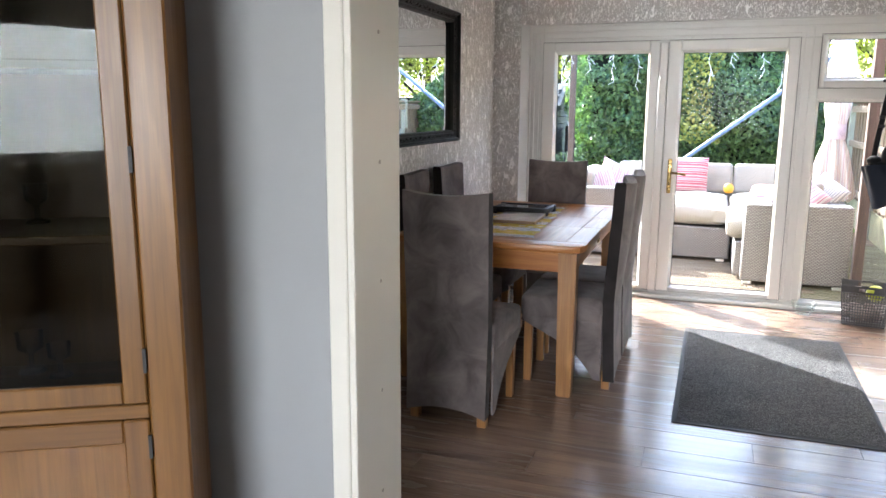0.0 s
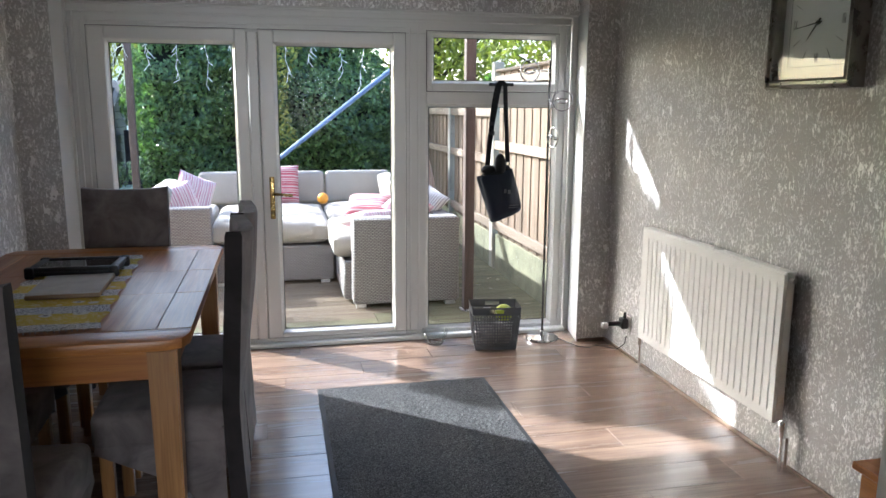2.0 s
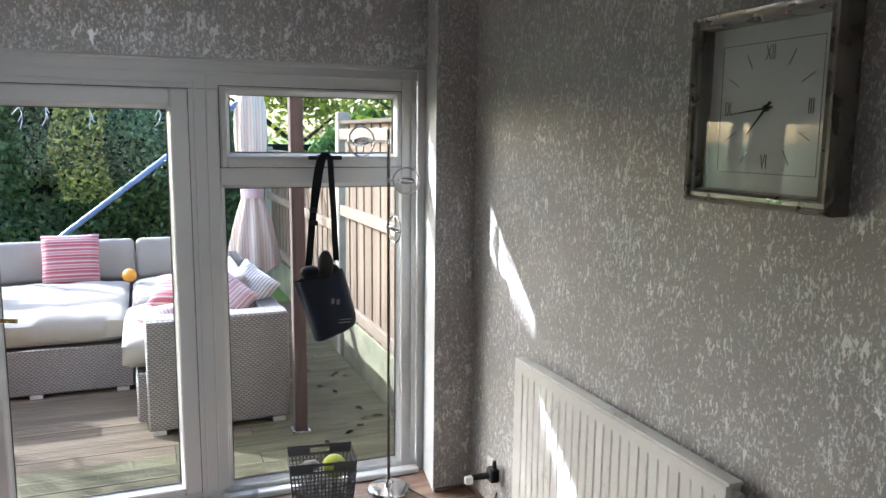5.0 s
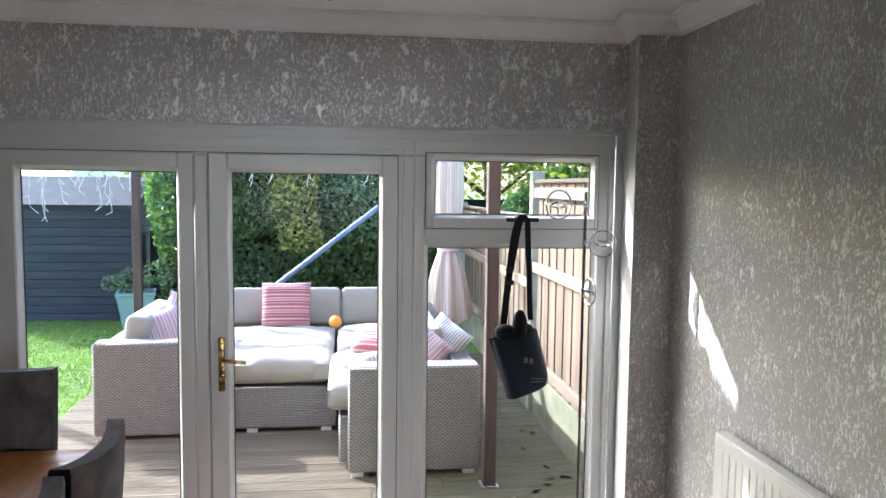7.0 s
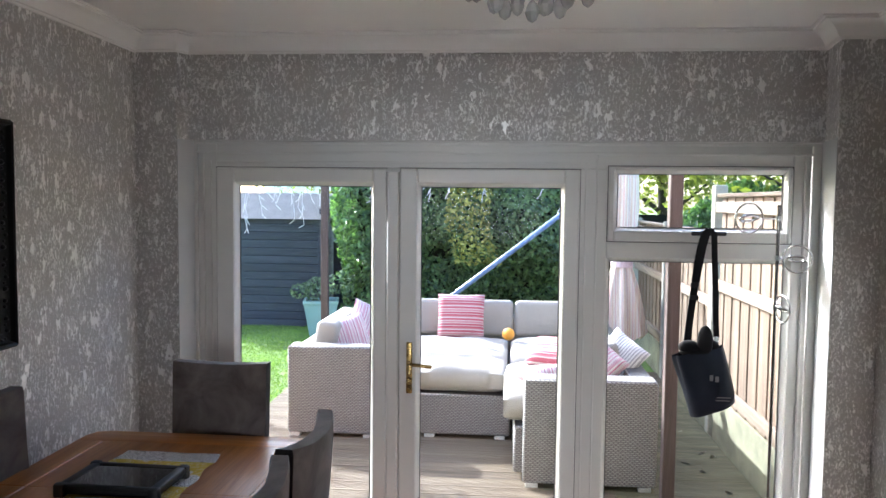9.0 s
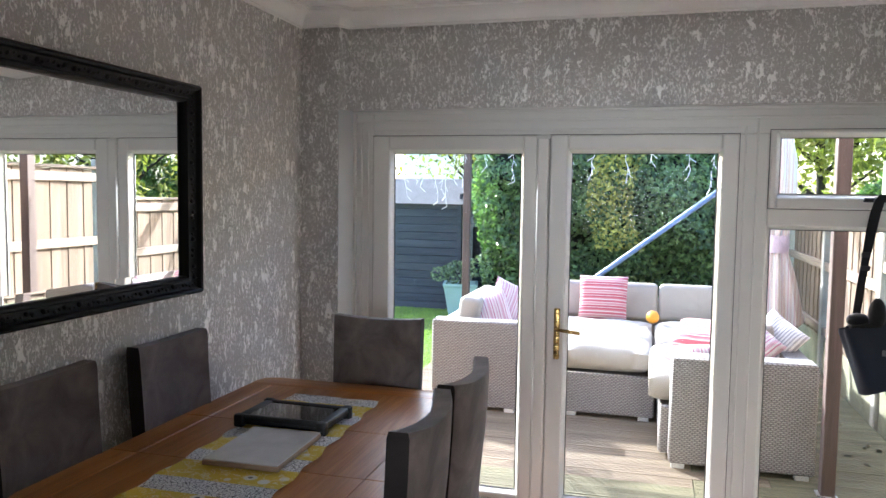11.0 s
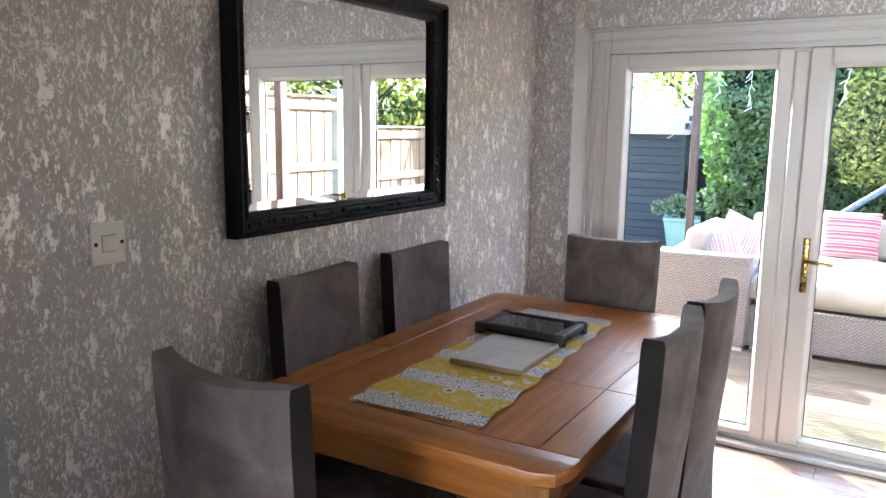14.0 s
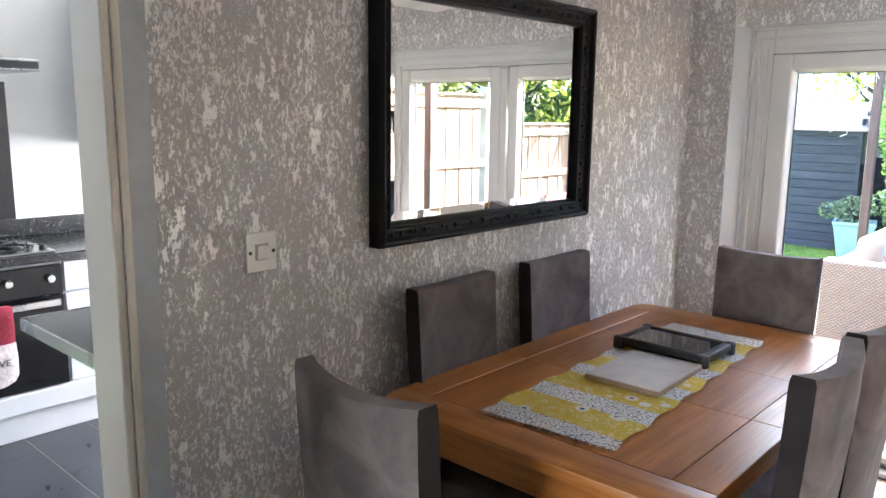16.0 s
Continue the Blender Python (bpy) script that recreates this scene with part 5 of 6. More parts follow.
for (x, y, z), (rx, ry, rz) in (((1.54, 8.55, 1.062), (0.095, 0.045, 0.024)), ((1.555, 8.53, 1.115), (0.036, 0.03, 0.075)), ((1.49, 8.555, 1.085), (0.05, 0.04, 0.032)), ((1.595, 8.55, 1.09), (0.03, 0.03, 0.03))):
    bmesh.ops.create_icosphere(bm, subdivisions=3, radius=1, matrix=Matrix.Translation((x, y, z)) @ Matrix.Diagonal((rx, ry, rz, 1)))
part("lining", bm, "black_strap", bag, "folded black top", 60)


def strap(pts, w):
    bm = bmesh.new()
    pv = [Vector(p) for p in pts]
    prev = None
    for p, ww in pv_w(pv, w):
        q = [bm.verts.new(p + Vector((sx * ww, sy * 0.002, 0))) for sx, sy in ((-1, -1), (1, -1), (1, 1), (-1, 1))]
        if prev:
            for i in range(4):
                bm.faces.new((prev[i], prev[(i + 1) % 4], q[(i + 1) % 4], q[i]))
        prev = q
    return bm


def pv_w(pv, w):
    return [(p, w(i / (len(pv) - 1)) if callable(w) else w) for i, p in enumerate(pv)]


part("strap", strap([(1.578, 8.60, 1.632), (1.56, 8.60, 1.61), (1.545, 8.60, 1.55), (1.532, 8.60, 1.47), (1.515, 8.595, 1.35), (1.498, 8.585, 1.22), (1.485, 8.575, 1.10)], lambda t: 0.021 if t < 0.6 else 0.016), "black_strap", bag)
part("strap", strap([(1.578, 8.605, 1.632), (1.60, 8.605, 1.61), (1.605, 8.605, 1.5), (1.612, 8.6, 1.36), (1.615, 8.59, 1.22), (1.618, 8.58, 1.13)], 0.0135), "black_strap", bag)
for x, y, z in ((1.487, 8.572, 1.09), (1.618, 8.575, 1.12)):
    bm = bmesh.new()
    tube(bm, [(x + 0.013 * math.cos(a), y, z + 0.013 * math.sin(a)) for a in (2 * math.pi * k / 16 for k in range(16))], 0.0025, 6, True)
    part("ring", bm, "steel", bag, "steel ring", 60)
for z, w in ((1.31, 0.02), (1.37, 0.018)):
    boxed("buckle", "black_plastic", [(1.515 - w, 1.515 + w, 8.588, 8.6, z - 0.012, z + 0.012)], bag, "", 0.003)
boxed("print", "silver_ink", [(1.565, 1.58, 8.4650, 8.4665, 0.95, 0.975), (1.59, 1.605, 8.4650, 8.4665, 0.945, 0.97), (1.60, 1.66, 8.4640, 8.4655, 0.872, 0.876), (1.595, 1.655, 8.4640, 8.4655, 0.858, 0.862)], bag, "small silver print")

# ---- chandelier ----
chand = thing("chandelier", "small crystal drop chandelier on the ceiling", "chandelier", "", (0.70, 6.83, 0))
bm = bmesh.new()
lathe(bm, [(0.0, CEIL - 0.02), (0.06, CEIL - 0.02), (0.07, CEIL - 0.002)], 24)
part("ceiling_plate", bm, "chrome", chand, "", 40)
bm = bmesh.new()
rod(bm, (0, 0, 2.28), (0, 0, CEIL - 0.01), 0.008, seg=10)
tube(bm, [(0.15 * math.cos(a), 0.15 * math.sin(a), 2.30) for a in (2 * math.pi * k / 32 for k in range(32))], 0.006, 8, True)
for k in range(6):
    a = k * math.pi / 3
    rod(bm, (0, 0, 2.32), (0.15 * math.cos(a), 0.15 * math.sin(a), 2.30), 0.004, seg=6)
part("frame", bm, "chrome", chand, "", 40)
mcry = plain("cut crystal", (1.0, 1.0, 1.0), 0.03, vary=0.0, bump=0.0, spread=0.01)
mcry.node_tree.nodes["Principled BSDF"].inputs["Transmission Weight"].default_value = 0.6
random.seed(12)
drop = bmesh.new()
lathe(drop, [(0.0005, 0.0), (0.012, -0.012), (0.019, -0.032), (0.012, -0.05), (0.0005, -0.058)], 8)
dm = mesh_of("drop", drop, mcry)
for k in range(22):
    a = k * 2 * math.pi / 14 + (0.2 if k > 13 else 0)
    r = 0.15 if k < 14 else 0.085
    o = new("crystal_drop", dm)
    o.parent = chand
    o.matrix_basis = pose(r * math.cos(a), r * math.sin(a), 2.29 - (0.015 if k % 2 else 0) - (0.03 if k > 13 else 0.0), 0, 0, k * 31)

# ---- kitchen ----
structure("wall_kitchen", "white_wall", [(-4.12, -4.0, 3.6, 8.6, 0, CEIL), (-4.0, -3.2, 8.5, 8.6, 0, CEIL), (-1.8, XL - 0.12, 8.5, 8.6, 0, CEIL), (-3.2, -1.8, 8.5, 8.6, 0, 1.05), (-3.2, -1.8, 8.5, 8.6, 2.05, CEIL), (-4.0, XL - 0.12, 3.5, 3.6, 0, CEIL), (-3.2, XL - 0.12, 4.58, 4.6, CEIL - 0.01, CEIL)], "white kitchen walls", "wall")
structure("ceiling_kitchen", "ceiling", [(-4.12, XL - 0.12, 4.876, 8.6, CEIL, CEIL + 0.1)], "white kitchen ceiling", "ceiling")
kf = structure("floor_kitchen", "joint", [(-4.0, XL - 0.0, 4.88, 8.5, -0.06, -0.008)], "dark slate tile kitchen floor", "floor")
boxed("door_threshold", "steel", [(XL - 0.12, XL - 0.09, 4.945, 5.63, -0.002, 0.004)], kf)
slate = plain("slate tile", (0.055, 0.06, 0.068), 0.32, vary=0.2, scale=5.0, fine=90.0, bump=0.15, random_tone=0.2)
tbm = bmesh.new()
box(tbm, -0.298, 0.298, -0.148, 0.148, -0.009, 0.0, 0.002)
tile = mesh_of("tile", tbm, slate)
for r in range(12):
    for k in range(4):
        x = -3.75 + k * 0.6 + (0.3 if r % 2 else 0)
        y = 5.05 + r * 0.3
        if x < -1.45 and y < 8.4:
            o = new("tile", tile)
            o.parent = kf
            o.matrix_basis = pose(x, y, 0)
grout = structure("grout", "concrete", [(-4.0, XL - 0.1, 4.88, 8.5, -0.0085, -0.002)], "pale tile grout", "grout")
un = thing("oven_unit", "white kitchen base unit with built-in black oven", "oven unit")
KX = -3.36
boxed("carcass", "unit_white", [(-3.98, KX - 0.02, 5.4, 6.75, 0.14, 0.87)], un)
boxed("plinth", "unit_white", [(-3.9, KX + 0.0, 5.4, 6.75, 0.0, 0.135)], un, "", 0.003)
boxed("lower_panel", "unit_white", [(KX - 0.02, KX + 0.03, 5.4, 6.6, 0.14, 0.235)], un, "white panel under the oven", 0.004)
boxed("oven_door", "black_glass", [(KX - 0.02, KX + 0.012, 5.72, 6.33, 0.24, 0.70)], un, "black glass oven door", 0.004)
boxed("control_panel", "black_glass", [(KX - 0.02, KX + 0.012, 5.72, 6.33, 0.705, 0.855)], un, "black glass control panel", 0.004)
bm = bmesh.new()
box(bm, KX + 0.04, KX + 0.055, 5.76, 6.30, 0.655, 0.69, 0.004)
box(bm, KX + 0.01, KX + 0.045, 5.78, 5.80, 0.66, 0.685)
box(bm, KX + 0.01, KX + 0.045, 6.26, 6.28, 0.66, 0.685)
part("oven_handle", bm, "steel", un, "steel oven handle")
for yk in (6.27, 6.08, 5.9):
    bm = bmesh.new()
    rod(bm, (KX + 0.01, yk, 0.79), (KX + 0.04, yk, 0.79), 0.022, 0.018, 16)
    part("knob", bm, "steel", un, "", 40)
boxed("side_door", "unit_white", [(KX - 0.02, KX, 6.345, 6.75, 0.24, 0.7), (KX - 0.02, KX, 6.345, 6.75, 0.71, 0.86)], un, "", 0.003)
structure("worktop", "granite", [(-3.99, KX + 0.03, 5.0, 7.4, 0.872, 0.912)], "black speckled kitchen worktop", "worktop", 0.006)
structure("upstand", "granite", [(-3.998, -3.975, 5.0, 7.4, 0.913, 1.01)], "black speckled upstand", "upstand", 0.003)
structure("splashback", "black_glass", [(-3.998, -3.985, 5.5, 6.35, 1.012, 1.75)], "glossy black splashback behind the hob", "splashback")
hob = thing("gas_hob", "steel gas hob with black cast iron pan supports", "hob")
boxed("plate", "steel", [(-3.88, -3.38, 5.70, 6.32, 0.913, 0.922)], hob, "", 0.003)
for x, y in ((-3.75, 6.15), (-3.5, 6.15), (-3.75, 5.88), (-3.5, 5.88)):
    bm = bmesh.new()
    lathe(bm, [(0.0, 0.922), (0.05, 0.922), (0.05, 0.935), (0.035, 0.942), (0.0, 0.945)], 16, (x, y, 0))
    part("burner", bm, "iron", hob, "", 40)
    bm = bmesh.new()
    for k in range(4):
        a = k * math.pi / 2 + 0.4
        tube(bm, [(x + 0.1 * math.cos(a), y + 0.1 * math.sin(a), 0.923), (x + 0.1 * math.cos(a), y + 0.1 * math.sin(a), 0.955), (x + 0.03 * math.cos(a), y + 0.03 * math.sin(a), 0.958)], 0.005, 6)
    tube(bm, [(x + 0.1 * math.cos(a), y + 0.1 * math.sin(a), 0.935) for a in (2 * math.pi * k / 20 for k in range(20))], 0.005, 6, True)
    part("pan_support", bm, "iron", hob)
for k in range(3):
    bm = bmesh.new()
    lathe(bm, [(0.0, 0.922), (0.018, 0.922), (0.016, 0.945), (0.0, 0.947)], 14, (-3.43, 6.28 - 0.07 * k, 0))
    part("knob", bm, "black_plastic", hob, "", 40)
hd = thing("cooker_hood", "steel cooker hood with a black front band", "cooker hood")
boxed("visor", "steel", [(-3.998, -3.50, 5.7, 6.36, 1.79, 1.80), (-3.998, -3.50, 5.7, 6.36, 1.835, 1.85)], hd, "", 0.003)
boxed("band", "black_plastic", [(-3.998, -3.505, 5.7, 6.355, 1.80, 1.835)], hd)
boxed("chimney", "steel", [(-3.998, -3.75, 5.75, 6.07, 1.85, 2.49)], hd, "", 0.003)
wc = thing("wall_cabinet", "grey kitchen wall cabinet with steel bar handles", "wall cabinet")
boxed("body", "unit_grey", [(-3.998, -3.7, 6.72, 7.4, 1.42, 2.2)], wc)
boxed("door", "unit_grey", [(-3.7, -3.68, 6.722, 7.06, 1.422, 2.198), (-3.7, -3.68, 7.064, 7.398, 1.422, 2.198)], wc, "", 0.003)
bar = structure("breakfast_bar", "granite", [(-2.19, XL - 0.15, 5.76, 6.15, 0.872, 0.908)], "black speckled breakfast bar with a metal edge", "worktop")
boxed("edge_strip", "steel", [(-2.195, XL - 0.15, 5.752, 5.76, 0.868, 0.91), (-2.2, -2.19, 5.76, 6.15, 0.868, 0.91)], bar, "brushed metal edge", 0.001)
boxed("end_panel", "unit_white", [(-1.55, XL - 0.15, 5.80, 6.1, 0.0, 0.868)], bar)
mt = thing("oven_mitt", "quilted red oven mitt with a printed white cuff", "oven mitt", "", (KX + 0.075, 5.985, 0))
bm = bmesh.new()
prof = [(0.70, 0.075), (0.69, 0.088), (0.6, 0.09), (0.52, 0.088)]


def flat_bag(bm, prof, t):
    rings = []
    for z, w in prof:
        rings.append([bm.verts.new((t * math.sin(a) * (0.4 + 0.6 * abs(math.sin(a))), w * math.cos(a), z)) for a in (2 * math.pi * k / 24 for k in range(24))])
    for a, c2 in zip(rings, rings[1:]):
        for k in range(24):
            bm.faces.new((a[k], a[(k + 1) % 24], c2[(k + 1) % 24], c2[k]))
    bm.faces.new(rings[0])
    bm.faces.new(rings[-1][::-1])


flat_bag(bm, prof, 0.02)
part("mitt_body", bm, "mitt_red", mt, "", 50)
bm = bmesh.new()
for k in range(-5, 9):
    for s in (-1, 1):
        pts = [(0.0195 if abs(y) < 0.06 else 0.014, y, 0.53 + k * 0.035 + s * y) for y in (-0.08, -0.04, 0, 0.04, 0.08) if 0.525 < 0.53 + k * 0.035 + s * y < 0.69]
        if len(pts) > 1:
            tube(bm, pts, 0.0015, 4)
part("quilting", bm, "mitt_red", mt)
bm = bmesh.new()
flat_bag(bm, [(0.521, 0.09), (0.44, 0.095), (0.36, 0.092), (0.33, 0.075), (0.315, 0.04)], 0.02)
part("cuff", bm, "mitt_white", mt, "", 50)
cu = bpy.data.curves.new("lettering", "FONT")
cu.body, cu.size, cu.align_x, cu.align_y, cu.extrude = "LOVE", 0.046, "CENTER", "CENTER", 0.0005
tmp = new("lettering_tmp", cu)
me = bpy.data.meshes.new_from_object(tmp.evaluated_get(bpy.context.evaluated_depsgraph_get()))
bpy.data.objects.remove(tmp)
me.materials.append(M["ink"])
me.transform(Matrix.Translation((0.0215, 0, 0.43)) @ Matrix.Rotation(radians(90), 4, "Z") @ Matrix.Rotation(radians(90), 4, "X"))
lt = new("lettering", me)
lt.parent = mt

# ---- living room: display cabinet ----
cab = thing("display_cabinet", "oak display cabinet with glazed upper doors", "cabinet", "", (-0.881, 4.556, 0), 30)
CX0, CX1, CY0, CY1 = -1.02, 0.0, -0.36, 0.0
boxed("carcass", "oak_cab", [(CX1 - 0.03, CX1, CY0 + 0.02, CY1, 0.0, 1.95), (CX0, CX0 + 0.03, CY0 + 0.02, CY1, 0.0, 1.95), (CX0 + 0.03, CX1 - 0.03, CY1 - 0.02, CY1, 0.0, 1.95)], cab, "", 0.004)
boxed("shelf", "oak_cab_x", [(CX0 + 0.03, CX1 - 0.03, CY0 + 0.03, CY1 - 0.02, z, z + 0.022) for z in (0.06, 0.69, 1.1, 1.5, 1.928)], cab, "", 0.003)
boxed("front_stile", "oak_cab", [(CX1 - 0.085, CX1 + 0.006, CY0, CY0 + 0.02, 0.0, 1.96), (CX0 - 0.006, CX0 + 0.085, CY0, CY0 + 0.02, 0.0, 1.96)], cab, "", 0.006)
boxed("front_rail", "oak_cab_x", [(CX0 + 0.085, CX1 - 0.085, CY0, CY0 + 0.02, z, z + h) for z, h in ((0.02, 0.06), (0.672, 0.036), (1.9, 0.06))], cab, "", 0.003)
boxed("cornice", "oak_cab_x", [(CX0 - 0.03, CX1 + 0.03, CY0 - 0.03, CY1, 1.96, 2.0)], cab, "", 0.008)
xa, xb = CX1 - 0.087, (CX0 + CX1) / 2
for x0, x1 in ((xb + 0.002, xa), (CX0 + 0.087, xb - 0.002)):
    dr = boxed("glazed_door", "oak_cab", [(x0, x0 + 0.055, CY0 - 0.004, CY0 + 0.018, 0.712, 1.898), (x1 - 0.055, x1, CY0 - 0.004, CY0 + 0.018, 0.712, 1.898), (x0 + 0.055, x1 - 0.055, CY0 - 0.004, CY0 + 0.018, 0.712, 0.765), (x0 + 0.055, x1 - 0.055, CY0 - 0.004, CY0 + 0.018, 1.845, 1.898)], cab, "", 0.004)
    pn = boxed("pane", "cab_glass", [(x0 + 0.05, x1 - 0.05, CY0 + 0.005, CY0 + 0.009, 0.76, 1.85)], dr)
    for z in (0.82, 1.30, 1.78):
        boxed("hinge", "iron", [(x1 - 0.004, x1 + 0.004, CY0 - 0.007, CY0 + 0.0, z - 0.03, z + 0.03)] if x1 == xa else [(x0 - 0.004, x0 + 0.004, CY0 - 0.007, CY0, z - 0.03, z + 0.03)], dr)
    lo = boxed("lower_door", "oak_cab", [(x0 + 0.055, x1 - 0.055, CY0 + 0.006, CY0 + 0.016, 0.14, 0.615)], cab, "", 0.004)
    boxed("door_stile", "oak_cab", [(x0, x0 + 0.06, CY0 - 0.004, CY0 + 0.018, 0.085, 0.67), (x1 - 0.06, x1, CY0 - 0.004, CY0 + 0.018, 0.085, 0.67)], lo, "", 0.004)
    boxed("door_rail", "oak_cab_x", [(x0 + 0.06, x1 - 0.06, CY0 - 0.004, CY0 + 0.018, 0.085, 0.145), (x0 + 0.06, x1 - 0.06, CY0 - 0.004, CY0 + 0.018, 0.61, 0.67)], lo, "", 0.004)
    boxed("hinge", "iron", [(x1 - 0.004, x1 + 0.004, CY0 - 0.007, CY0, 0.57, 0.63)], lo)
for x, z, r, h in ((-1.12, 0.713, 0.03, 0.09), (-1.22, 0.713, 0.035, 0.11), (-1.15, 1.123, 0.03, 0.1)):
    bm = bmesh.new()
    lathe(bm, [(0.0, 0.0), (r, 0.0), (r * 0.9, 0.006), (0.006, 0.012), (0.006, h * 0.45), (r * 0.9, h * 0.6), (r, h)], 20, (x, 4.27, z))
    solid("wine_glass", bm, "clear", "clear stemmed glass standing in the cabinet", "glass", "glasses in the cabinet", smooth=50)
ac = thing("armchair", "yellow-grey upholstered armchair in the living room", "armchair", "", (0.1, -0.55, 0))
boxed("seat", "armchair", [(-0.45, 0.45, -0.4, 0.4, 0.12, 0.45)], ac, "", 0.05, 50)
boxed("backrest", "armchair", [(-0.45, 0.45, -0.55, -0.35, 0.15, 0.95)], ac, "", 0.07, 50)
boxed("armrest", "armchair", [(-0.6, -0.42, -0.5, 0.4, 0.12, 0.62), (0.42, 0.6, -0.5, 0.4, 0.12, 0.62)], ac, "", 0.06, 50)
for x in (-0.5, 0.5):
    for y in (-0.45, 0.33):
        boxed("foot", "oak_z", [(x - 0.025, x + 0.025, y - 0.025, y + 0.025, 0, 0.13)], ac)

# ---- outside: ground, deck, fence ----
GZ, DZ = -0.16, -0.10
bm = bmesh.new()
edges = [-400, -60, -20, -8, -4, -2, 0, 2, 4, 8, 20, 60, 400]
ysn = [-400, -40, -8, -1.5, 3, 8.95, 10, 12, 14, 16, 18, 22, 30, 60, 150, 500]
gv = [[bm.verts.new((x, y, GZ)) for x in edges] for y in ysn]
for j in range(len(ysn) - 1):
    for i in range(len(edges) - 1):
        bm.faces.new((gv[j][i], gv[j][i + 1], gv[j + 1][i + 1], gv[j + 1][i]))
tagged(part("ground", bm, "grass"), "bright green lawn", "lawn", kind="structure")

deck = structure("deck", "joint", [(-1.5, 2.27, 8.76, 13.3, GZ, DZ - 0.03)], "weathered grooved timber decking", "deck")
W = 0.138
prof = []
for k in range(9):
    a = -W / 2 + 0.006 + k * (W - 0.012) / 9
    s = (W - 0.012) / 9
    prof += [(a + s * 0.12, 0.0), (a + s * 0.7, 0.0), (a + s * 0.8, -0.004), (a + s * 0.98, -0.004)]
prof = [(-W / 2, -0.026), (-W / 2, -0.003)] + prof + [(W / 2 - 0.003, 0.0), (W / 2, -0.003), (W / 2, -0.026)]
bm = bmesh.new()
ends = [[bm.verts.new((x, y, z)) for y, z in prof] for x in (-1.0, 1.0)]
for k in range(len(prof) - 1):
    bm.faces.new((ends[0][k], ends[0][k + 1], ends[1][k + 1], ends[1][k]))
for e in ends:
    bm.faces.new(e)
bmesh.ops.recalc_face_normals(bm, faces=bm.faces)
dm1 = bpy.data.meshes.new("deck_board")
bm.to_mesh(dm1)
bm.free()
dm2 = dm1.copy()
dm1.materials.append(M["deck"])
dm2.materials.append(M["deck_green"])
random.seed(21)
for i in range(32):
    y = 8.80 + (i + 0.5) * 0.1425
    cut = 0.9 if i % 3 else 1.35
    for x0, x1 in ((-1.5, cut), (cut, 2.27)):
        o = new("deck_board", dm2 if (x0 > 0 and y < 12.3) or y < 9.5 else dm1)
        o.parent = deck
        o.location = ((x0 + x1) / 2, y, DZ + random.uniform(-0.0015, 0.0015))
        o.scale = ((x1 - x0) / 2 - 0.002, 1, 1)

random.seed(44)
for k in range(26):
    bm = bmesh.new()
    r = random.uniform(0.014, 0.028)
    ring = [bm.verts.new((r * math.cos(a) * (1.5 if abs(math.cos(a)) > 0.7 else 1), r * 0.7 * math.sin(a), 0.004 * math.cos(2 * a))) for a in (math.pi * j / 4 for j in range(8))]
    bm.faces.new(ring)
    bmesh.ops.solidify(bm, geom=bm.faces[:], thickness=0.0015)
    solid("fallen_leaf", bm, "dry_leaf", "small pale dry leaf lying on the deck", "leaf", "fallen leaves on the deck", at=(random.uniform(1.72, 2.24), random.uniform(8.95, 11.6), DZ + 0.007), turn=random.uniform(0, 360))

# garden fence with concrete posts, gravel boards and pale upright boards
FX = 2.31
fence = thing("garden_fence", "pale timber board fence with concrete posts and mossy gravel boards", "fence")
fb = bmesh.new()
box(fb, -0.007, 0.007, -0.058, 0.058, 0, 1.0, 0.002)
fmesh = mesh_of("fence_board", fb, "fence")
random.seed(5)
for y0, y1, top, base in ((8.80, 11.15, 1.80, 0.24), (11.25, 13.05, 1.50, 0.22), (13.15, 15.0, 1.50, 0.22), (15.1, 17.0, 1.5, 0.22)):
    k = 0
    y = y0 + 0.06
    while y < y1 - 0.04:
        o = new("fence_board", fmesh)
        o.parent = fence
        o.location = (FX + (0.007 if k % 2 else 0.016), y, base)
        o.scale = (1, 1, top - base + random.uniform(-0.006, 0.006))
        y += 0.104
        k += 1
    boxed("gravel_board", "mossy", [(FX - 0.012, FX + 0.035, y0, y1, DZ - 0.05, base)], fence, "mossy concrete gravel board", 0.006)
    for z in (base + 0.05, (top + base) / 2 + 0.05, top - 0.12):
        boxed("rail", "fence_rail", [(FX - 0.035, FX, y0, y1, z, z + 0.085)], fence, "", 0.005)
    boxed("cap_rail", "fence_rail", [(FX - 0.03, FX + 0.05, y0, y1, top, top + 0.03)], fence, "", 0.006)
for y, h in ((11.2, 1.9), (13.1, 1.56), (15.05, 1.56), (17.05, 1.56)):
    boxed("fence_post", "concrete", [(FX - 0.045, FX + 0.055, y - 0.05, y + 0.05, GZ, h)], fence, "grey concrete post", 0.008)

# pergola posts, beam and light strings
pg = thing("pergola", "dark brown timber pergola over the deck", "pergola")
for x, y in ((1.635, 9.62), (-1.36, 13.1)):
    boxed("post", "post", [(x - 0.038, x + 0.038, y - 0.038, y + 0.038, DZ, 2.2)], pg, "dark brown post", 0.004)
    boxed("post_foot", "steel", [(x - 0.055, x + 0.055, y - 0.055, y + 0.055, DZ + 0.0005, DZ + 0.01)], pg, "steel post foot", 0.002)
boxed("beam", "post", [(-2.5, 1.7, 13.08, 13.12, 2.2, 2.34)], pg, "", 0.004)
boxed("beam", "post", [(1.615, 1.655, 9.5, 13.4, 2.345, 2.48)], pg, "", 0.004)
random.seed(31)
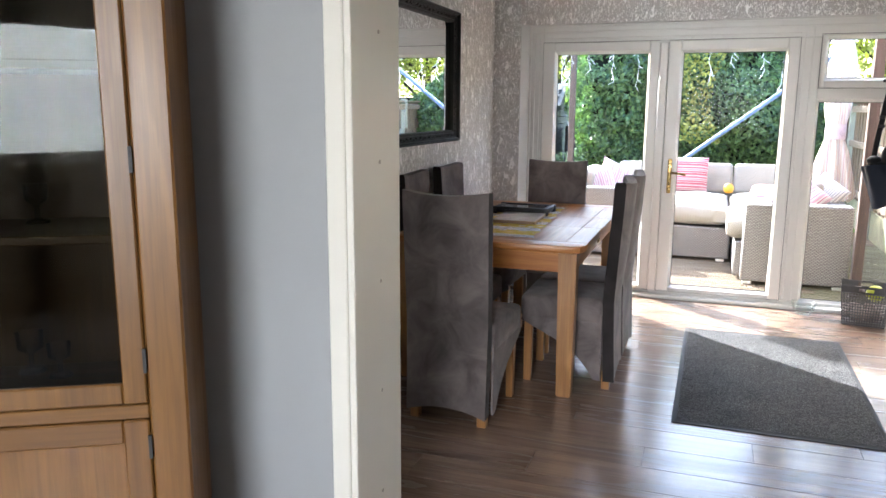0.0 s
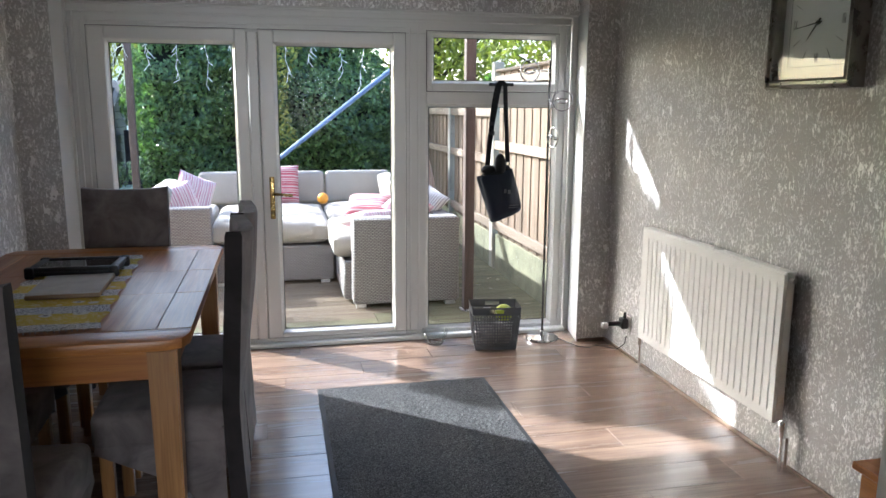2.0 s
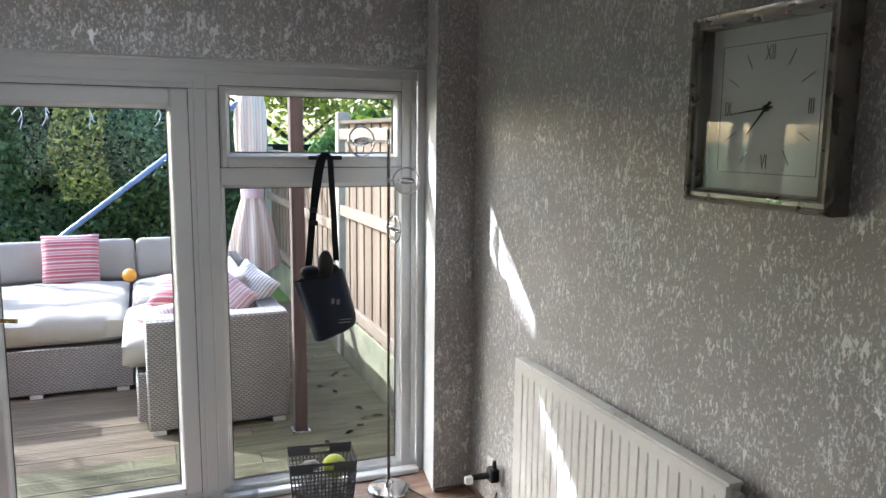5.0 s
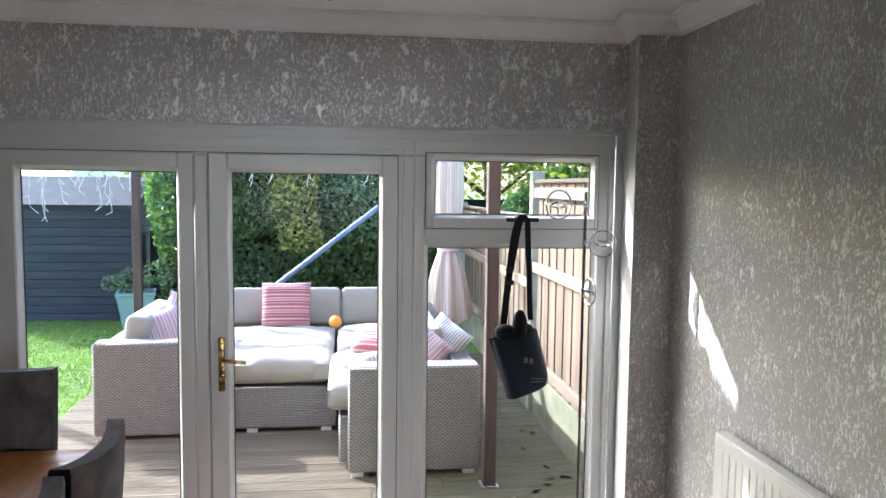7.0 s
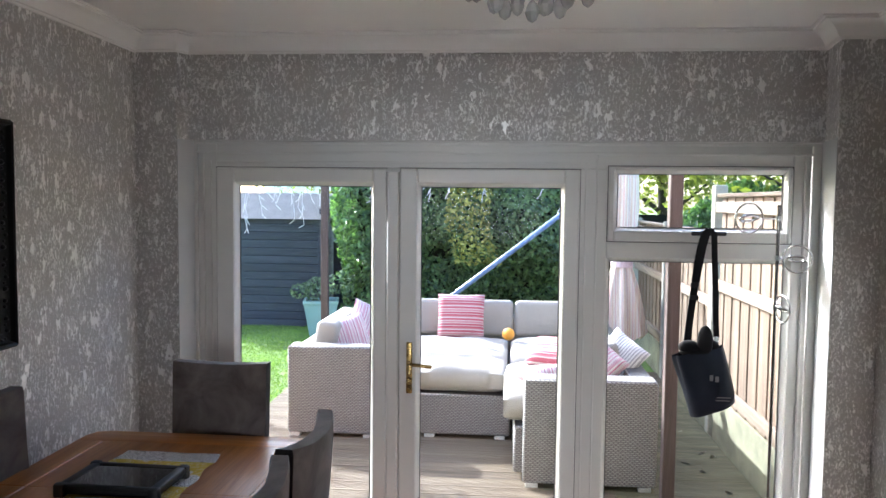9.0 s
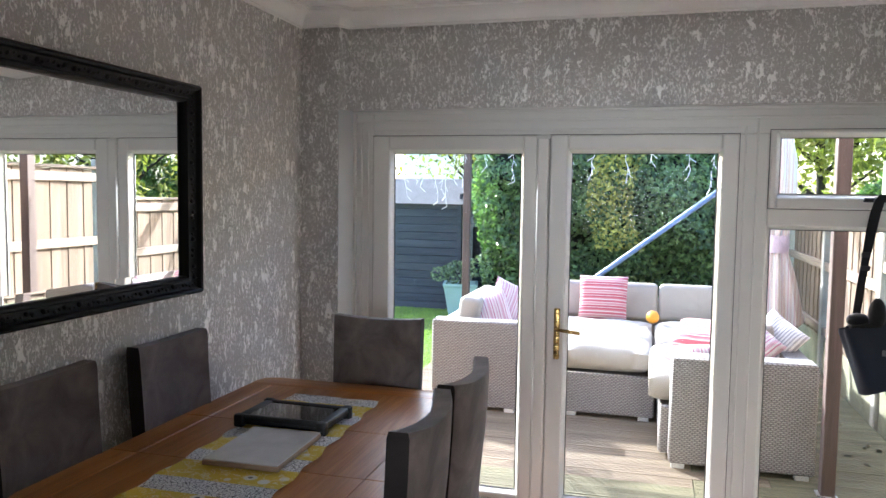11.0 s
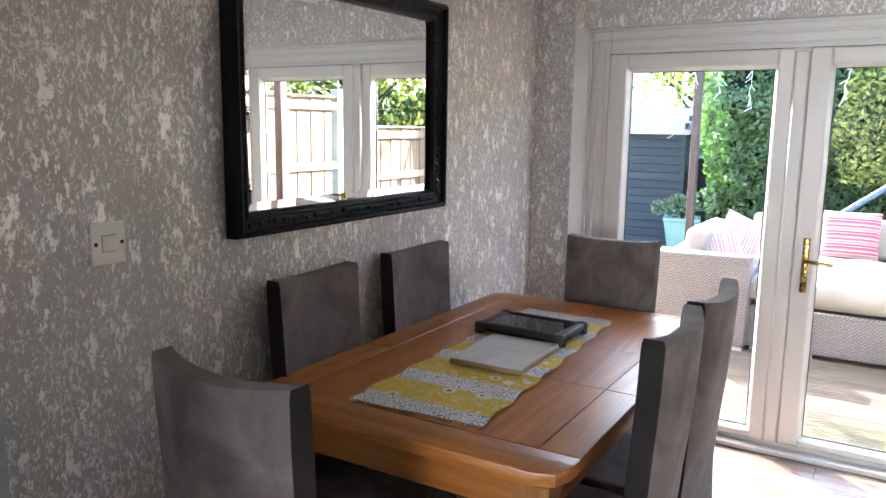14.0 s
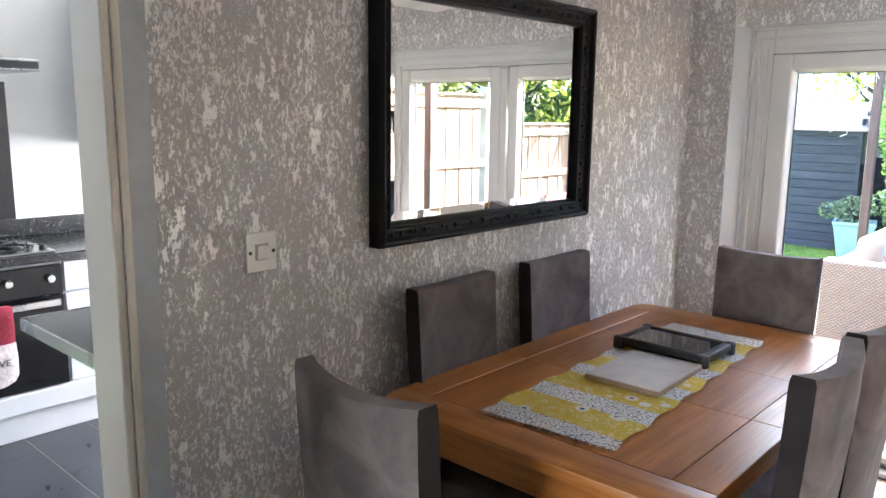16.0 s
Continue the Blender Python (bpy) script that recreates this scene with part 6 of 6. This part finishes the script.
ls = thing("fairy_lights", "white icicle light string hanging from the pergola", "fairy lights")
for x in [-1.45 + 0.3 * k for k in range(11)] + [-2.36 + 0.085 * k for k in range(12)]:
    z0 = 2.2
    ln = random.uniform(0.2, 0.6) if x > -1.3 else random.uniform(0.35, 0.8)
    pts = [(x, 13.06, z0)]
    px, py = x, 13.06
    for s in range(6):
        px += random.uniform(-0.03, 0.03)
        py -= random.uniform(-0.015, 0.02)
        pts.append((px, py, z0 - ln * (s + 1) / 6))
    bm = bmesh.new()
    tube(bm, pts, 0.0026, 4)
    for p in pts[1:]:
        for q in range(1):
            e = Vector(p) + Vector((random.uniform(-0.07, 0.07), random.uniform(-0.03, 0.03), -random.uniform(0.03, 0.08)))
            tube(bm, [p, e], 0.0035, 4)
    part("light_strand", bm, "lights", ls)

# ---- rattan corner sofa in three modules ----
def module(name, label, spans, feet):
    ob = thing(name, label, "garden sofa", "rattan corner sofa")
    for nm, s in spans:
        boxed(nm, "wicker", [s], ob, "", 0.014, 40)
    for x, y in feet:
        boxed("foot", "foot", [(x - 0.04, x + 0.04, y - 0.03, y + 0.03, DZ, DZ + 0.031)], ob, "pale plastic foot", 0.003)
    return ob


def seat_pad(name, x0, x1, y0, y1, z0, z1, label, seed):
    bm = bmesh.new()
    nx, ny = 18, 18
    g = {}
    for s in (0, 1):
        for i in range(nx + 1):
            for j in range(ny + 1):
                u, v = 2 * i / nx - 1, 2 * j / ny - 1
                k = max(0.0, (1 - u ** 8) * (1 - v ** 8)) ** 0.4
                zc = (z0 + z1) / 2
                z = zc + ((z1 - z0) / 2) * (0.55 + 0.45 * k) * (1 if s else -1)
                if s:
                    z += 0.02 * noise.noise((u * 2.3 + seed, v * 2.3, 0.5)) + 0.008 * noise.noise((u * 7 + seed, v * 7, 2.5))
                edge = 1 - 0.02 * (1 - k)
                g[s, i, j] = bm.verts.new(((x0 + x1) / 2 + u * (x1 - x0) / 2 * edge, (y0 + y1) / 2 + v * (y1 - y0) / 2 * edge, z))
    for s in (0, 1):
        for i in range(nx):
            for j in range(ny):
                bm.faces.new((g[s, i, j], g[s, i + 1, j], g[s, i + 1, j + 1], g[s, i, j + 1]))
    rim = [(i, 0) for i in range(nx)] + [(nx, j) for j in range(ny)] + [(i, ny) for i in range(nx, 0, -1)] + [(0, j) for j in range(ny, 0, -1)]
    for a, c2 in zip(rim, rim[1:] + rim[:1]):
        bm.faces.new((g[0, a[0], a[1]], g[0, c2[0], c2[1]], g[1, c2[0], c2[1]], g[1, a[0], a[1]]))
    return solid(name, bm, "cream", label, "cushion", "sofa cushions", smooth=60)


bz = DZ + 0.03
module("garden_sofa", "pale grey rattan sofa end with an arm, on the deck", [("arm", (-1.055, -0.36, 10.68, 10.85, bz, 0.615)), ("base", (-1.05, -0.40, 10.85, 12.6, bz, 0.25)), ("backrest", (-1.055, -0.92, 10.85, 12.6, 0.25, 0.57))], ((-1.0, 10.72), (-0.42, 10.72), (-1.0, 12.5)))
module("garden_sofa", "pale grey rattan middle sofa seat against the back, on the deck", [("base", (-0.39, 0.68, 10.77, 12.6, bz, 0.25)), ("backrest", (-0.92, 1.45, 12.605, 12.74, bz, 0.60))], ((-0.3, 10.81), (0.05, 10.81), (0.6, 10.81), (0.6, 12.5)))
module("garden_sofa", "pale grey rattan sofa end with a wide arm, on the deck", [("arm", (0.76, 1.61, 9.81, 10.0, bz, 0.615)), ("base", (0.70, 1.605, 10.0, 12.6, bz, 0.25)), ("backrest", (1.46, 1.61, 10.0, 12.6, 0.25, 0.60))], ((0.82, 9.85), (1.54, 9.85), (1.54, 12.5)))
seat_pad("seat_cushion", -0.38, 0.66, 10.74, 12.2, 0.255, 0.475, "cream canvas seat cushion with creases, on the middle sofa seat", 1.0)
seat_pad("seat_cushion", 0.62, 1.43, 10.02, 11.1, 0.255, 0.47, "cream canvas seat cushion on the sofa end", 5.0)
seat_pad("seat_cushion", 0.67, 1.43, 11.12, 12.2, 0.255, 0.47, "cream canvas seat cushion in the sofa corner", 8.0)
seat_pad("seat_cushion", -0.90, -0.40, 10.87, 12.2, 0.255, 0.47, "cream canvas seat cushion on the sofa end", 3.0)


def back_pad(x, y, z, w, h, turn, tilt, label, mat="cream", t=0.17, seed=1, group="sofa cushions", pinch=0.02, roll=0):
    bm = bmesh.new()
    if mat == "cream":
        box(bm, -w / 2, w / 2, -t / 2, t / 2, -h / 2, h / 2, 0.05, 4)
        for v in bm.verts:
            v.co.y += 0.012 * noise.noise(v.co * 5 + Vector((seed, 0, 0)))
    else:
        pillow(bm, w, h, t, 14, pinch, seed)
    ob = solid("back_cushion" if mat == "cream" else "scatter_cushion", bm, mat, label, "cushion", group, smooth=60)
    ob.matrix_basis = pose(x, y, z, 0, 0, turn) @ pose(0, 0, 0, tilt, roll, 0)
    return ob


for x0, x1, s in ((-0.62, 0.02, 1), (0.03, 0.70, 2), (0.71, 1.42, 3)):
    back_pad((x0 + x1) / 2, 12.42, 0.60, x1 - x0, 0.36, 0, -8, "cream canvas back cushion leaning on the rattan back", seed=s)
back_pad(-0.82, 11.35, 0.60, 0.9, 0.34, 90, 10, "cream canvas back cushion on the sofa end", seed=4)
back_pad(1.36, 10.75, 0.60, 0.95, 0.34, 90, -10, "cream canvas back cushion on the sofa end", seed=5)
back_pad(1.36, 11.75, 0.60, 0.95, 0.34, 90, -10, "cream canvas back cushion on the sofa end", seed=6)
sc = "striped cushions"
back_pad(0.20, 12.16, 0.645, 0.45, 0.44, 0, -16, "square cushion with red, pink and cream stripes", "red_stripe", 0.15, 7, sc, 0.04)
back_pad(-0.68, 11.12, 0.60, 0.38, 0.36, 28, -14, "pink and white striped cushion leaning on the sofa arm", "pink_stripe", 0.15, 8, sc, 0.05, -14)
back_pad(-0.58, 11.55, 0.64, 0.38, 0.38, 25, -18, "pink and white striped cushion leaning in the sofa end", "pink_stripe", 0.15, 9, sc, 0.05, 24)
back_pad(0.98, 10.28, 0.545, 0.48, 0.36, 20, 78, "pink striped cushion lying flat on the seat", "pink_stripe", 0.14, 10, sc, 0.05)
back_pad(1.02, 10.95, 0.565, 0.42, 0.34, -18, -62, "red striped cushion slumped on the seat", "red_stripe", 0.14, 11, sc, 0.05)
back_pad(1.27, 10.25, 0.645, 0.34, 0.30, -35, -40, "purple-pink striped cushion on the sofa end", "pink_stripe", 0.14, 12, sc, 0.05, 35)
back_pad(1.44, 10.4, 0.655, 0.32, 0.32, -40, -30, "grey checked cushion on the sofa end", "check", 0.12, 13, sc, 0.05, 30)
bm = bmesh.new()
bmesh.ops.create_icosphere(bm, subdivisions=3, radius=0.058, matrix=Matrix.Translation((0.655, 11.9, 0.535)))
solid("toy_ball", bm, "orange", "orange rubber ball on the sofa seat", "ball", smooth=80)

# ---- cantilever parasol, folded ----
ps = thing("parasol", "folded striped cantilever parasol on a blue-grey pole", "parasol")
bm = bmesh.new()
rod(bm, (-0.75, 13.25, 0.10), (1.95, 13.25, 2.2), 0.028, seg=14)
part("boom", bm, "blue_pole", ps, "blue-grey diagonal pole", 40)
bm = bmesh.new()
rod(bm, (-0.75, 13.25, DZ), (-0.75, 13.25, 0.35), 0.03, seg=14)
part("mast", bm, "blue_pole", ps, "", 40)
bm = bmesh.new()
rings = []
for z, r in ((2.32, 0.02), (2.25, 0.09), (2.0, 0.14), (1.7, 0.15), (1.4, 0.13), (1.24, 0.10), (1.05, 0.10), (0.85, 0.16), (0.6, 0.21), (0.42, 0.24), (0.32, 0.25)):
    ring = []
    for k in range(48):
        a = 2 * math.pi * k / 48
        rr = r * (1 + 0.16 * math.cos(8 * a) + 0.06 * noise.noise((math.cos(a) * 2, math.sin(a) * 2, z)))
        ring.append(bm.verts.new((1.86 + rr * math.cos(a), 13.25 + rr * math.sin(a), z + (0.04 * math.cos(8 * a) if z < 0.4 else 0))))
    rings.append(ring)
for a, c2 in zip(rings, rings[1:]):
    for k in range(48):
        bm.faces.new((a[k], a[(k + 1) % 48], c2[(k + 1) % 48], c2[k]))
part("canopy", bm, "canvas_pink", ps, "cream and pink striped canvas gathered in folds", 70)
bm = bmesh.new()
lathe(bm, [(0.115, 1.06), (0.12, 1.12), (0.118, 1.2), (0.112, 1.24)], 30, (1.86, 13.25, 0))
part("tie_band", bm, "pink", ps, "pale pink tie band", 60)
bm = bmesh.new()
rod(bm, (1.86, 13.25, DZ), (1.86, 13.25, 2.34), 0.018, seg=10)
part("inner_pole", bm, "blue_pole", ps)

# ---- shed, pot and shrub ----
shed = thing("garden_shed", "blue-black boarded garden shed with a felt roof", "shed", "", (-2.16, 16.0, GZ))
SL, SD, SE, SR = 2.2, 1.15, 1.66, 1.98
for k in range(14):
    z = k * 0.119
    boxed("shed_board", "shed", [(-SL, 0, -0.012 - 0.004 * (k % 2), 0.02, z, z + 0.114)], shed, "", 0.003)
for k in range(17):
    z = k * 0.119
    half = SD / 2 if z < SE else max(0.03, SD / 2 * (1 - (z - SE) / (SR - SE)))
    if z < SR - 0.08:
        boxed("shed_board", "shed", [(-0.02, 0.012 + 0.004 * (k % 2), SD / 2 - half + 0.02, SD / 2 + half, z, min(z + 0.114, SR))], shed, "", 0.003)
boxed("corner_post", "shed", [(-0.03, 0.028, -0.03, 0.02, 0, SE)], shed, "", 0.004)
boxed("shed_back", "shed", [(-SL, -0.02, SD - 0.02, SD, 0, SE), (-SL, -SL + 0.02, 0.02, SD, 0, SE)], shed)
bm = bmesh.new()
for a, c2 in (((-0.1, SE - 0.04), (SD / 2, SR + 0.03)), ((SD / 2, SR + 0.03), (SD + 0.1, SE - 0.04))):
    q = [bm.verts.new(p) for p in ((-SL - 0.08, a[0], a[1]), (0.09, a[0], a[1]), (0.09, c2[0], c2[1]), (-SL - 0.08, c2[0], c2[1]))]
    bm.faces.new(q)
bmesh.ops.solidify(bm, geom=bm.faces[:], thickness=0.025)
part("roof", bm, "felt", shed, "grey felt roof")

pot = thing("plant_pot", "tall pale teal square plant pot with a small shrub", "plant pot", "", (-2.0, 15.45, GZ), 12)
bm = bmesh.new()
prof = [(0.0, 0.16), (0.44, 0.235), (0.47, 0.25), (0.50, 0.25), (0.50, 0.215), (0.44, 0.2)]
rings = [[bm.verts.new((sx * r * 0.98, sy * r * 0.98, z)) for sx, sy in ((-1, -1), (1, -1), (1, 1), (-1, 1))] for z, r in prof]
bm.faces.new(rings[0][::-1])
for a, c2 in zip(rings, rings[1:]):
    for k in range(4):
        bm.faces.new((a[k], a[(k + 1) % 4], c2[(k + 1) % 4], c2[k]))
part("pot", bm, "pot", pot)
boxed("soil", "soil", [(-0.2, 0.2, -0.2, 0.2, 0.42, 0.45)], pot)


def leaves(name, centres, normals, size, seed, material, label, category, kind="stuff", parent=None, ratio=0.5):
    """Many small pointed leaves, each a folded blade, joined into one mesh."""
    rng = np.random.default_rng(seed)
    n = len(centres)
    nrm = normals + rng.normal(0, 0.55, (n, 3))
    nrm /= np.linalg.norm(nrm, axis=1)[:, None]
    d = rng.normal(0, 1, (n, 3))
    d -= (d * nrm).sum(1)[:, None] * nrm
    d /= np.linalg.norm(d, axis=1)[:, None]
    s = np.cross(nrm, d)
    L = (size * rng.uniform(0.6, 1.35, n))[:, None]
    w = L * ratio
    v = np.stack([centres - d * L / 2, centres + s * w / 2 + nrm * w * 0.18, centres + d * L / 2, centres - s * w / 2 + nrm * w * 0.18], 1).reshape(-1, 3)
    idx = np.arange(n)[:, None] * 4
    f = np.concatenate([idx + np.array([0, 1, 2]), idx + np.array([0, 2, 3])], 0)
    me = bpy.data.meshes.new(name)
    me.from_pydata(v.tolist(), [], f.tolist())
    me.materials.append(M[material])
    ob = new(name, me)
    if parent is not None:
        ob.parent = parent
        return ob
    return tagged(ob, label, category, kind=kind)


def bush(name, centre, radii, count, size, seed, material, label, category, parent=None, lumps=9):
    rng = np.random.default_rng(seed)
    cs = rng.normal(0, 0.42, (lumps, 3)) * np.array(radii) + np.array(centre)
    rs = rng.uniform(0.35, 0.62, lumps)
    pick = rng.integers(0, lumps, count)
    d = rng.normal(0, 1, (count, 3))
    d /= np.linalg.norm(d, axis=1)[:, None]
    r = rng.uniform(0.6, 1.0, count)[:, None] ** 0.4
    p = cs[pick] + d * r * rs[pick][:, None] * np.array(radii)
    return leaves(name, p, d, size, seed + 1, material, label, category, "stuff", parent)


sb = bush("foliage", (0, 0, 0.72), (0.34, 0.34, 0.26), 900, 0.055, 3, "leaf_grey", "", "", pot, 7)
bm = bmesh.new()
random.seed(8)
for k in range(9):
    a = random.uniform(0, 6.28)
    tube(bm, [(0, 0, 0.44), (0.06 * math.cos(a), 0.06 * math.sin(a), 0.58), (0.2 * math.cos(a), 0.2 * math.sin(a), 0.8)], 0.006, 5)
part("stems", bm, "twig", pot)

# ---- hedge and trees ----
rng = np.random.default_rng(77)


def hedge_front(x, z):
    return 15.6 + 0.35 * math.sin(x * 0.9 + 0.4) + 0.22 * math.sin(x * 2.3 + z * 1.7) + 0.18 * math.sin(z * 2.9 + x * 0.7) - 0.15 * min(z, 2.0)


count = 46000
xs = rng.uniform(-1.68, 5.5, count)
zs = GZ + (rng.uniform(0, 1, count)) * (3.3 - 1.35 * np.clip((xs - 1.2) / 0.7, 0, 1) + 0.35 * np.sin(xs * 1.7) + 0.2 * np.sin(xs * 4.1) - GZ)
yf = np.array([hedge_front(a, c) for a, c in zip(xs, zs)])
clump = np.array([noise.noise((a * 1.6, c * 1.6, 4.0)) for a, c in zip(xs, zs)])
fine = np.array([noise.noise((a * 4.5, c * 4.5, 9.0)) for a, c in zip(xs, zs)])
yy = yf - 0.34 * clump - 0.16 * fine + rng.exponential(0.09, count)
pts = np.stack([xs, yy, zs], 1)
nr = np.stack([clump * 0.5, -np.ones(count), 0.35 + 0.4 * fine], 1)
leaves("hedge_leaves", pts, nr, 0.085, 5, "leaf", "dense dark green hedge leaves", "hedge", "stuff", None, 0.55)
# backing sheet behind the leaves, painted near-black for the hedge's inner shade
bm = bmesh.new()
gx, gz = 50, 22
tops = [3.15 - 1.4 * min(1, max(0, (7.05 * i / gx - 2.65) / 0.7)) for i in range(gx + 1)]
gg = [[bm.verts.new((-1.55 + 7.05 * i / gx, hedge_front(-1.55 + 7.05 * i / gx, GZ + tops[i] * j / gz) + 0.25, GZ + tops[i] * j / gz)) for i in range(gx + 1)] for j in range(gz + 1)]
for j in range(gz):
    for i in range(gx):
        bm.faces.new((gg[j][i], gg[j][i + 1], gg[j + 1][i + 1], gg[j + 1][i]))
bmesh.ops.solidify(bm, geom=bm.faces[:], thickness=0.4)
tagged(part("hedge_backing", bm, "hedge_core"), "near-black backing sheet in the hedge, its shade painted in", "hedge", kind="stuff")
count = 1700
xs = rng.uniform(-0.1, 0.5, count)
zs = rng.uniform(0.9, 3.4, count)
pts = np.stack([xs + 0.12 * np.sin(zs * 3), 15.1 + rng.normal(0, 0.12, count), zs], 1)
leaves("climber_leaves", pts, np.tile([0, -1.0, 0.3], (count, 1)), 0.07, 6, "leaf_pale", "pale sunlit climber growing up the hedge", "climber")


def tree(name, x, y, h, spread, count, material, seed, label):
    ob = thing(name, label, "tree", "", (x, y, GZ))
    random.seed(seed)
    bm = bmesh.new()
    tube(bm, [(0, 0, 0), (0.05, 0.02, h * 0.25), (-0.04, 0.05, h * 0.5), (0.06, 0, h * 0.8)], lambda t: 0.14 * (1 - 0.8 * t), 9)
    part("trunk", bm, "twig", ob, "", 60)
    bm = bmesh.new()
    for k in range(14):
        a, z = random.uniform(0, 6.28), h * random.uniform(0.3, 0.75)
        e = Vector((math.cos(a), math.sin(a), 0.6)) * spread * random.uniform(0.5, 0.9)
        tube(bm, [(0, 0, z), (e.x * 0.5, e.y * 0.5, z + e.z * 0.6), (e.x, e.y, z + e.z)], lambda t: 0.045 * (1 - 0.85 * t), 6)
    part("limbs", bm, "twig", ob, "", 60)
    bush("crown", (0, 0, h * 0.72), (spread, spread, h * 0.36), count, 0.13, seed, material, "", "", ob, 16)
    return ob


tree("tree", -3.0, 20.5, 4.6, 1.7, 5000, "leaf_pale", 41, "thin pale yellow-green tree behind the shed")
tree("tree", 4.4, 14.2, 4.2, 1.5, 6500, "leaf_pale", 42, "yellow-green tree beyond the fence")
tree("tree", 3.4, 19.0, 5.0, 2.0, 9500, "leaf_pale", 43, "yellow-green tree beyond the hedge")
bush("shrub_leaves", (-1.4, 16.1, 1.45), (0.62, 0.5, 1.05), 6500, 0.085, 51, "leaf", "glossy dark green shrub beside the shed", "shrub")
structure("garden_screen", "shed", [(-2.1, -0.6, 16.6, 16.66, GZ, 1.1)], "dark stained low screen under the shrub", "screen")
# tree out of view, added only to shape the sun patches indoors
def unseen_shade_tree(x, y, z, label):
    ob = tree("tree", x, y, z + 0.5, 0.5, 300, "leaf", 61, label)
    bush("foliage", (0, 0, z - GZ), (0.92, 0.5, 0.42), 6200, 0.2, 62, "leaf", "", "", ob, 26)


unseen_shade_tree(-3.42, 12.7, 4.57, "added tree out of view that blocks sun from the doors")
# house far behind the garden, pale rendered
hs = thing("far_house", "pale rendered house beyond the garden trees", "house", "", (-3.0, 34.0, GZ))
boxed("wall", "white_wall", [(-6, 4, 0, 7, 0, 5.2)], hs)
bm = bmesh.new()
slab(bm, [(-6.4, -0.4), (4.4, -0.4), (4.4, 7.4), (-6.4, 7.4)], 5.2, 5.35)
vs = [bm.verts.new(p) for p in ((-6.4, -0.4, 5.35), (4.4, -0.4, 5.35), (4.4, 7.4, 5.35), (-6.4, 7.4, 5.35), (-6.4, 3.5, 7.6), (4.4, 3.5, 7.6))]
for f in ((0, 1, 5, 4), (2, 3, 4, 5), (0, 4, 3), (1, 2, 5)):
    bm.faces.new([vs[i] for i in f])
part("roof", bm, "brick", hs, "brown tiled roof")
for x in (-4.5, -1.5, 1.5):
    wv = boxed("window", "upvc", [(x, x + 1.2, -0.03, -0.002, 3.2, 4.4)], hs)
    boxed("pane", "black_glass", [(x + 0.08, x + 0.56, -0.04, -0.031, 3.28, 4.32), (x + 0.64, x + 1.12, -0.04, -0.031, 3.28, 4.32)], wv)

# lawn blades near the deck
count = 26000
xs = rng.uniform(-4.2, -1.52, count)
ys = rng.uniform(10.5, 16.0, count)
pts = np.stack([xs, ys, np.full(count, GZ + 0.015)], 1)
leaves("lawn_blades", pts, np.tile([0.0, -1.0, 0.25], (count, 1)), 0.05, 12, "blade", "short bright green grass blades", "grass", "stuff", None, 0.14)

# ---- house shell outside, so that light enters by the openings alone ----
structure("house_wall", "brick", [(-4.2, -3.2, 8.82, 8.86, -0.16, 2.9), (-1.8, -0.9, 8.82, 8.86, -0.16, 2.9), (-3.2, -1.8, 8.82, 8.86, -0.16, 1.05), (-3.2, -1.8, 8.82, 8.86, 2.05, 2.9), (2.05, 3.1, 8.82, 8.86, -0.16, 2.9), (-0.9, 2.05, 8.82, 8.86, 2.05, 2.9)], "brown brick outer house wall", "wall")

# ---- laminate planks ----
fp = bmesh.new()
box(fp, -0.6, 0.6, -0.096, 0.096, -0.0085, 0.0, 0.0012)
plank = mesh_of("plank", fp, "laminate")
random.seed(17)
row = 0
y = 2.65
while y < 8.62:
    x = -2.4 + (row * 0.43) % 1.2
    while x < 2.9:
        if x - 0.6 < XR + 0.4 and x + 0.6 > -1.3 or y < 4.9:
            yy0 = y + 0.0965
            o = new("plank", plank)
            o.parent = floor
            x0, x1 = max(x - 0.6, XL - 0.1 if y > 4.88 else -3), x + 0.6
            if x1 > x0 + 0.03:
                o.location = ((x0 + x1) / 2, yy0, 0)
                o.scale = ((x1 - x0) / 1.2, min(1.0, (8.655 - y) / 0.193), 1)
        x += 1.2012
    y += 0.1932
    row += 1
